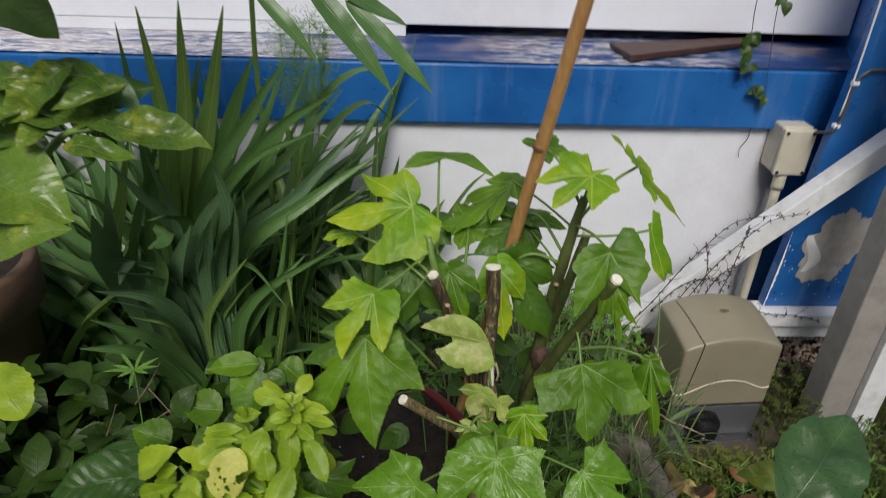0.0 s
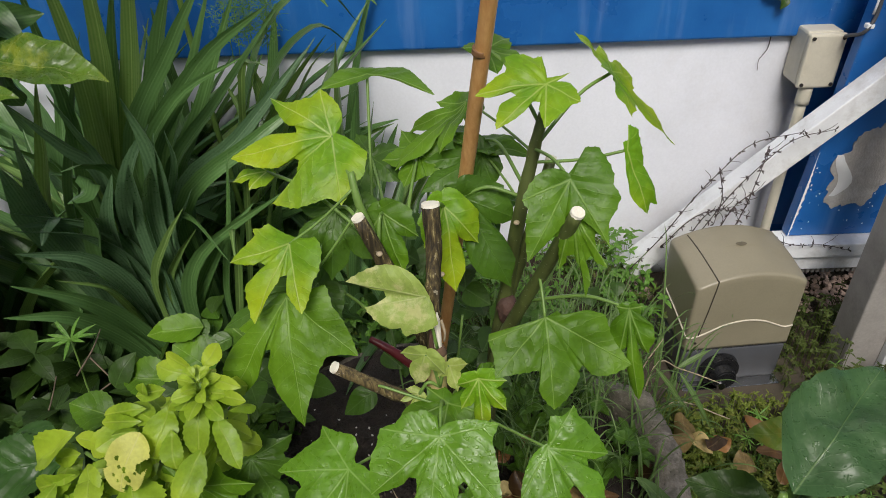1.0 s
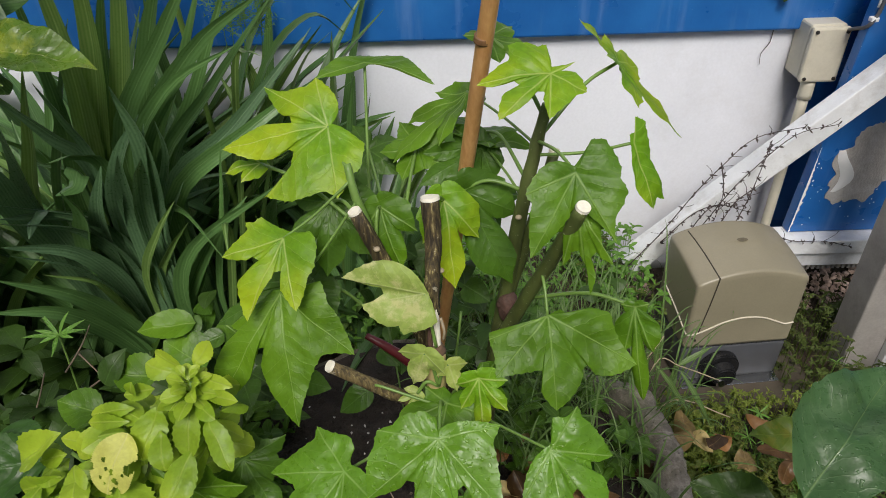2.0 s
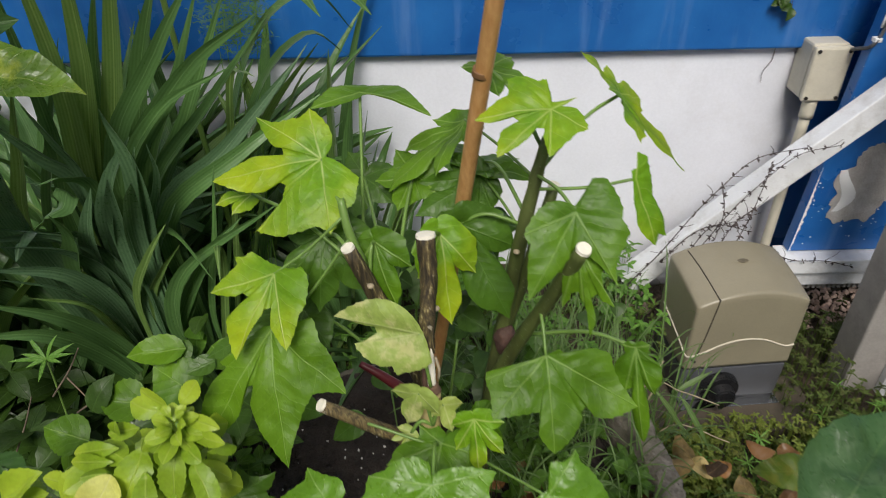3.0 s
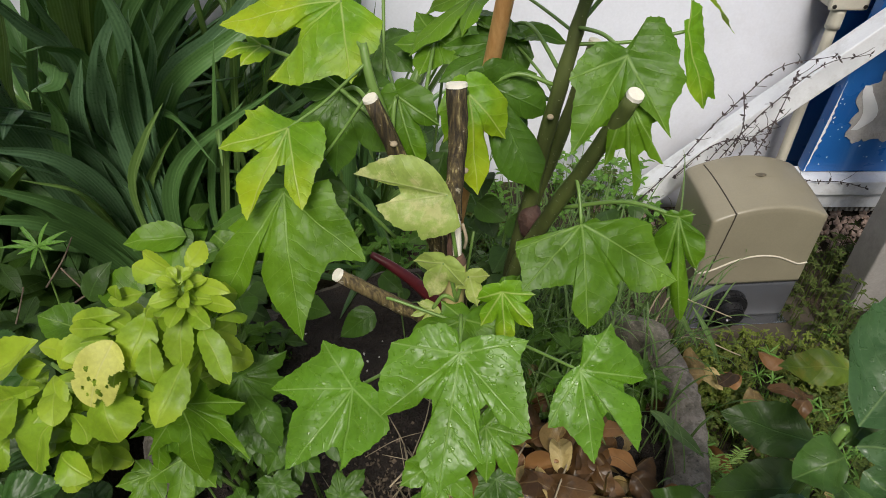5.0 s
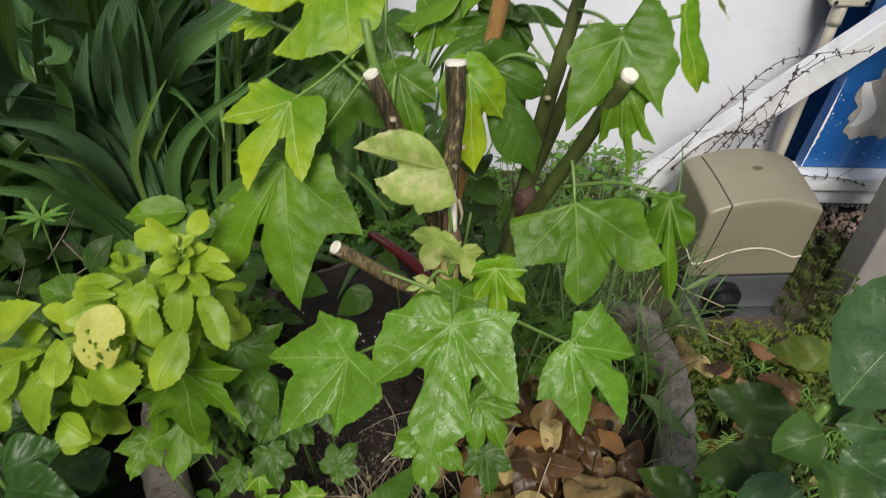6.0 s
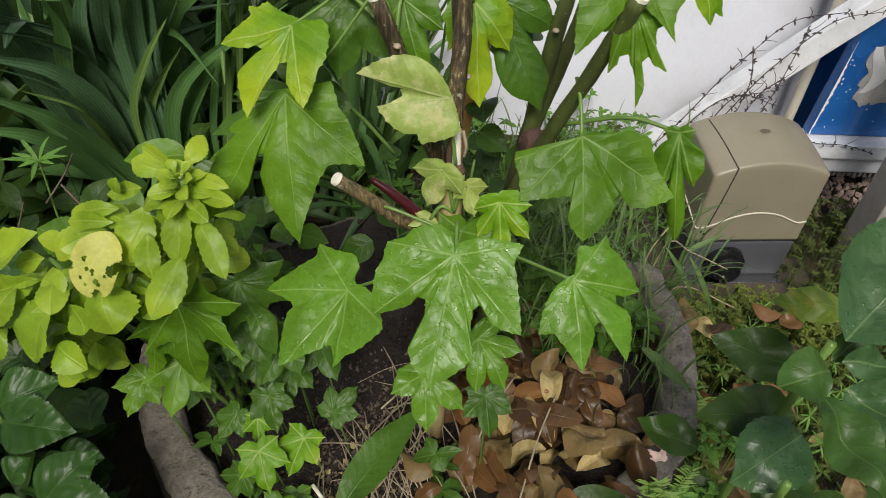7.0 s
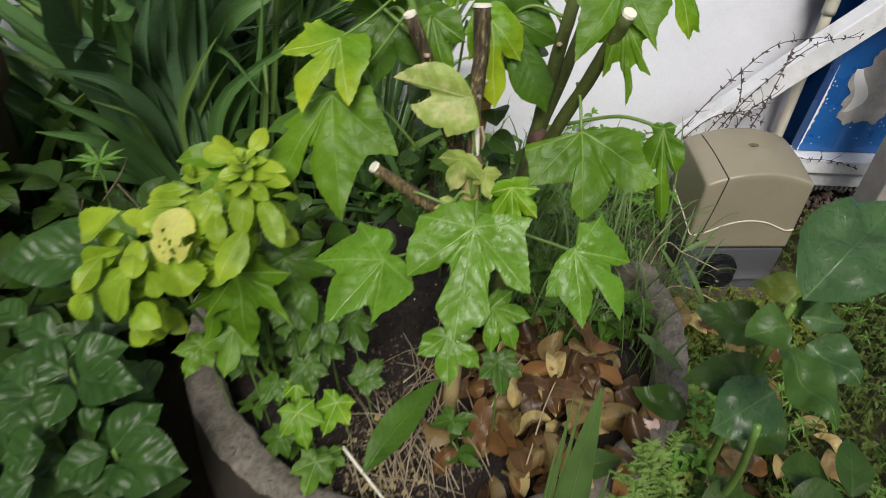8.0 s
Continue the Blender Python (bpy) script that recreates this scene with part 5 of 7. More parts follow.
# outer leaves
toothed_leaves((
    ((-0.271, 0.655, 0.588), (-0.322, 0.644, 0.556), 0.035),
    ((-0.269, 0.626, 0.558), (-0.314, 0.627, 0.543), 0.027),
    ((-0.264, 0.615, 0.548), (-0.278, 0.595, 0.522), 0.024),
    ((-0.254, 0.602, 0.539), (-0.273, 0.571, 0.499), 0.051),
    ((-0.298, 0.599, 0.519), (-0.317, 0.582, 0.494), 0.028),
    ((-0.245, 0.582, 0.52), (-0.216, 0.567, 0.516), 0.029),
    ((-0.276, 0.613, 0.541), (-0.307, 0.608, 0.525), 0.024),
    ((-0.236, 0.605, 0.548), (-0.219, 0.585, 0.533), 0.026),
    ((-0.254, 0.631, 0.568), (-0.24, 0.607, 0.549), 0.024),
    ((-0.168, 0.665, 0.636), (-0.204, 0.666, 0.624), 0.016),
    ((-0.214, 0.652, 0.605), (-0.249, 0.633, 0.573), 0.025),
))
def eaten_leaf():
    """A bleached leaf, torn at one side and eaten into holes towards its tip."""
    base, tip = Vector((-0.188, 0.630, 0.614)), Vector((-0.209, 0.596, 0.568))
    bm = ovate_bm((tip - base).length, 0.047, 3, 0.2, 0.12, 0.008, 0.5, 0.55, 0.03, 60, 22)
    r = random.Random(8)
    gaps = [(0.030 + 0.0022 * k + r.uniform(-0.002, 0.002), -0.013 + 0.0028 * k + r.gauss(0, 0.003), r.uniform(0.0012, 0.0027)) for k in range(9)]
    gaps += [(0.046, -0.010, 0.0016), (0.050, -0.004, 0.0013), (0.036, 0.012, 0.0018)]
    gaps += [(0.022 + 0.002 * k, 0.023 - 0.002 * k, 0.0045) for k in range(5)] + [(0.012, 0.021, 0.0035), (0.040, -0.023, 0.004), (0.056, 0.008, 0.005)]

    def gone(f):
        c = f.calc_center_median()
        return any((c.x - x) ** 2 + (c.y - y) ** 2 < (q * (1 + 0.4 * noise.noise((c.x * 400, c.y * 400, 1)))) ** 2 for x, y, q in gaps)

    bmesh.ops.delete(bm, geom=[f for f in bm.faces if gone(f)], context="FACES")
    bm.transform(frame_of(tip - base, (-0.15, -0.70, 0.70), base))
    part("leaf", bm, BLEACHED, shoot, "bleached pale yellow leaf with eaten holes")


eaten_leaf()
blade(shoot, (-0.593, 0.836, 0.568), (-0.519, 0.765, 0.526), (0.0, -0.51, 0.86), 0.069, YELLOW, teeth=0.035, arch=0.28, fold=-0.3, wave=0.013, tip_power=0.85, base_power=0.95)
r = random.Random(19)
crown = Vector((-0.127, 0.652, 0.655))
for k in range(20):
    a = k * 2.4
    f = (k + 1) / 20
    out = Vector((math.cos(a), math.sin(a) * 0.9, 0.9 - 1.1 * f)).normalized()
    b = crown + Vector((0, 0, 0.008 - 0.030 * f)) + out * 0.004
    blade(shoot, b, b + out * (0.010 + 0.022 * f), (out.x * -0.5, -0.45, 0.9), 0.008 + 0.010 * f, YELLOW, teeth=0.03, arch=0.25, fold=0.25, wave=0.005, tip_power=0.7, base_power=1.0)
r = random.Random(21)
for c, n, reach in (((-0.13, 0.665, 0.672), 24, 0.042), ((-0.20, 0.66, 0.635), 30, 0.05), ((-0.27, 0.645, 0.595), 30, 0.05), ((-0.16, 0.655, 0.61), 14, 0.05), ((-0.235, 0.70, 0.56), 16, 0.05), ((-0.262, 0.625, 0.525), 16, 0.04)):
    for _ in range(n):
        a, q = r.uniform(0, math.tau), r.uniform(0.4, 1.0)
        b = Vector(c) + Vector((r.gauss(0, 0.012), r.gauss(0, 0.012), r.uniform(-0.10, -0.03)))
        t = b + Vector((math.cos(a) * reach * q, math.sin(a) * reach * q, r.uniform(-0.03, 0.012)))
        blade(shoot, b, t, (r.uniform(-0.3, 0.3), r.uniform(-0.7, 0.1), 1), r.uniform(0.018, 0.028), YELLOW, teeth=0.035, arch=0.28, fold=-0.3, wave=0.009, tip_power=0.72, base_power=0.95)

# ---------------------------------------------------------------- broad-leaved plant
broad = thing("broad_leaf_plant", "dark glossy broad-leaved plant, wet leaves radiating from a stem", "plant")
part("stem", tube_bm([(0.47, 0.62, -0.02), (0.45, 0.60, 0.30), (0.419, 0.555, 0.585)], 0.007, 0.004), PETIOLE, broad)
part("stem", tube_bm([(0.47, 0.60, -0.02), (0.44, 0.53, 0.30), (0.40, 0.49, 0.475)], 0.006, 0.004), PETIOLE, broad)
for base, tip, wide, material in (
    ((0.42, 0.546, 0.599), (0.550, 0.662, 0.629), 0.096, BROAD),
    ((0.409, 0.531, 0.58), (0.358, 0.514, 0.576), 0.043, BROAD_MID),
    ((0.404, 0.519, 0.562), (0.429, 0.439, 0.541), 0.048, BROAD_MID),
    ((0.422, 0.539, 0.582), (0.466, 0.535, 0.581), 0.028, BROAD),
    ((0.46, 0.613, 0.476), (0.374, 0.645, 0.485), 0.053, DARK),
    ((0.473, 0.602, 0.414), (0.366, 0.598, 0.412), 0.060, DARK),
    ((0.453, 0.56, 0.443), (0.37, 0.513, 0.431), 0.069, BROAD),
    ((0.404, 0.618, 0.318), (0.336, 0.651, 0.326), 0.045, DARK),
    ((0.583, 0.744, 0.43), (0.489, 0.748, 0.431), 0.044, MOTTLED),
    ((0.441, 0.538, 0.547), (0.479, 0.497, 0.536), 0.051, BROAD),
    ((0.422, 0.549, 0.57), (0.48, 0.592, 0.581), 0.025, BROAD_MID),
    ((0.479, 0.554, 0.401), (0.408, 0.521, 0.392), 0.052, DARK),
):
    r = random.Random(str(base))
    blade(broad, base, tip, (r.uniform(-0.25, 0.25), -0.5 + r.uniform(-0.15, 0.15), 0.85), wide, material, teeth=0.022, arch=r.uniform(0.08, 0.2), fold=r.uniform(0.1, 0.35), tip_power=1.0, base_power=0.7, wave=0.02)
blade(broad, (0.392, 0.812, 0.262), (0.440, 0.728, 0.272), (0.1, -0.3, 0.9), 0.022, GRASS, teeth=0.0, arch=0.1)
r = random.Random(5)
for _ in range(14):
    a = r.uniform(0, math.tau)
    b = Vector((0.46 + r.gauss(0, 0.09), 0.55 + r.gauss(0, 0.05), r.uniform(0.14, 0.30)))
    t = b + Vector((math.cos(a) * 0.08, math.sin(a) * 0.08, r.uniform(-0.05, 0.02)))
    blade(broad, b, t, (0, -0.3, 1), r.uniform(0.04, 0.06), DARK, teeth=0.0)

# ---------------------------------------------------------------- soft dark plant outside the ring
soft = thing("soft_leaf_plant", "low plant with dark glossy quilted leaves beside the planter", "plant")
for p in ((-0.36, 0.595, 0.395), (-0.285, 0.51, 0.36), (-0.40, 0.72, 0.45), (-0.38, 0.55, 0.36)):
    part("stem", tube_bm([(p[0] - 0.03, p[1] + 0.03, -0.02), (p[0] - 0.02, p[1] + 0.02, p[2] * 0.5), p], 0.004, 0.0025), PETIOLE, soft)
blade(soft, (-0.36, 0.589, 0.395), (-0.418, 0.611, 0.403), (-0.05, -0.45, 0.89), 0.053, QUILT, teeth=0.03, arch=0.22, tip_power=1.15, wave=0.008, quilt=0.0018)
blade(soft, (-0.351, 0.595, 0.398), (-0.293, 0.619, 0.414), (-0.05, -0.45, 0.89), 0.059, QUILT, teeth=0.03, arch=0.22, tip_power=1.15, wave=0.008, quilt=0.0018)
blade(soft, (-0.344, 0.582, 0.392), (-0.268, 0.573, 0.391), (-0.05, -0.45, 0.89), 0.059, QUILT, teeth=0.03, arch=0.22, tip_power=1.15, wave=0.008, quilt=0.0018)
blade(soft, (-0.357, 0.576, 0.388), (-0.368, 0.530, 0.364), (-0.05, -0.45, 0.89), 0.053, QUILT, teeth=0.03, arch=0.22, tip_power=1.15, wave=0.008, quilt=0.0018)
blade(soft, (-0.286, 0.511, 0.359), (-0.239, 0.556, 0.385), (-0.05, -0.45, 0.89), 0.059, QUILT, teeth=0.03, arch=0.22, tip_power=1.15, wave=0.008, quilt=0.0018)
blade(soft, (-0.292, 0.508, 0.357), (-0.336, 0.485, 0.342), (-0.05, -0.45, 0.89), 0.052, QUILT, teeth=0.03, arch=0.22, tip_power=1.15, wave=0.008, quilt=0.0018)
blade(soft, (-0.276, 0.502, 0.355), (-0.198, 0.492, 0.354), (-0.05, -0.45, 0.89), 0.078, QUILT, teeth=0.03, arch=0.22, tip_power=1.15, wave=0.008, quilt=0.0018)
blade(soft, (-0.283, 0.497, 0.352), (-0.280, 0.457, 0.331), (-0.05, -0.45, 0.89), 0.065, QUILT, teeth=0.03, arch=0.22, tip_power=1.15, wave=0.008, quilt=0.0018)
blade(soft, (-0.368, 0.601, 0.4), (-0.377, 0.630, 0.415), (-0.05, -0.45, 0.89), 0.040, QUILT, teeth=0.03, arch=0.22, tip_power=1.15, wave=0.008, quilt=0.0018)
blade(soft, (-0.393, 0.565, 0.381), (-0.436, 0.591, 0.391), (-0.05, -0.45, 0.89), 0.049, QUILT, teeth=0.03, arch=0.22, tip_power=1.15, wave=0.008, quilt=0.0018)
blade(soft, (-0.365, 0.514, 0.356), (-0.411, 0.499, 0.347), (-0.05, -0.45, 0.89), 0.055, QUILT, teeth=0.03, arch=0.22, tip_power=1.15, wave=0.008, quilt=0.0018)
blade(soft, (-0.324, 0.531, 0.367), (-0.306, 0.551, 0.378), (-0.05, -0.45, 0.89), 0.035, QUILT, teeth=0.03, arch=0.22, tip_power=1.15, wave=0.008, quilt=0.0018)
blade(soft, (-0.368, 0.482, 0.339), (-0.408, 0.473, 0.332), (-0.05, -0.45, 0.89), 0.060, QUILT, teeth=0.03, arch=0.22, tip_power=1.15, wave=0.008, quilt=0.0018)
blade(soft, (-0.384, 0.625, 0.412), (-0.438, 0.647, 0.420), (-0.05, -0.45, 0.89), 0.043, QUILT, teeth=0.03, arch=0.22, tip_power=1.15, wave=0.008, quilt=0.0018)
blade(soft, (-0.353, 0.718, 0.47), (-0.472, 0.694, 0.456), (0.0, -0.51, 0.86), 0.078, QUILT, teeth=0.03, arch=0.22, tip_power=1.15, wave=0.008, quilt=0.0018)
blade(soft, (-0.422, 0.746, 0.482), (-0.346, 0.696, 0.453), (0.0, -0.51, 0.86), 0.080, QUILT, teeth=0.03, arch=0.22, tip_power=1.15, wave=0.008, quilt=0.0018)
blade(soft, (-0.393, 0.748, 0.436), (-0.450, 0.712, 0.415), (0.0, -0.51, 0.86), 0.063, QUILT, teeth=0.03, arch=0.22, tip_power=1.15, wave=0.008, quilt=0.0018)
r = random.Random(8)
for _ in range(70):
    a = r.uniform(0, math.tau)
    b = Vector((-0.43 + r.gauss(0, 0.06), 0.58 + r.gauss(0, 0.09), r.uniform(0.10, 0.34)))
    t = b + Vector((math.cos(a) * 0.065, math.sin(a) * 0.065, r.uniform(-0.05, 0.02)))
    blade(soft, b, t, (0, -0.3, 1), r.uniform(0.045, 0.06), QUILT, teeth=0.03, tip_power=0.85, wave=0.008, quilt=0.0018)

# ---------------------------------------------------------------- soft weed behind the yellow bush
soft_weed = thing("soft_weed", "mid-green soft-leaved weed behind the yellow-green bush", "weed")
part("stem", tube_bm([(-0.26, 0.98, -0.02), (-0.26, 0.96, 0.25), (-0.25, 0.935, 0.44)], 0.004, 0.0025), PETIOLE, soft_weed)
part("stem", tube_bm([(-0.36, 0.95, -0.02), (-0.36, 0.93, 0.25), (-0.35, 0.91, 0.41)], 0.004, 0.0025), PETIOLE, soft_weed)
blade(soft_weed, (-0.230, 0.907, 0.420), (-0.290, 0.932, 0.453), (0.0, -0.5, 0.85), 0.078, MID, teeth=0.03, arch=0.2, wave=0.008, tip_power=1.0, base_power=0.55)
blade(soft_weed, (-0.244, 0.947, 0.472), (-0.328, 0.941, 0.464), (0.0, -0.5, 0.85), 0.045, MID, teeth=0.03, arch=0.2, wave=0.008, tip_power=1.0, base_power=0.55)
blade(soft_weed, (-0.300, 0.901, 0.412), (-0.367, 0.904, 0.417), (0.0, -0.5, 0.85), 0.062, MID, teeth=0.03, arch=0.2, wave=0.008, tip_power=1.0, base_power=0.55)
blade(soft_weed, (-0.381, 0.870, 0.372), (-0.445, 0.883, 0.389), (0.0, -0.5, 0.85), 0.058, MID, teeth=0.03, arch=0.2, wave=0.008, tip_power=1.0, base_power=0.55)
blade(soft_weed, (-0.416, 0.845, 0.339), (-0.373, 0.863, 0.363), (0.0, -0.5, 0.85), 0.040, MID, teeth=0.03, arch=0.2, wave=0.008, tip_power=1.0, base_power=0.55)
blade(soft_weed, (-0.301, 0.876, 0.379), (-0.351, 0.863, 0.362), (0.0, -0.5, 0.85), 0.050, CROTON, teeth=0.03, arch=0.2, wave=0.008, tip_power=1.0, base_power=0.55)
blade(soft_weed, (-0.208, 0.949, 0.474), (-0.171, 0.930, 0.449), (0.0, -0.5, 0.85), 0.050, MID, teeth=0.03, arch=0.2, wave=0.008, tip_power=1.0, base_power=0.55)
blade(soft_weed, (-0.376, 0.895, 0.405), (-0.345, 0.927, 0.446), (0.0, -0.5, 0.85), 0.040, DARK, teeth=0.03, arch=0.2, wave=0.008, tip_power=1.0, base_power=0.55)
star = thing("star_weed", "pale narrow-leaved rosette weed on crossed dry twigs", "weed")
hub = Vector((-0.459, 0.964, 0.442))
part("stalk", tube_bm([(hub.x + 0.02, hub.y + 0.02, -0.02), hub - Vector((0.01, 0, 0.2)), hub], 0.002, 0.0014, sides=6), PETIOLE, star)
for k in range(9):
    a = k * math.tau / 9 + 0.3 * math.sin(k * 5)
    d = Vector((math.cos(a), math.sin(a) * 0.7, 0.25 + 0.4 * math.sin(a)))
    blade(star, hub, hub + d * (0.042 + 0.014 * math.sin(k * 3)), (0, -0.5, 0.85), 0.0062, WEED, teeth=0.0)
part("twig", tube_bm([(-0.467, 0.952, 0.376), (-0.442, 0.976, 0.408), (-0.429, 0.996, 0.433)], 0.0016, 0.0011, sides=5), DEADBITS, star, "dry twig")
part("twig", tube_bm([(-0.446, 0.969, 0.398), (-0.422, 0.954, 0.379), (-0.404, 0.942, 0.364)], 0.0016, 0.0011, sides=5), DEADBITS, star, "dry twig")
part("twig", tube_bm([(-0.431, 0.937, 0.356), (-0.407, 0.946, 0.369), (-0.394, 0.948, 0.371)], 0.0016, 0.0011, sides=5), DEADBITS, star, "dry twig")
part("twig", tube_bm([(-0.521, 0.903, 0.313), (-0.508, 0.928, 0.345), (-0.499, 0.952, 0.377)], 0.0016, 0.0011, sides=5), DEADBITS, star, "dry twig")

# ---------------------------------------------------------------- mottled shrub beside the strap leaves
croton = thing("mottled_shrub", "shrub with long yellow-green mottled leaves", "shrub")
part("stem", tube_bm([(-0.80, 1.12, 0.50), (-0.68, 1.06, 0.62), (-0.50, 0.975, 0.84), (-0.43, 0.97, 0.872)], 0.009, 0.004), PETIOLE, croton)
part("stem", tube_bm([(-0.82, 1.10, 0.50), (-0.72, 1.0, 0.64), (-0.62, 0.945, 0.815)], 0.006, 0.004), PETIOLE, croton)
# The last point lifts this stem up to the added unseen leaves.
part("stem", tube_bm([(-0.80, 1.14, 0.50), (-0.66, 1.05, 0.85), (-0.57, 1.011, 1.05), (-0.54, 0.95, 1.45)], 0.007, 0.004), PETIOLE, croton)
blade(croton, (-0.421, 0.969, 0.873), (-0.271, 0.959, 0.849), (0.1, -0.5, 0.86), 0.067, CROTON, teeth=0.0, arch=0.2, wave=0.014, fold=0.32)
blade(croton, (-0.464, 0.936, 0.858), (-0.362, 0.927, 0.841), (0.1, -0.5, 0.86), 0.038, CROTON, teeth=0.0, arch=0.2, wave=0.014, fold=0.32)
blade(croton, (-0.46, 0.973, 0.879), (-0.546, 0.98, 0.894), (0.1, -0.5, 0.86), 0.063, CROTON, teeth=0.0, arch=0.2, wave=0.014, fold=0.32)
blade(croton, (-0.469, 0.98, 0.885), (-0.517, 1.061, 0.938), (0.1, -0.5, 0.86), 0.052, CROTON, teeth=0.0, arch=0.2, wave=0.014, fold=0.32)
blade(croton, (-0.448, 0.983, 0.884), (-0.42, 1.039, 0.913), (0.1, -0.5, 0.86), 0.052, CROTON, teeth=0.0, arch=0.2, wave=0.014, fold=0.32)
blade(croton, (-0.445, 0.975, 0.879), (-0.373, 0.971, 0.868), (0.1, -0.5, 0.86), 0.042, CROTON, teeth=0.0, arch=0.2, wave=0.014, fold=0.32)
blade(croton, (-0.48, 0.966, 0.878), (-0.518, 0.927, 0.859), (0.1, -0.5, 0.86), 0.050, CROTON, teeth=0.0, arch=0.2, wave=0.014, fold=0.32)
blade(croton, (-0.451, 0.97, 0.877), (-0.557, 1.024, 0.921), (0.1, -0.5, 0.86), 0.050, CROTON, teeth=0.0, arch=0.2, wave=0.014, fold=0.32)
blade(croton, (-0.622, 0.945, 0.817), (-0.451, 0.893, 0.766), (0.1, -0.5, 0.86), 0.134, CROTON, teeth=0.0, arch=0.2, wave=0.014, fold=0.32)
blade(croton, (-0.57, 1.011, 1.05), (-0.436, 0.946, 0.996), (0.1, -0.5, 0.86), 0.087, DARK, teeth=0.0, arch=0.12)
def mottled_leaves():
    """Long ruffled leaves round the shrub's head, with duller ones behind them."""
    r = random.Random(77)
    head = Vector((-0.47, 1.02, 0.80))
    leaves = (((-0.451, 0.995, 0.954), (-0.550, 0.965, 0.872), 0.055), ((-0.382, 0.980, 0.930), (-0.471, 0.950, 0.899), 0.040),
              ((-0.420, 1.010, 0.936), (-0.503, 0.980, 0.928), 0.043), ((-0.398, 1.000, 0.912), (-0.462, 0.970, 0.864), 0.038),
              ((-0.527, 0.990, 0.855), (-0.592, 0.960, 0.845), 0.047), ((-0.637, 0.895, 0.706), (-0.441, 0.865, 0.771), 0.078),
              ((-0.500, 1.000, 0.930), (-0.610, 0.990, 0.915), 0.046), ((-0.520, 0.990, 0.900), (-0.600, 0.940, 0.868), 0.050))
    for b, t, w in leaves:
        b = Vector(b)
        part("leaf_stalk", tube_bm([head, b.lerp(head, 0.4) + Vector((0, 0, 0.01)), b], 0.0026, 0.0018, sides=5), PETIOLE, croton)
        blade(croton, b, t, (r.uniform(-0.3, 0.3), -0.7, 0.7), w, CROTON, teeth=0.0, arch=r.uniform(0.14, 0.26), wave=0.018, fold=0.34)
    blade(croton, (-0.445, 1.030, 0.926), (-0.375, 1.000, 0.884), (0.2, -0.6, 0.7), 0.042, STRAP, teeth=0.0, arch=0.2)
    for _ in range(9):
        b = Vector((r.uniform(-0.62, -0.45), r.uniform(1.04, 1.09), r.uniform(0.83, 0.90)))
        t = b + Vector((r.uniform(-0.07, 0.09), r.uniform(-0.04, 0.03), r.uniform(-0.07, 0.02)))
        blade(croton, b, t, (r.uniform(-0.5, 0.5), -0.75, r.uniform(0.2, 0.8)), r.uniform(0.040, 0.055), STRAP, teeth=0.0, arch=r.uniform(0.08, 0.2), wave=0.014, fold=0.3)


def upper_leaves():
    """Unseen leaves added above the shrub to shade the ledge and strap leaves."""
    r = random.Random(78)
    for _ in range(80):
        b = Vector((-0.54 + r.gauss(0, 0.12), 0.93 + r.gauss(0, 0.12), r.uniform(1.22, 1.46)))
        out = Vector((b.x + 0.54, b.y - 0.93, 0.0)).normalized() * r.uniform(0.06, 0.14) + Vector((0, 0, r.uniform(-0.03, 0.05)))
        if r.random() < 0.3:
            core = Vector((-0.545, 0.955, b.z - 0.06))
            part("leaf_stalk", tube_bm([core, core.lerp(b, 0.6) + Vector((0, 0, 0.015)), b], 0.003, 0.002, sides=5), PETIOLE, croton)
        blade(croton, b, b + out, (r.uniform(-0.4, 0.4), r.uniform(-0.5, 0.1), 0.8), r.uniform(0.05, 0.085), CROTON if r.random() < 0.4 else DARK, teeth=0.0, arch=0.15, wave=0.012)


upper_leaves()
mottled_leaves()
blade(croton, (-0.595, 0.894, 0.739), (-0.539, 0.973, 0.78), (0.1, -0.5, 0.86), 0.075, CROTON, teeth=0.0, arch=0.2, wave=0.014, fold=0.32)

tall_pot = thing("terracotta_pot", "tall weathered terracotta pot among the strap leaves", "pot", at=(-0.87, 1.14, 0.0))
prof = [(0.001, 0.0), (0.11, 0.0), (0.145, 0.44), (0.168, 0.445), (0.172, 0.53), (0.166, 0.54), (0.15, 0.535), (0.14, 0.44)]
bm = bmesh.new()
turns = [[bm.verts.new((q * math.cos(math.tau * k / 40), q * math.sin(math.tau * k / 40), z)) for k in range(40)] for q, z in prof]
for lower, upper in zip(turns, turns[1:]):
    for k in range(40):
        bm.faces.new((lower[k], lower[(k + 1) % 40], upper[(k + 1) % 40], upper[k]))
part("body", bm, TERRACOTTA, tall_pot)
bm = bmesh.new()
bmesh.ops.create_circle(bm, cap_ends=True, segments=32, radius=0.147, matrix=Matrix.Translation((0, 0, 0.505)))
part("soil", bm, SOIL, tall_pot, smooth=False)

# ---------------------------------------------------------------- lance leaves hanging from above
hanging = thing("lance_leaf_plant", "tall plant with drooping lance-shaped green leaves", "plant")
part("stem", tube_bm([(-0.24, 1.34, -0.02), (-0.27, 1.28, 0.60), (-0.235, 1.17, 1.08), (-0.13, 1.155, 1.06)], 0.006, 0.003), PETIOLE, hanging)
blade(hanging, (-0.234, 1.119, 1.042), (-0.134, 1.089, 0.933), (0.3, -0.81, 0.51), 0.023, STRAP, teeth=0.0, arch=0.10, base_power=0.6)
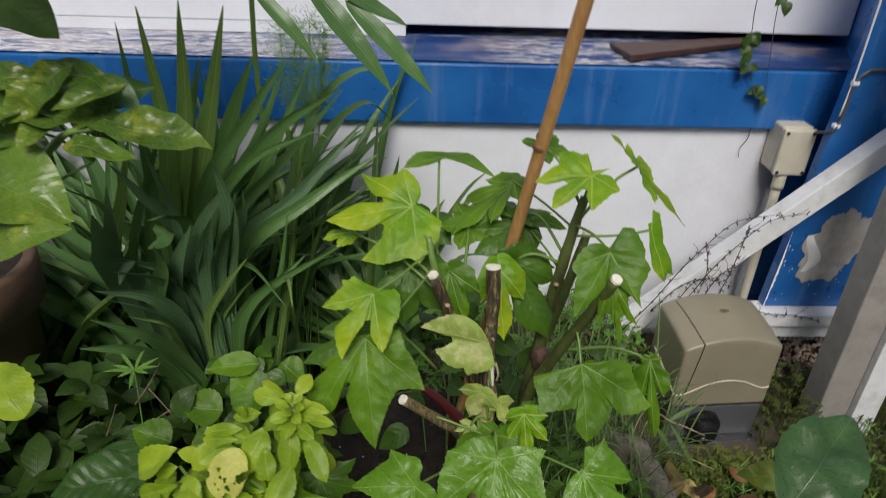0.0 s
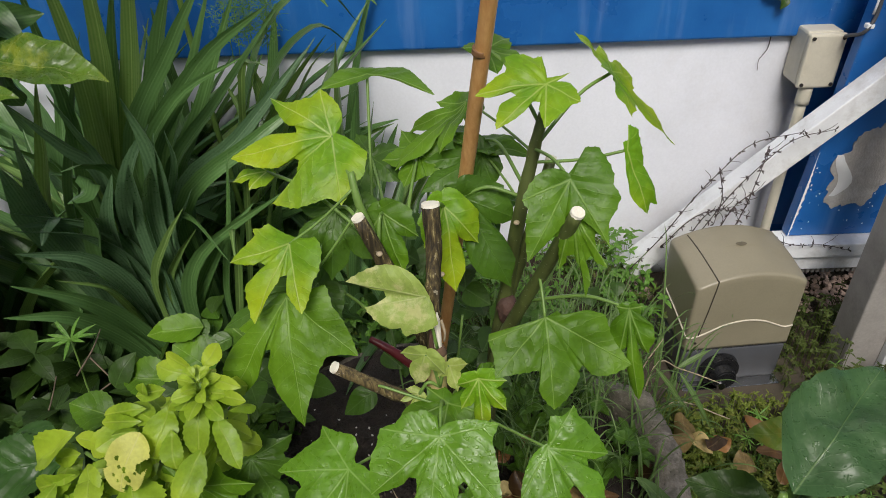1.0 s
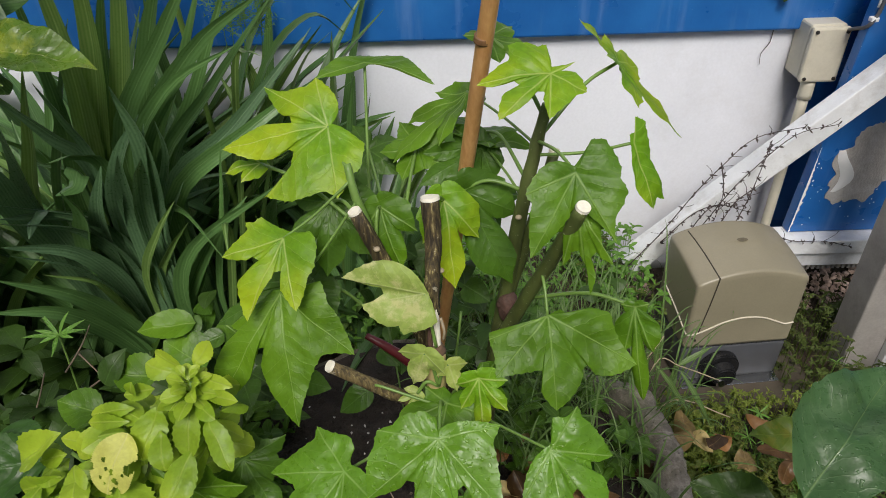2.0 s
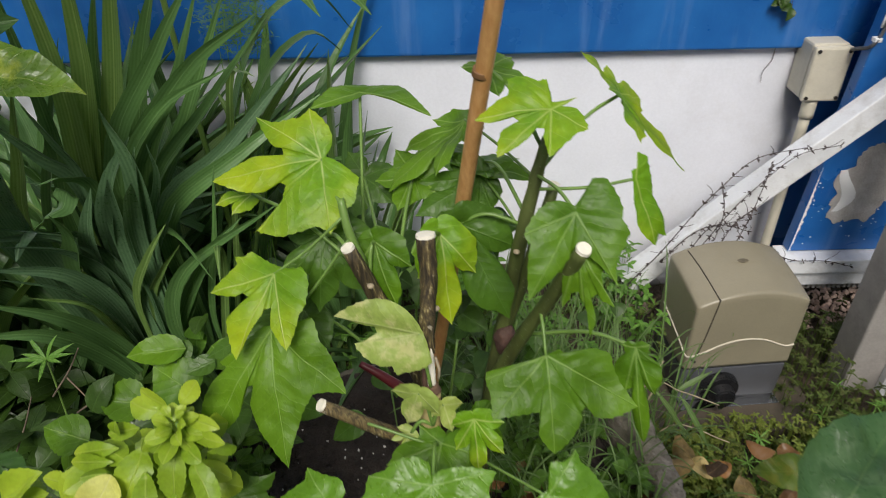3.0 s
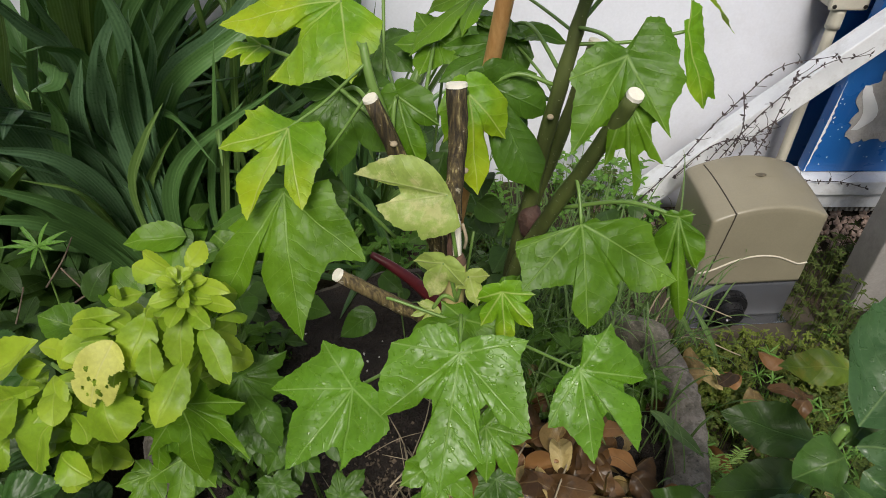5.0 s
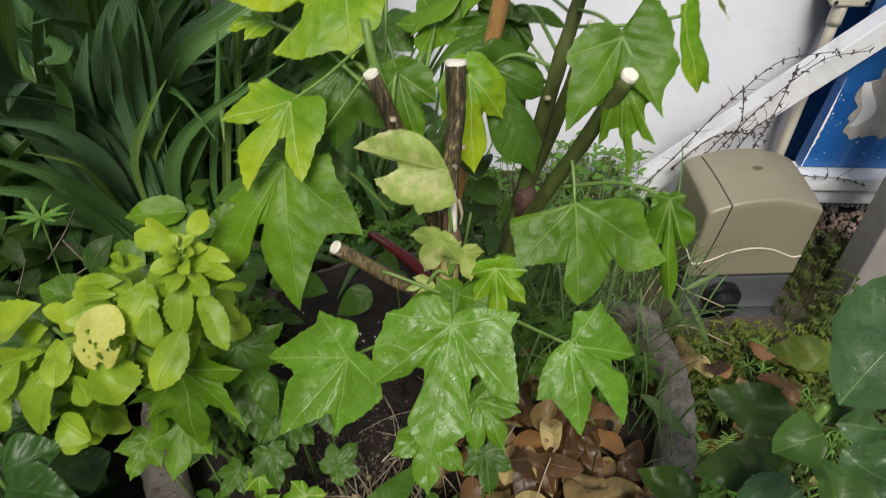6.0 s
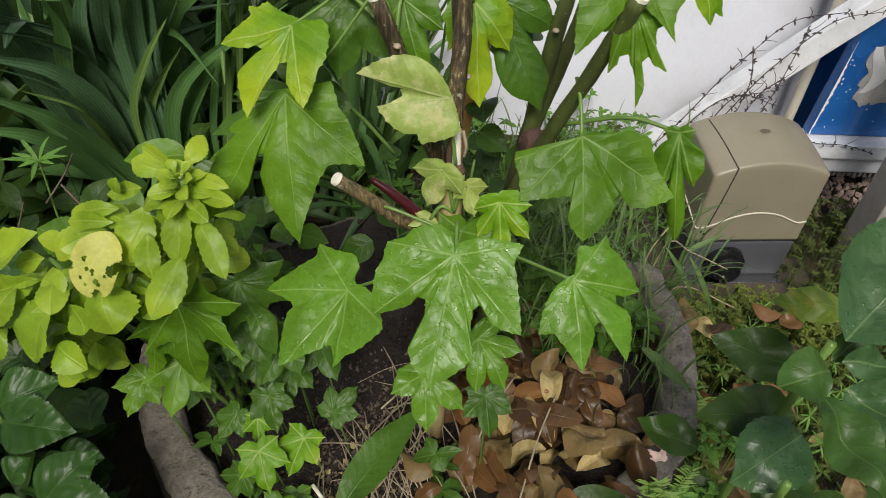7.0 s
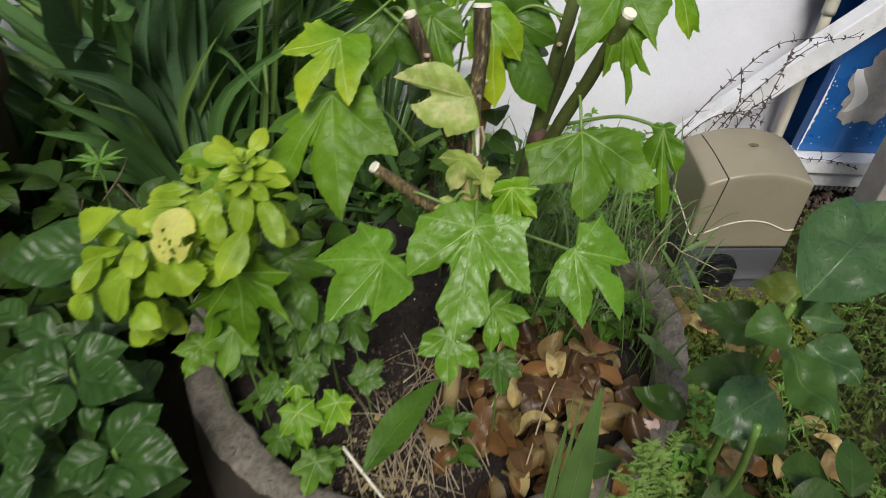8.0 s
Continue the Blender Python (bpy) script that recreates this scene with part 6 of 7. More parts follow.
blade(hanging, (-0.161, 1.15, 1.047), (-0.024, 1.101, 0.886), (0.3, -0.81, 0.51), 0.038, STRAP, teeth=0.0, arch=0.10, base_power=0.6)
blade(hanging, (-0.099, 1.154, 1.015), (0.038, 1.121, 0.881), (0.3, -0.81, 0.51), 0.032, STRAP, teeth=0.0, arch=0.10, base_power=0.6)
blade(hanging, (-0.116, 1.159, 1.034), (-0.003, 1.165, 0.975), (0.3, -0.81, 0.51), 0.026, STRAP, teeth=0.0, arch=0.10, base_power=0.6)

# ---------------------------------------------------------------- strap-leaved clumps
def strap_plant(roots, count, seed, label, leans, length, width, lines=(), far=-0.03, near=0.86):
    g = thing("strap_leaf_clump", label, "plant", "strap-leaved clumps")
    r = random.Random(seed)
    for base, tip, rise, w, m in lines:
        part("leaf", strap_bm(arch_line(base, tip, rise), w), m, g)
    cx, cy, rx, ry = roots
    for _ in range(count):
        b = Vector((cx + r.gauss(0, rx), min(1.62, cy + r.gauss(0, ry)), 0.0))
        a, lean = r.uniform(0, math.tau), radians(r.uniform(*leans))
        l = r.uniform(*length)
        out = Vector((math.cos(a), math.sin(a), 0))
        line = [b]
        for step in range(5):
            lean = min(lean + radians(r.uniform(3, 17)), 1.9)
            line.append(line[-1] + (out * math.sin(lean) + Vector((0, 0, math.cos(lean)))) * (l / 5))
        for p in line:
            p.y = min(p.y, 1.715)
        if min(p.y for p in line) < near or min(math.hypot(p.x - 0.10, p.y - 0.80) for p in line) < 0.26 or max(p.x for p in line) > far:
            continue
        part("leaf", strap_bm(line, r.uniform(*width), r.uniform(0.4, 0.9)), STRAP if r.random() < 0.82 else STRAP_LIGHT, g)
    return g


def strap_fan(label, root, blades):
    """A clump whose long leaves rise from one root through a bend to their tips."""
    g = thing("strap_leaf_clump", label, "plant", "strap-leaved clumps")
    r = random.Random(label)
    for low, bend, tip, w, m in blades:
        b = Vector(root) + Vector((r.gauss(0, 0.02), r.gauss(0, 0.015), 0))
        line = [b, b.lerp(Vector(low), 0.6) + Vector((0, 0.01, 0)), Vector(low), Vector(bend), Vector(tip)]
        part("leaf", strap_bm(line, w * 1.05, r.uniform(0.4, 0.8), (r.uniform(-0.5, 0.5), -0.75, 0.65)), m, g)


strap_plant((-0.40, 1.28, 0.05, 0.04), 90, 4, "large clump of dark green arching strap leaves by the wall", (2, 60), (0.62, 1.02), (0.030, 0.052), (
    ((-0.36, 1.27, 0.02), (-0.021, 1.432, 0.763), 0.36, 0.036, STRAP), ((-0.34, 1.25, 0.02), (-0.035, 1.40, 0.735), 0.30, 0.034, STRAP),
    ((-0.30, 1.28, 0.02), (-0.04, 1.22, 0.80), 0.16, 0.022, STRAP_LIGHT)), 0.05, near=1.16)
strap_plant((-0.74, 1.30, 0.10, 0.07), 80, 9, "clump of dark green strap leaves against the white wall", (4, 62), (0.55, 0.90), (0.040, 0.060), near=1.08)
strap_plant((-0.50, 1.30, 0.13, 0.05), 60, 23, "tall upright clump of green strap leaves by the wall", (0, 14), (0.62, 0.86), (0.030, 0.046), near=1.20)
strap_plant((-0.54, 1.50, 0.25, 0.05), 170, 29, "row of dark strap leaves close against the white wall", (0, 24), (0.55, 0.90), (0.032, 0.052), (), 0.03, near=1.2)
strap_plant((-0.50, 1.10, 0.09, 0.05), 45, 13, "lower clump of drooping dark strap leaves", (30, 78), (0.26, 0.44), (0.032, 0.048), near=1.0)
strap_fan("low clump of wide bluish strap leaves arching outwards", (-0.4, 1.14, 0.08), (
    ((-0.421, 1.100, 0.382), (-0.419, 1.040, 0.484), (-0.461, 0.990, 0.536), 0.023, STRAP_LIGHT),
    ((-0.424, 1.120, 0.403), (-0.442, 1.060, 0.524), (-0.509, 1.000, 0.579), 0.031, STRAP_BLUE),
    ((-0.416, 1.100, 0.397), (-0.438, 1.040, 0.511), (-0.491, 0.980, 0.579), 0.029, STRAP_BLUE),
    ((-0.408, 1.130, 0.442), (-0.427, 1.070, 0.559), (-0.500, 1.000, 0.619), 0.033, STRAP_BLUE),
    ((-0.400, 1.140, 0.457), (-0.419, 1.100, 0.559), (-0.512, 1.040, 0.624), 0.033, STRAP_BLUE),
    ((-0.427, 1.080, 0.367), (-0.450, 1.020, 0.473), (-0.507, 0.960, 0.551), 0.029, STRAP),
    ((-0.443, 1.060, 0.362), (-0.471, 1.000, 0.457), (-0.531, 0.950, 0.500), 0.029, STRAP),
    ((-0.425, 1.120, 0.496), (-0.393, 1.070, 0.595), (-0.350, 1.040, 0.682), 0.032, STRAP_BLUE),
    ((-0.445, 1.100, 0.491), (-0.411, 1.060, 0.593), (-0.407, 1.020, 0.654), 0.034, STRAP),
))
strap_plant((-0.66, 1.04, 0.07, 0.05), 60, 37, "low clump of dark strap leaves hiding a pot", (20, 75), (0.34, 0.56), (0.024, 0.036), near=0.84)
strap_fan("clump of broad bluish strap leaves standing folded together", (-0.36, 1.12, 0.05), (
    ((-0.321, 1.100, 0.542), (-0.281, 1.040, 0.710), (-0.294, 1.020, 0.804), 0.040, STRAP_BLUE),
    ((-0.355, 1.100, 0.537), (-0.329, 1.050, 0.645), (-0.301, 1.000, 0.718), 0.033, STRAP_BLUE),
    ((-0.338, 1.090, 0.550), (-0.299, 1.030, 0.666), (-0.264, 0.980, 0.722), 0.027, STRAP_BLUE),
    ((-0.330, 1.110, 0.545), (-0.297, 1.060, 0.664), (-0.265, 1.020, 0.752), 0.029, STRAP_BLUE),
    ((-0.386, 1.120, 0.528), (-0.334, 1.060, 0.669), (-0.282, 1.050, 0.752), 0.037, STRAP_BLUE),
    ((-0.335, 1.110, 0.513), (-0.274, 1.080, 0.669), (-0.263, 1.050, 0.742), 0.020, STRAP_BLUE),
    ((-0.370, 1.100, 0.444), (-0.319, 1.070, 0.544), (-0.269, 1.050, 0.616), 0.016, STRAP_LIGHT),
    ((-0.355, 1.110, 0.429), (-0.309, 1.080, 0.515), (-0.262, 1.060, 0.573), 0.013, STRAP_LIGHT),
    ((-0.320, 1.120, 0.537), (-0.272, 1.080, 0.581), (-0.200, 1.000, 0.548), 0.014, STRAP),
))
strap_fan("tall clump of upright pale-keeled strap leaves", (-0.42, 1.22, 0.02), (
    ((-0.451, 1.200, 0.526), (-0.414, 1.170, 0.792), (-0.419, 1.160, 0.997), 0.034, STRAP_LIGHT),
    ((-0.453, 1.210, 0.519), (-0.383, 1.190, 0.799), (-0.360, 1.180, 1.004), 0.038, STRAP_LIGHT),
    ((-0.420, 1.220, 0.533), (-0.344, 1.210, 0.815), (-0.297, 1.200, 0.993), 0.037, STRAP_LIGHT),
    ((-0.376, 1.230, 0.558), (-0.321, 1.220, 0.770), (-0.260, 1.210, 0.915), 0.042, STRAP),
    ((-0.490, 1.200, 0.504), (-0.454, 1.170, 0.710), (-0.455, 1.160, 0.972), 0.027, STRAP),
    ((-0.519, 1.190, 0.512), (-0.462, 1.180, 0.687), (-0.395, 1.170, 0.845), 0.027, STRAP),
    ((-0.538, 1.160, 0.534), (-0.497, 1.140, 0.674), (-0.459, 1.130, 0.794), 0.027, STRAP_LIGHT),
    ((-0.439, 1.250, 0.491), (-0.399, 1.240, 0.746), (-0.358, 1.240, 0.902), 0.032, STRAP),
))
strap_fan("clump of wide bluish strap leaves leaning outwards", (-0.46, 1.2, 0.02), (
    ((-0.402, 1.130, 0.636), (-0.398, 1.080, 0.734), (-0.399, 1.040, 0.803), 0.021, STRAP_BLUE),
    ((-0.417, 1.140, 0.626), (-0.440, 1.100, 0.704), (-0.466, 1.060, 0.777), 0.025, STRAP_BLUE),
    ((-0.508, 1.120, 0.570), (-0.494, 1.090, 0.654), (-0.479, 1.060, 0.738), 0.045, STRAP_BLUE),
    ((-0.524, 1.100, 0.572), (-0.515, 1.070, 0.635), (-0.503, 1.040, 0.698), 0.045, STRAP_BLUE),
    ((-0.378, 1.100, 0.639), (-0.388, 1.050, 0.694), (-0.411, 1.020, 0.699), 0.018, STRAP),
    ((-0.483, 1.080, 0.570), (-0.471, 1.040, 0.604), (-0.472, 1.010, 0.585), 0.028, STRAP_BLUE),
    ((-0.445, 1.120, 0.540), (-0.462, 1.080, 0.585), (-0.521, 1.040, 0.601), 0.031, STRAP_BLUE),
    ((-0.415, 1.100, 0.632), (-0.411, 1.060, 0.640), (-0.422, 1.030, 0.643), 0.033, STRAP),
))
strap_fan("clump of long dark strap leaves leaning along the wall", (-0.33, 1.2, 0.02), (
    ((-0.327, 1.160, 0.592), (-0.218, 1.180, 0.735), (-0.112, 1.200, 0.863), 0.025, STRAP),
    ((-0.342, 1.140, 0.634), (-0.227, 1.140, 0.801), (-0.110, 1.130, 0.885), 0.030, STRAP),
    ((-0.367, 1.150, 0.656), (-0.267, 1.160, 0.824), (-0.201, 1.170, 0.918), 0.027, STRAP),
    ((-0.330, 1.180, 0.569), (-0.261, 1.200, 0.709), (-0.173, 1.220, 0.891), 0.030, STRAP),
    ((-0.304, 1.150, 0.578), (-0.208, 1.180, 0.664), (-0.086, 1.240, 0.787), 0.033, STRAP_BLUE),
    ((-0.302, 1.130, 0.571), (-0.178, 1.160, 0.670), (-0.057, 1.220, 0.736), 0.028, STRAP),
    ((-0.341, 1.120, 0.627), (-0.265, 1.120, 0.756), (-0.152, 1.100, 0.823), 0.020, STRAP),
    ((-0.198, 1.240, 0.743), (-0.163, 1.200, 0.782), (-0.135, 1.160, 0.788), 0.011, STRAP_LIGHT),
    ((-0.345, 1.200, 0.587), (-0.259, 1.220, 0.777), (-0.215, 1.240, 0.893), 0.027, STRAP),
))
strap_fan("small clump of narrow arching strap leaves", (-0.27, 1.16, 0.0), (
    ((-0.321, 1.100, 0.382), (-0.272, 1.080, 0.514), (-0.110, 1.060, 0.638), 0.026, STRAP),
    ((-0.334, 1.120, 0.351), (-0.247, 1.100, 0.519), (-0.185, 1.120, 0.580), 0.022, STRAP),
    ((-0.270, 1.140, 0.381), (-0.229, 1.120, 0.546), (-0.208, 1.120, 0.671), 0.018, STRAP),
    ((-0.229, 1.120, 0.492), (-0.204, 1.050, 0.577), (-0.189, 0.990, 0.556), 0.013, STRAP_LIGHT),
    ((-0.325, 1.130, 0.341), (-0.290, 1.120, 0.424), (-0.266, 1.120, 0.504), 0.019, STRAP),
    ((-0.327, 1.120, 0.401), (-0.318, 1.100, 0.521), (-0.269, 1.100, 0.620), 0.020, STRAP_BLUE),
))
strap_plant((-0.05, 1.44, 0.05, 0.04), 60, 17, "tuft of broad green strap leaves behind the shrub", (4, 45), (0.40, 0.62), (0.022, 0.034), (
    ((-0.07, 1.42, 0.0), (0.167, 1.40, 0.627), 0.10, 0.040, STRAP_LIGHT), ((-0.06, 1.41, 0.0), (0.199, 1.40, 0.585), 0.12, 0.040, STRAP_LIGHT),
    ((-0.06, 1.42, 0.0), (0.14, 1.38, 0.573), 0.08, 0.036, STRAP_LIGHT), ((-0.07, 1.42, 0.0), (0.073, 1.40, 0.54), 0.08, 0.034, STRAP_LIGHT),
    ((-0.08, 1.42, 0.0), (0.011, 1.40, 0.57), 0.06, 0.034, STRAP), ((-0.08, 1.43, 0.0), (-0.008, 1.42, 0.62), 0.05, 0.03, STRAP),
    ((-0.10, 1.42, 0.0), (-0.065, 1.40, 0.745), 0.04, 0.032, STRAP_LIGHT), ((-0.10, 1.40, 0.0), (-0.02, 1.30, 0.70), 0.06, 0.03, STRAP)), 0.22)

# ---------------------------------------------------------------- lobed seedlings in the bed
seedlings = thing("lobed_seedlings", "self-sown seedlings with lobed bright and mid-green leaves", "seedling")


def seedling(at, size, tone, axis=(0, -0.85, -0.5), normal=(0, -0.5, 0.86), root=None):
    k = size
    lobes = [(-112, 0.60 * k, 0.8), (-52, 0.85 * k, 0.68), (0, 1.1 * k, 0.68), (52, 0.85 * k, 0.8), (112, 0.60 * k, 0.8)]
    palmate(at, axis, normal, lobes, tone, root or (at[0] + 0.01, at[1] + 0.03, 0.17), seedlings, thick=0.0012)


def seedling_row(row):
    for at, k, tone, axis in row:
        seedling(at, k, tone, axis)


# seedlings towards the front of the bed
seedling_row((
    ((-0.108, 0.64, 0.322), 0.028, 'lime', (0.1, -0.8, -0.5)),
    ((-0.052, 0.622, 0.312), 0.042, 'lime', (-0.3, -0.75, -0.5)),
    ((-0.022, 0.655, 0.315), 0.038, 'shaded', (0.5, 0.5, 0.3)),
    ((-0.075, 0.7, 0.345), 0.046, 'shaded', (-0.1, -0.8, -0.5)),
    ((-0.14, 0.66, 0.3), 0.034, 'shaded', (-0.5, -0.6, -0.5)),
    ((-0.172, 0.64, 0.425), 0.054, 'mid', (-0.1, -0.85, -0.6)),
    ((-0.112, 0.672, 0.455), 0.052, 'shaded', (0.6, -0.6, -0.5)),
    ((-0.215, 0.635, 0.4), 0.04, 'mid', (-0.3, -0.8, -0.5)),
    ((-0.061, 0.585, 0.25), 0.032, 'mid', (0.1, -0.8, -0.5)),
    ((-0.126, 0.603, 0.26), 0.036, 'shaded', (-0.5, -0.6, -0.5)),
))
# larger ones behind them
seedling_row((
    ((-0.2, 0.72, 0.3), 0.045, 'shaded', (-0.2, -0.8, -0.5)),
    ((0.15, 0.615, 0.415), 0.04, 'shaded', (0.1, -0.8, -0.6)),
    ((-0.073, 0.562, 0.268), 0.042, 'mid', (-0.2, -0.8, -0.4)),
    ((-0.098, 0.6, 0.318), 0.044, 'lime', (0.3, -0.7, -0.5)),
    ((-0.125, 0.695, 0.435), 0.056, 'shaded', (0.2, -0.8, -0.5)),
    ((-0.075, 0.69, 0.405), 0.052, 'shaded', (-0.4, -0.7, -0.5)),
    ((-0.045, 0.72, 0.365), 0.048, 'shaded', (0.5, -0.7, -0.5)),
    ((-0.095, 0.655, 0.345), 0.04, 'shaded', (0.3, -0.7, -0.6)),
    ((-0.13, 0.75, 0.32), 0.05, 'shaded', (0.1, -0.8, -0.5)),
    ((-0.23, 0.8, 0.33), 0.05, 'shaded', (-0.2, -0.8, -0.5)),
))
def hanging_leaf(at, axis, normal, k, tone):
    """A ragged lobed leaf hanging over the rim, longest towards its tip."""
    lobes = [(-128, 34 * k, 0, -112, 30 * k, 0.0, 0.0), (-84, 52 * k, 1, -58, 30 * k, 0.1, -0.1), (-36, 66 * k, 1, -18, 40 * k, -0.1, 0.2), (0, 84 * k, 1, 22, 38 * k, 0.2, -0.2), (44, 68 * k, 1, 66, 34 * k, 0.0, 0.1), (92, 50 * k, 1, 118, 28 * k, -0.2, 0.1), (140, 32 * k, 0, 180, 6, 0.1, 0.1)]
    lobed(at, axis, normal, lobes, tone, (-0.13, 0.73, 0.40), fold=0.22, wave=0.012)


hanging_leaf((-0.150, 0.628, 0.530), (0.05, -0.20, -0.95), (-0.10, -0.86, 0.42), 1.25, "mid")
hanging_leaf((-0.178, 0.640, 0.490), (-0.30, -0.20, -0.90), (-0.25, -0.85, 0.42), 0.95, "mid")
hanging_leaf((-0.108, 0.675, 0.512), (0.40, -0.35, -0.80), (0.10, -0.80, 0.55), 1.05, "shaded")
blade(seedlings, (-0.012, 0.552, 0.262), (0.086, 0.680, 0.300), (-0.35, -0.45, 0.8), 0.046, MID_SHADED, teeth=0.02, tip_power=1.2, base_power=0.9)

# ---------------------------------------------------------------- scattered small growth
def add_small(bm, uv, at, axis, normal, length, width, bend=0.2):
    """A little leaf of ten faces, added to a joined mesh."""
    m = frame_of(axis, normal, at)
    rows = []
    for t, w in ((0.0, 0.12), (0.22, 0.75), (0.48, 1.0), (0.75, 0.68), (1.0, 0.04)):
        z = bend * length * t * (1 - t) * 1.6
        h = width / 2 * w
        rows.append([(t * length, -h, z + h * 0.3), (t * length, 0, z), (t * length, h, z + h * 0.3)])
    vs = [[bm.verts.new(m @ Vector(p)) for p in row] for row in rows]
    for i in range(4):
        for k in range(2):
            f = bm.faces.new((vs[i][k], vs[i + 1][k], vs[i + 1][k + 1], vs[i][k + 1]))
            for loop, (a, b) in zip(f.loops, ((i, k), (i + 1, k), (i + 1, k + 1), (i, k + 1))):
                loop[uv].uv = (rows[a][1][0], abs(rows[a][b][1]))


def carpet(name, count, place, length, width, material, seed, label, category, lift=(0.0, 0.06), tilt=0.5, cluster=5):
    """Many small leaves in little whorls."""
    bm = bmesh.new()
    uv = bm.loops.layers.uv.new("UVMap")
    r = random.Random(seed)
    made = 0
    while made < count:
        p = place(r)
        if p is None:
            continue
        at = Vector(p) + Vector((0, 0, r.uniform(*lift)))
        a0 = r.uniform(0, math.tau)
        for k in range(cluster):
            a = a0 + math.tau * k / cluster + r.uniform(-0.4, 0.4)
            axis = (math.cos(a), math.sin(a), r.uniform(-tilt, tilt))
            add_small(bm, uv, at, axis, (r.uniform(-0.4, 0.4), r.uniform(-0.5, 0.2), 1), r.uniform(*length), r.uniform(*width))
            made += 1
        if at.z - p[2] > 0.015:
            add_tube(bm, [Vector(p) - Vector((0, 0, 0.01)), at], 0.0009, sides=3, steps=1, cap=False)
    return tagged(link_mesh(name, bm, material), label, category, kind="stuff")


def outside_ring(x, y, pad=0.0):
    return math.hypot(x - 0.08, y - 0.87) > 0.408 + pad


def right_bank(r):
    x, y = r.uniform(0.40, 1.15), r.uniform(0.55, 1.25)
    if not outside_ring(x, y) or (y > 1.17 and 0.54 < x < 0.92):
        return None
    return (x, y, -0.10 * max(0.0, min(1.0, (y - 0.85) / 0.2)))


def right_far(r):
    x, y = r.uniform(0.89, 1.7), r.uniform(1.0, 1.56)
    return (x, y, -0.08) if not (1.05 < x < 1.23 and 1.30 < y < 1.44) and not (1.0 < x and y > 1.56 - 0.03 * math.sin(x * 30)) else None


def left_bank(r):
    x, y = r.uniform(-0.95, -0.22), r.uniform(0.35, 1.15)
    return (x, y, 0.0) if outside_ring(x, y, 0.10) else None


def bed_edge(r):
    a, d = r.uniform(0, math.tau), 0.35 * math.sqrt(r.random())
    x, y = 0.08 + d * math.cos(a), 0.87 + d * math.sin(a)
    if 0.12 < x < 0.42 and y < 0.86 or (-0.1 < x < 0.10 and y < 0.80) or (-0.15 < x < 0.12 and 0.72 < y < 1.24):
        return None
    return (x, y, 0.17)


carpet("low_weeds", 7000, right_bank, (0.008, 0.019), (0.004, 0.009), MOSS, 31, "mossy olive weeds carpeting the damp ground", "weeds", (0.0, 0.13))
carpet("low_weeds", 1800, right_bank, (0.014, 0.030), (0.002, 0.005), WEED, 32, "fine feathery green weeds on damp ground", "weeds", (0.02, 0.17), 0.9, 7)
carpet("low_weeds", 6500, right_far, (0.008, 0.019), (0.003, 0.007), DARKMOSS, 33, "dark green mossy weeds beside the gate rail", "weeds", (0.0, 0.11))
def motor_front(r):
    x, y = r.uniform(0.54, 0.90), r.uniform(0.86, 1.19)
    return (x, y, -0.04) if outside_ring(x, y, 0.02) and r.random() < 0.4 + 0.6 * math.sin(x * 23) * math.sin(y * 19) else None


carpet("low_weeds", 4200, motor_front, (0.006, 0.014), (0.003, 0.007), FRESHMOSS, 38, "yellow-green feathery moss in front of the motor pad", "weeds", (0.02, 0.075))
carpet("ground_cover", 800, left_bank, (0.05, 0.10), (0.028, 0.055), DARK, 34, "dark leafy ground cover under taller plants", "ground cover", (0.02, 0.30), 0.5, 4)
carpet("ground_cover", 160, left_bank, (0.05, 0.08), (0.03, 0.05), DARK, 35, "dull green leafy ground cover among darker leaves", "ground cover", (0.12, 0.36), 0.5, 4)
carpet("ground_cover", 620, bed_edge, (0.02, 0.045), (0.012, 0.026), MID_SHADED, 36, "small green weeds growing in the planter", "weeds", (0.0, 0.12), 0.5, 4)


def grass_tuft(centre, spread, count, height, seed, label):
    bm = bmesh.new()
    uv = bm.loops.layers.uv.new("UVMap")
    r = random.Random(seed)
    for _ in range(count):
        b = Vector(centre) + Vector((r.gauss(0, spread[0]), r.gauss(0, spread[1]), 0))
        a, h = r.uniform(0, math.tau), r.uniform(*height)
        t = b + Vector((math.cos(a) * h * 0.5, math.sin(a) * h * 0.5, h * r.uniform(0.5, 1.0)))
        add_strap(bm, arch_line(b, t, h * 0.25), r.uniform(0.002, 0.0042), 0.3, uv=uv)
    return tagged(link_mesh("grass_tuft", bm, GRASS), label, "grass", "grass tufts", "stuff")


grass_tuft((0.33, 1.02, 0.17), (0.06, 0.05), 90, (0.08, 0.26), 41, "pale thin grass growing inside the planter rim")
grass_tuft((0.30, 0.88, 0.18), (0.05, 0.05), 50, (0.08, 0.22), 42, "pale thin grass around the shrub's stems")
grass_tuft((0.53, 1.12, 0.0), (0.05, 0.06), 45, (0.10, 0.30), 43, "pale grass leaning in front of the motor")
grass_tuft((0.41, 0.80, 0.19), (0.012, 0.06), 26, (0.06, 0.16), 44, "a few grass blades along the planter rim")

grass_tuft((0.22, 0.98, 0.18), (0.07, 0.06), 130, (0.10, 0.34), 45, "thin grey-green grass behind the shrub's stems")
grass_tuft((0.30, 1.18, -0.02), (0.10, 0.04), 90, (0.15, 0.42), 46, "thin grass growing behind the planter")
grass_tuft((0.46, 1.16, -0.02), (0.07, 0.05), 60, (0.12, 0.30), 47, "thin grass beside the gate motor")


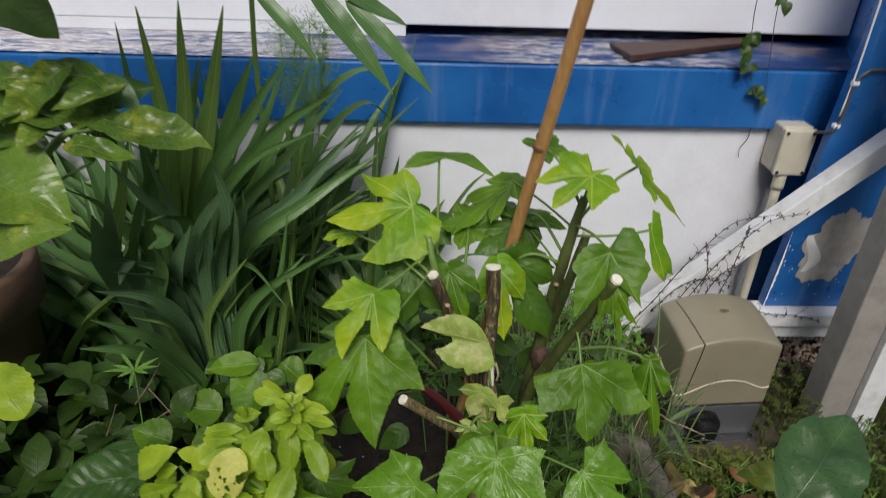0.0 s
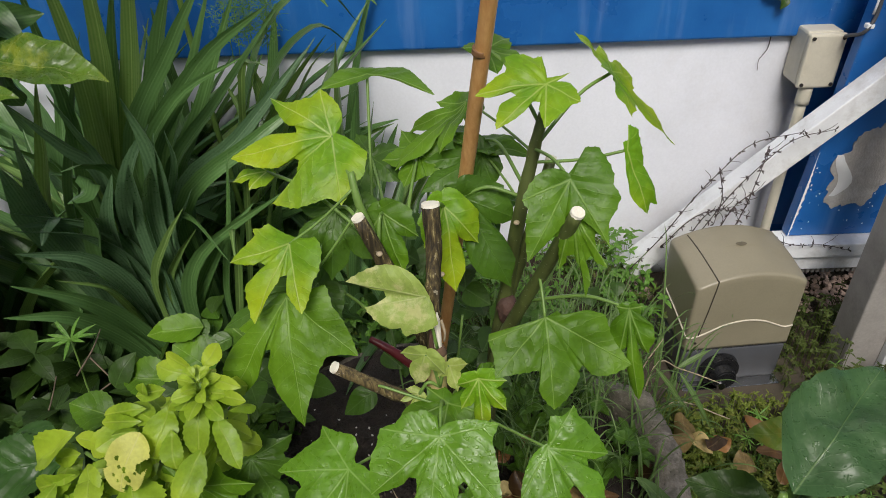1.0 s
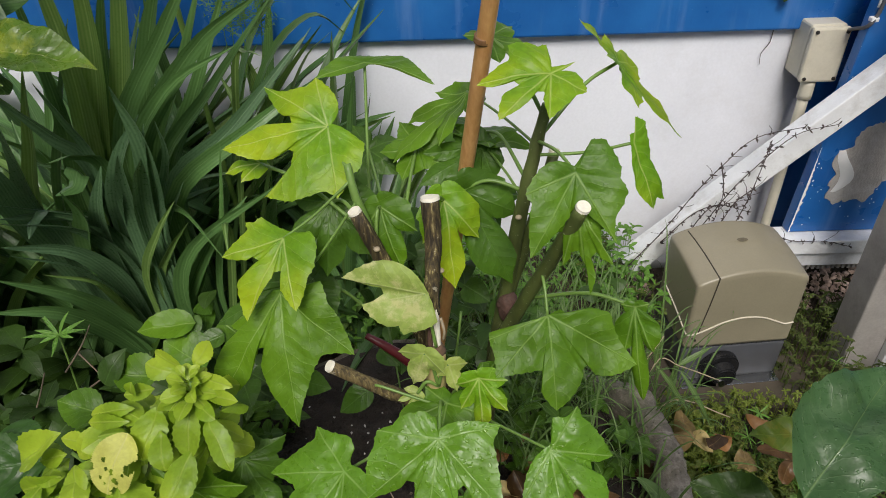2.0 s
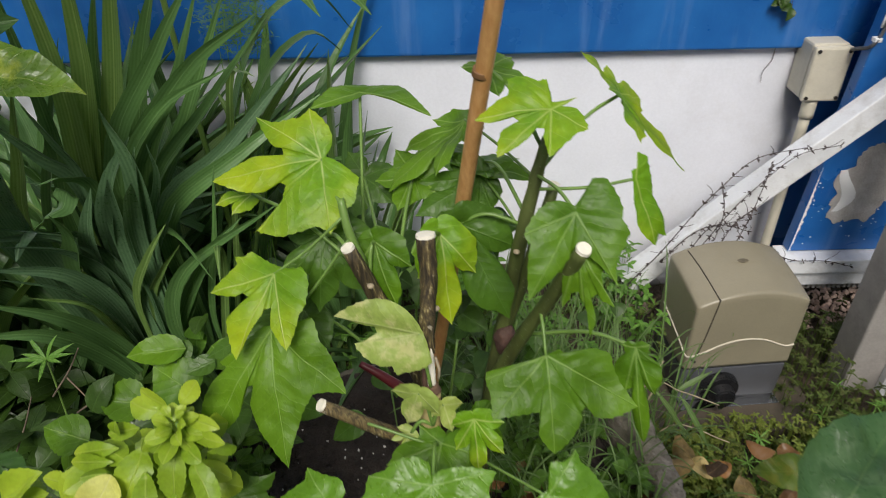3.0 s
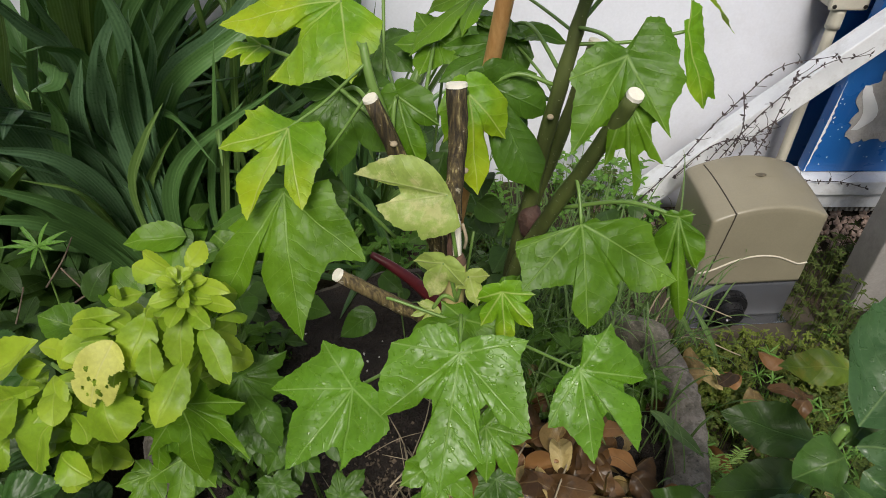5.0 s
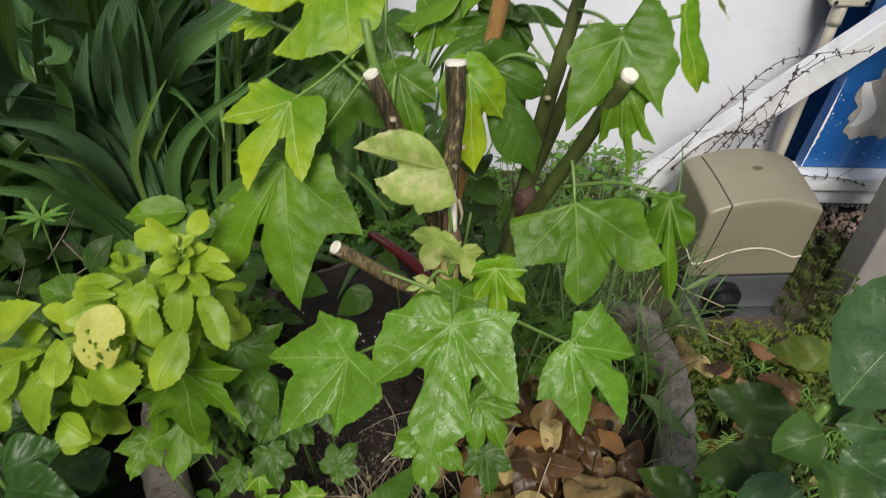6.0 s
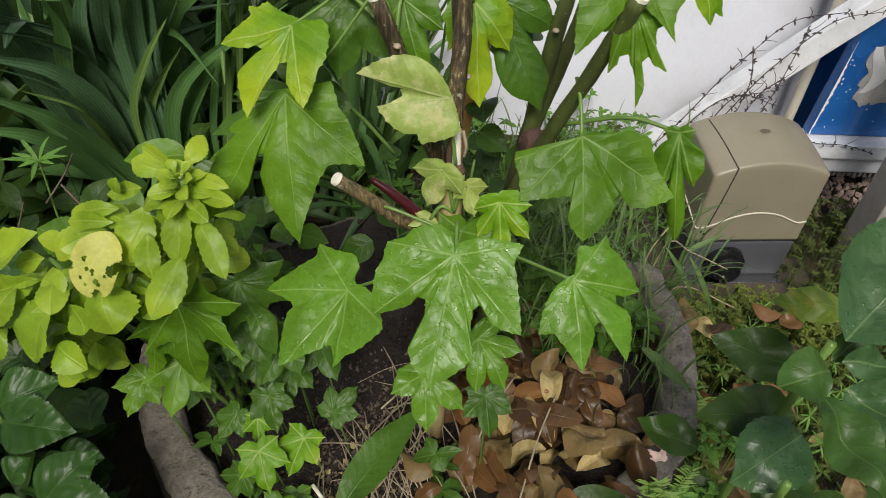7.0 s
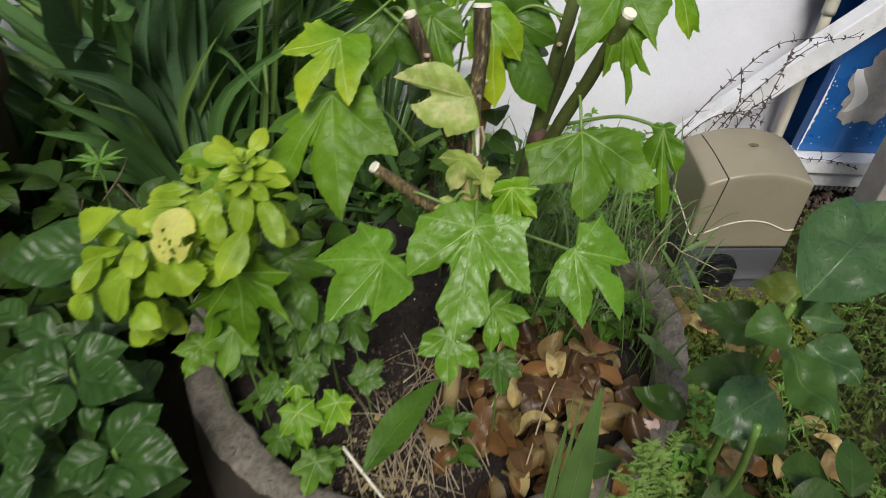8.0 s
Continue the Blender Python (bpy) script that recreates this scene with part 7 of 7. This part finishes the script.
def bent_grass():
    g = thing("bent_grass", "long bent grass stalks with bamboo-like blades", "grass")
    lines = [[(0.47, 1.06, 0.02), (0.50, 1.08, 0.22), (0.56, 1.10, 0.19), (0.64, 1.10, 0.15)], [(0.46, 1.05, 0.02), (0.47, 1.07, 0.20), (0.51, 1.09, 0.28)], [(0.48, 1.06, 0.02), (0.55, 1.08, 0.12), (0.66, 1.06, 0.09)]]
    for line in lines:
        part("stalk", tube_bm(line, 0.0016, 0.0012, sides=5), STRAW, g)
    for b, t in (((0.50, 1.08, 0.22), (0.505, 1.10, 0.30)), ((0.50, 1.08, 0.22), (0.57, 1.05, 0.12)), ((0.55, 1.10, 0.19), (0.62, 1.12, 0.22)), ((0.56, 1.10, 0.18), (0.62, 1.05, 0.08)), ((0.47, 1.07, 0.20), (0.43, 1.05, 0.24))):
        blade(g, b, t, (0, -0.5, 0.8), 0.010, GRASS, teeth=0.0)


bent_grass()

# ---------------------------------------------------------------- litter in the bed
kinds = []
for i in range(7):
    bm = ovate_bm(0.042 + 0.008 * (i % 4), 0.030 + 0.006 * (i % 3), i, 0.25, -0.5 + 0.25 * i, 0.018, 0.55, 0.5, 0.0, 12, 3, 0.5 * (i % 3) - 0.5, 0.3 * (i % 3))
    me = bpy.data.meshes.new("dry_leaf")
    bm.to_mesh(me)
    bm.free()
    me.materials.append((DRY, DRY, TAN, DRY, DRY, TAN, STRAW_LEAF)[i])
    me.shade_smooth()
    kinds.append(me)
r = random.Random(77)
heap = []
for i in range(190):
    x, y = 0.255 + r.gauss(0, 0.085), 0.70 + r.gauss(0, 0.092)
    d = math.hypot(x - 0.08, y - 0.87)
    if d > 0.342 or x < 0.09 or y > 0.93:
        continue
    near = sum(1 for a, b in heap if math.hypot(a - x, b - y) < 0.035)
    heap.append((x, y))
    z = 0.195 - 0.05 * (y - 0.75) + 0.006 * near + r.uniform(0, 0.008)
    ob = tagged(new("dry_leaf", kinds[r.choice((0, 1, 3, 4, 2, 5, 0, 3, 6)) if r.random() < 0.6 else r.randrange(5)]), "fallen brown curled leaf lying in the planter", "dry leaf", "fallen leaves")
    ob.matrix_world = Matrix.Translation((x, y, min(z, 0.262))) @ Euler((r.uniform(-0.8, 0.8), r.uniform(-0.7, 0.5), r.uniform(0, math.tau))).to_matrix().to_4x4()
extra = [(0.08 + 0.385 * math.cos(a), 0.87 + 0.385 * math.sin(a), 0.262) for a in (-0.62, -0.78, -0.86, -1.02, -1.1)] + [(r.uniform(0.43, 0.72), r.uniform(0.56, 1.02), r.uniform(0.03, 0.16)) for _ in range(46)]
for x, y, z in extra + [(0.56, 1.02, 0.10), (0.60, 0.98, 0.09), (0.66, 0.95, 0.07), (0.52, 0.75, 0.20), (0.56, 0.66, 0.16), (0.62, 0.80, 0.10), (0.70, 0.90, 0.06), (0.50, 1.0, 0.16), (0.45, 0.46, 0.10), (0.50, 0.42, 0.08), (0.40, 0.42, 0.1), (0.74, 0.98, 0.06), (0.80, 1.05, 0.05)]:
    ob = tagged(new("dry_leaf", kinds[r.randrange(7)]), "fallen orange-brown leaf caught in the weeds", "dry leaf", "fallen leaves")
    ob.matrix_world = Matrix.Translation((x, y, z)) @ Euler((r.uniform(-0.6, 0.3), r.uniform(-0.4, 0.4), r.uniform(0, math.tau))).to_matrix().to_4x4()


def bits(name, count, area, size, material, seed, label, category, flat=0.4):
    """Joined crumbs lying on the soil."""
    bm = bmesh.new()
    r = random.Random(seed)
    for _ in range(count):
        x, y = area[0] + r.gauss(0, area[2]), area[1] + r.gauss(0, area[3])
        if math.hypot(x - 0.08, y - 0.87) > 0.34:
            continue
        z = 0.187 - 0.05 * (y - 0.75) + 0.02 * noise.fractal(Vector((x * 14, y * 14, 0)), 1.0, 2.0, 4) + 0.001
        s = r.uniform(*size)
        m = Matrix.Translation((x, y, z)) @ Euler((r.uniform(0, 3), r.uniform(0, 3), r.uniform(0, 6))).to_matrix().to_4x4() @ Matrix.Diagonal((s, s * r.uniform(0.5, 1.0), s * flat, 1))
        vs = [bm.verts.new(m @ (Vector(q) * r.uniform(0.7, 1.2))) for q in ((1, 0, 0), (-1, 0, 0), (0, 1, 0), (0, -1, 0), (0, 0, 1), (0, 0, -1))]
        for a in (0, 1):
            for b in (2, 3):
                for c in (4, 5):
                    bm.faces.new((vs[a], vs[b], vs[c]))
    return tagged(link_mesh(name, bm, material, smooth=False), label, category, kind="stuff")


bits("white_grit", 34, (-0.03, 0.98, 0.06, 0.10), (0.0020, 0.0040), PEBBLE, 51, "white grit scattered on dark soil", "grit", 0.7)
bits("soil_crumbs", 1200, (0.06, 0.85, 0.16, 0.17), (0.002, 0.007), SOIL, 52, "crumbs of dark soil", "soil", 0.8)
bits("withered_bits", 1700, (0.03, 0.67, 0.06, 0.08), (0.0018, 0.0052), DEADBITS, 53, "withered grey-brown leaf fragments on the soil", "litter")

bits("pale_litter", 220, (0.0, 0.60, 0.035, 0.04), (0.003, 0.007), STRAW_LEAF, 54, "pale withered leaf shreds on the soil", "litter", 0.2)


def straws():
    g = thing("dry_straw", "dry pale straw and stalks lying across the bed", "straw")
    r = random.Random(61)
    for _ in range(64):
        x, y = 0.035 + r.gauss(0, 0.045), 0.665 + r.gauss(0, 0.065)
        a = r.gauss(1.85, 0.5)
        l = r.uniform(0.08, 0.19)
        d = Vector((math.cos(a), math.sin(a), 0))
        p = Vector((x, y, 0.206))
        part("straw", tube_bm([p - d * l * 0.5, p + Vector((r.uniform(-0.01, 0.01), 0, r.uniform(0.004, 0.022))), p + d * l * 0.5], r.uniform(0.0005, 0.0012), sides=4, steps=4), STRAW, g)
    part("stick", tube_bm([(-0.045, 0.60, 0.245), (0.0, 0.55, 0.235), (0.055, 0.488, 0.23)], 0.0026, 0.0018, sides=6), CUTWOOD, g, "pale bare stick")
    for line in ([(0.20, 0.58, 0.25), (0.23, 0.66, 0.275), (0.265, 0.735, 0.27)], [(0.155, 0.66, 0.262), (0.175, 0.70, 0.27), (0.21, 0.76, 0.262)], [(0.03, 0.70, 0.26), (0.05, 0.735, 0.25), (0.045, 0.79, 0.22)]):
        part("stalk", tube_bm(line, 0.0013, sides=5), STRAW, g)


straws()


# ---------------------------------------------------------------- creepers
def creeper():
    g = thing("creeper", "wiry leafy creeper climbing along the white brace", "creeper")
    lines = [[(0.57, 1.50, 0.13), (0.63, 1.50, 0.216), (0.689, 1.50, 0.322), (0.737, 1.50, 0.392), (0.795, 1.50, 0.458), (0.897, 1.505, 0.478)],
             [(0.66, 1.50, 0.14), (0.72, 1.50, 0.229), (0.766, 1.50, 0.319), (0.803, 1.50, 0.375), (0.878, 1.50, 0.461), (0.968, 1.505, 0.482)],
             [(0.79, 1.50, 0.20), (0.812, 1.50, 0.287), (0.82, 1.50, 0.331), (0.83, 1.50, 0.416), (0.83, 1.50, 0.443)],
             ]
    side_shoots = [[(0.737, 1.50, 0.392), (0.75, 1.49, 0.33), (0.745, 1.49, 0.26)], [(0.82, 1.50, 0.331), (0.78, 1.49, 0.30), (0.76, 1.49, 0.24)],
             [(0.64, 1.515, 0.18), (0.70, 1.51, 0.262), (0.76, 1.51, 0.285), (0.83, 1.515, 0.262)], [(0.70, 1.515, 0.20), (0.735, 1.51, 0.275), (0.79, 1.51, 0.292)],
             [(0.93, 1.575, 0.16), (1.0, 1.578, 0.128), (1.08, 1.578, 0.124), (1.15, 1.579, 0.105)]]
    r = random.Random(71)
    for line in lines + side_shoots:
        part("runner", tube_bm(line, 0.0014, 0.0008, sides=5), WIRY, g)
        for p in smooth_line(line, 3):
            if r.random() < 0.5:
                q = p + Vector((r.uniform(-0.03, 0.03), -0.004, r.uniform(-0.005, 0.04)))
                part("twig", tube_bm([p, p.lerp(q, 0.5) + Vector((0.004, 0, 0)), q], 0.0008, 0.0005, sides=4), WIRY, g)
            for _ in range(3):
                a = r.uniform(0, math.tau)
                t = p + Vector((math.cos(a) * 0.009, r.uniform(-0.008, 0.004), math.sin(a) * 0.009))
                blade(g, p, t, (r.uniform(-0.5, 0.5), -1, 0.4), r.uniform(0.0025, 0.0045), WIRY, teeth=0.0)


def ivy():
    g = thing("ivy", "thin ivy trailing down in front of the ledge", "ivy")
    lines = [[(0.815, 1.735, 1.25), (0.821, 1.735, 0.937), (0.828, 1.735, 0.858), (0.822, 1.735, 0.80), (0.85, 1.735, 0.75), (0.895, 1.735, 0.705)], [(0.87, 1.735, 1.25), (0.875, 1.735, 0.938), (0.888, 1.735, 0.82), (0.905, 1.735, 0.69)]]
    r = random.Random(72)
    for line in lines:
        part("runner", tube_bm(line, 0.0012, 0.0008, sides=5), OLDWOOD, g)
    for c, n, s in (((0.825, 1.735, 0.83), 7, 0.034), ((0.872, 1.735, 0.735), 4, 0.026), ((0.90, 1.735, 0.70), 3, 0.026), ((0.885, 1.735, 0.955), 3, 0.034), ((0.83, 1.735, 0.79), 4, 0.028)):
        for _ in range(n):
            p = Vector(c) + Vector((r.gauss(0, 0.012), r.uniform(-0.012, 0.0), r.gauss(0, 0.014)))
            a = r.uniform(3.4, 6.0)
            blade(g, p, p + Vector((math.cos(a) * s, -0.006, math.sin(a) * s)), (r.uniform(-0.4, 0.4), -1, 0.4), s * 0.75, DARK, teeth=0.0, base_power=0.4)


creeper()
ivy()


def fern():
    g = thing("asparagus_fern", "feathery green fern fronds among the strap leaves", "fern")
    r = random.Random(81)
    for k in range(6):
        b = Vector((-0.25 + r.gauss(0, 0.02), 1.34, 0.02))
        t = Vector((-0.215 + r.gauss(0, 0.035), 1.385 + r.gauss(0, 0.02), 0.925 + r.gauss(0, 0.02)))
        line = [b, b.lerp(t, 0.5) + Vector((0, 0, 0.04)), t]
        bm = tube_bm(line, 0.0014, 0.0006, sides=4)
        uv = bm.loops.layers.uv.new("UVMap")
        pts = smooth_line(line, 40)
        for p in pts[64:]:
            for _ in range(7):
                a = r.uniform(0, math.tau)
                out = Vector((math.cos(a), math.sin(a), r.uniform(-0.1, 0.9))) * r.uniform(0.012, 0.055)
                for q in range(5):
                    c = p + out * (q / 4)
                    e = r.uniform(0, math.tau)
                    add_small(bm, uv, c, (math.cos(e), math.sin(e), r.uniform(-0.3, 0.9)), (0.1, -0.4, 1), r.uniform(0.009, 0.015), 0.0013)
        part("frond", bm, WEED, g)


fern()


def rim_side(r):
    a, d = radians(r.uniform(-82, -18)), r.choice((r.uniform(0.425, 0.47), r.uniform(0.42, 0.45)))
    return (0.08 + d * math.cos(a), 0.87 + d * math.sin(a), 0.20 if d < 0.37 else 0.16)


def wall_foot(r):
    x, y = r.uniform(-0.10, 0.62), r.uniform(1.26, 1.74)
    return (x, y, -0.01) if r.random() < 0.5 + 0.5 * math.sin(x * 17 + y * 11) else None


carpet("low_weeds", 2600, wall_foot, (0.012, 0.030), (0.006, 0.014), WEED, 48, "mixed green weeds along the foot of the wall", "weeds", (0.01, 0.16))
carpet("low_weeds", 1200, wall_foot, (0.010, 0.022), (0.004, 0.010), MOSS, 49, "olive weeds along the foot of the wall", "weeds", (0.0, 0.12))
grass_tuft((0.33, 1.45, -0.01), (0.16, 0.09), 220, (0.08, 0.26), 50, "thin grass along the foot of the wall")
carpet("low_weeds", 300, rim_side, (0.010, 0.024), (0.006, 0.012), WEED, 39, "small green weeds crowding the planter rim", "weeds", (0.03, 0.10))
carpet("low_weeds", 320, rim_side, (0.008, 0.018), (0.004, 0.008), FRESHMOSS, 40, "mossy weeds crowding the planter rim", "weeds", (0.02, 0.08))


def feathery(centre, seed):
    g = thing("feathery_weed", "light green feathery weed leaning on the planter rim", "weed", "feathery weeds")
    r = random.Random(seed)
    for k in range(7):
        b = Vector(centre) + Vector((r.gauss(0, 0.008), r.gauss(0, 0.008), -0.06))
        t = b + Vector((r.uniform(-0.05, 0.05), r.uniform(-0.06, 0.02), r.uniform(0.09, 0.13)))
        line = [b, b.lerp(t, 0.5) + Vector((0, 0, 0.02)), t]
        bm = tube_bm(line, 0.0011, 0.0005, sides=4)
        uv = bm.loops.layers.uv.new("UVMap")
        for p in smooth_line(line, 9)[5:]:
            for side in (-1, 1):
                add_small(bm, uv, p, (side, r.uniform(-0.4, 0.4), r.uniform(0.2, 0.8)), (0.1, -0.5, 1), r.uniform(0.010, 0.020), 0.0026)
        part("frond", bm, FEATHER, g)


feathery((0.365, 0.585, 0.25), 3)
feathery((0.395, 0.545, 0.24), 4)
feathery((0.335, 0.545, 0.24), 6)
feathery((0.52, 0.80, 0.10), 7)

# blades standing close to the camera's feet
near_grass = thing("sword_leaf_tuft", "upright pale green sword leaves in front of the planter", "plant")
for b, t, w in (((0.165, 0.30, 0.0), (0.174, 0.345, 0.708), 0.036), ((0.155, 0.31, 0.0), (0.158, 0.345, 0.702), 0.008), ((0.16, 0.31, 0.0), (0.163, 0.344, 0.703), 0.007), ((0.15, 0.29, 0.0), (0.149, 0.326, 0.672), 0.009), ((0.17, 0.28, 0.0), (0.185, 0.32, 0.655), 0.012)):
    part("leaf", strap_bm(arch_line(b, t, 0.02), w, 0.2), GRASS, near_grass)


# ---------------------------------------------------------------- leaves filling the back of the bed
back = thing("trailing_vine", "dull green trailing vine filling the back of the planter", "vine")
r = random.Random(91)
for cx, cy, cz, sx, sy, sz, n, k in ((0.10, 1.12, 0.36, 0.06, 0.04, 0.09, 14, 0.045), (-0.22, 0.98, 0.36, 0.06, 0.07, 0.06, 30, 0.050), (0.22, 1.05, 0.34, 0.07, 0.05, 0.08, 22, 0.045), (0.12, 0.92, 0.40, 0.06, 0.04, 0.10, 9, 0.045), (-0.21, 0.86, 0.42, 0.03, 0.05, 0.05, 12, 0.045), (0.17, 0.95, 0.42, 0.05, 0.04, 0.10, 12, 0.05), (0.08, 1.02, 0.62, 0.07, 0.04, 0.05, 7, 0.05)):
    for _ in range(n):
        p = Vector((cx + r.gauss(0, sx), cy + r.gauss(0, sy), max(0.2, cz + r.gauss(0, sz))))
        a = r.uniform(3.5, 5.9)
        s = k * r.uniform(0.7, 1.25)
        t = p + Vector((math.cos(a) * s, math.sin(a) * s * 0.7, r.uniform(-0.7, 0.1) * s))
        blade(back, p, t, (r.uniform(-0.4, 0.4), -0.6, 0.8), s * r.uniform(0.6, 0.85), r.choice((MID_SHADED, MID_SHADED, DARK)), teeth=0.02, base_power=0.45, tip_power=0.9)
    root = Vector((cx, cy, 0.15))
    part("vine_stem", tube_bm([root, (cx, cy, cz * 0.7), (cx + 0.02, cy, cz + sz)], 0.003, 0.002, sides=5), PETIOLE, back)


# loose scraps lying on the litter beside the ring
scrap = thing("paper_scrap", "small crumpled pinkish white paper scrap on the litter", "litter")
bm = bmesh.new()
r = random.Random(5)
grid = [[bm.verts.new((0.373 + (i - 3) * 0.0036 + r.gauss(0, 0.0007), 0.638 + (k - 2) * 0.0036 + r.gauss(0, 0.0007), 0.266 + r.gauss(0, 0.0022) + 0.0007 * (i - 3) ** 2)) for k in range(5)] for i in range(7)]
for i in range(6):
    for k in range(4):
        bm.faces.new((grid[i][k], grid[i + 1][k], grid[i + 1][k + 1], grid[i][k + 1]))
part("paper", bm, SCRAP, scrap)


def gravel(name, count, area, label, seed):
    """Angular pinkish stones lying on the ground."""
    bm = bmesh.new()
    r = random.Random(seed)
    for _ in range(count):
        x, y = r.uniform(area[0], area[1]), r.uniform(area[2], area[3])
        q = r.uniform(0.005, 0.014)
        m = Matrix.Translation((x, y, area[4] + q * 0.4)) @ Euler((r.uniform(0, 3), r.uniform(0, 3), r.uniform(0, 6))).to_matrix().to_4x4() @ Matrix.Diagonal((q, q * r.uniform(0.6, 1.0), q * 0.6, 1))
        vs = [bm.verts.new(m @ (Vector(c) * r.uniform(0.7, 1.2))) for c in ((1, 0, 0), (-1, 0, 0), (0, 1, 0), (0, -1, 0), (0, 0, 1), (0, 0, -1))]
        for a in (0, 1):
            for b in (2, 3):
                for c in (4, 5):
                    bm.faces.new((vs[a], vs[b], vs[c]))
    return tagged(link_mesh(name, bm, RUBBLE, smooth=False), label, "gravel", kind="stuff")


gravel("gravel", 420, (0.98, 1.5, 1.55, 1.76, -0.083), "pinkish broken gravel under the gate rail", 15)
gravel("gravel", 160, (0.50, 0.68, 1.60, 1.75, -0.06), "pinkish rubble at the foot of the wall", 16)
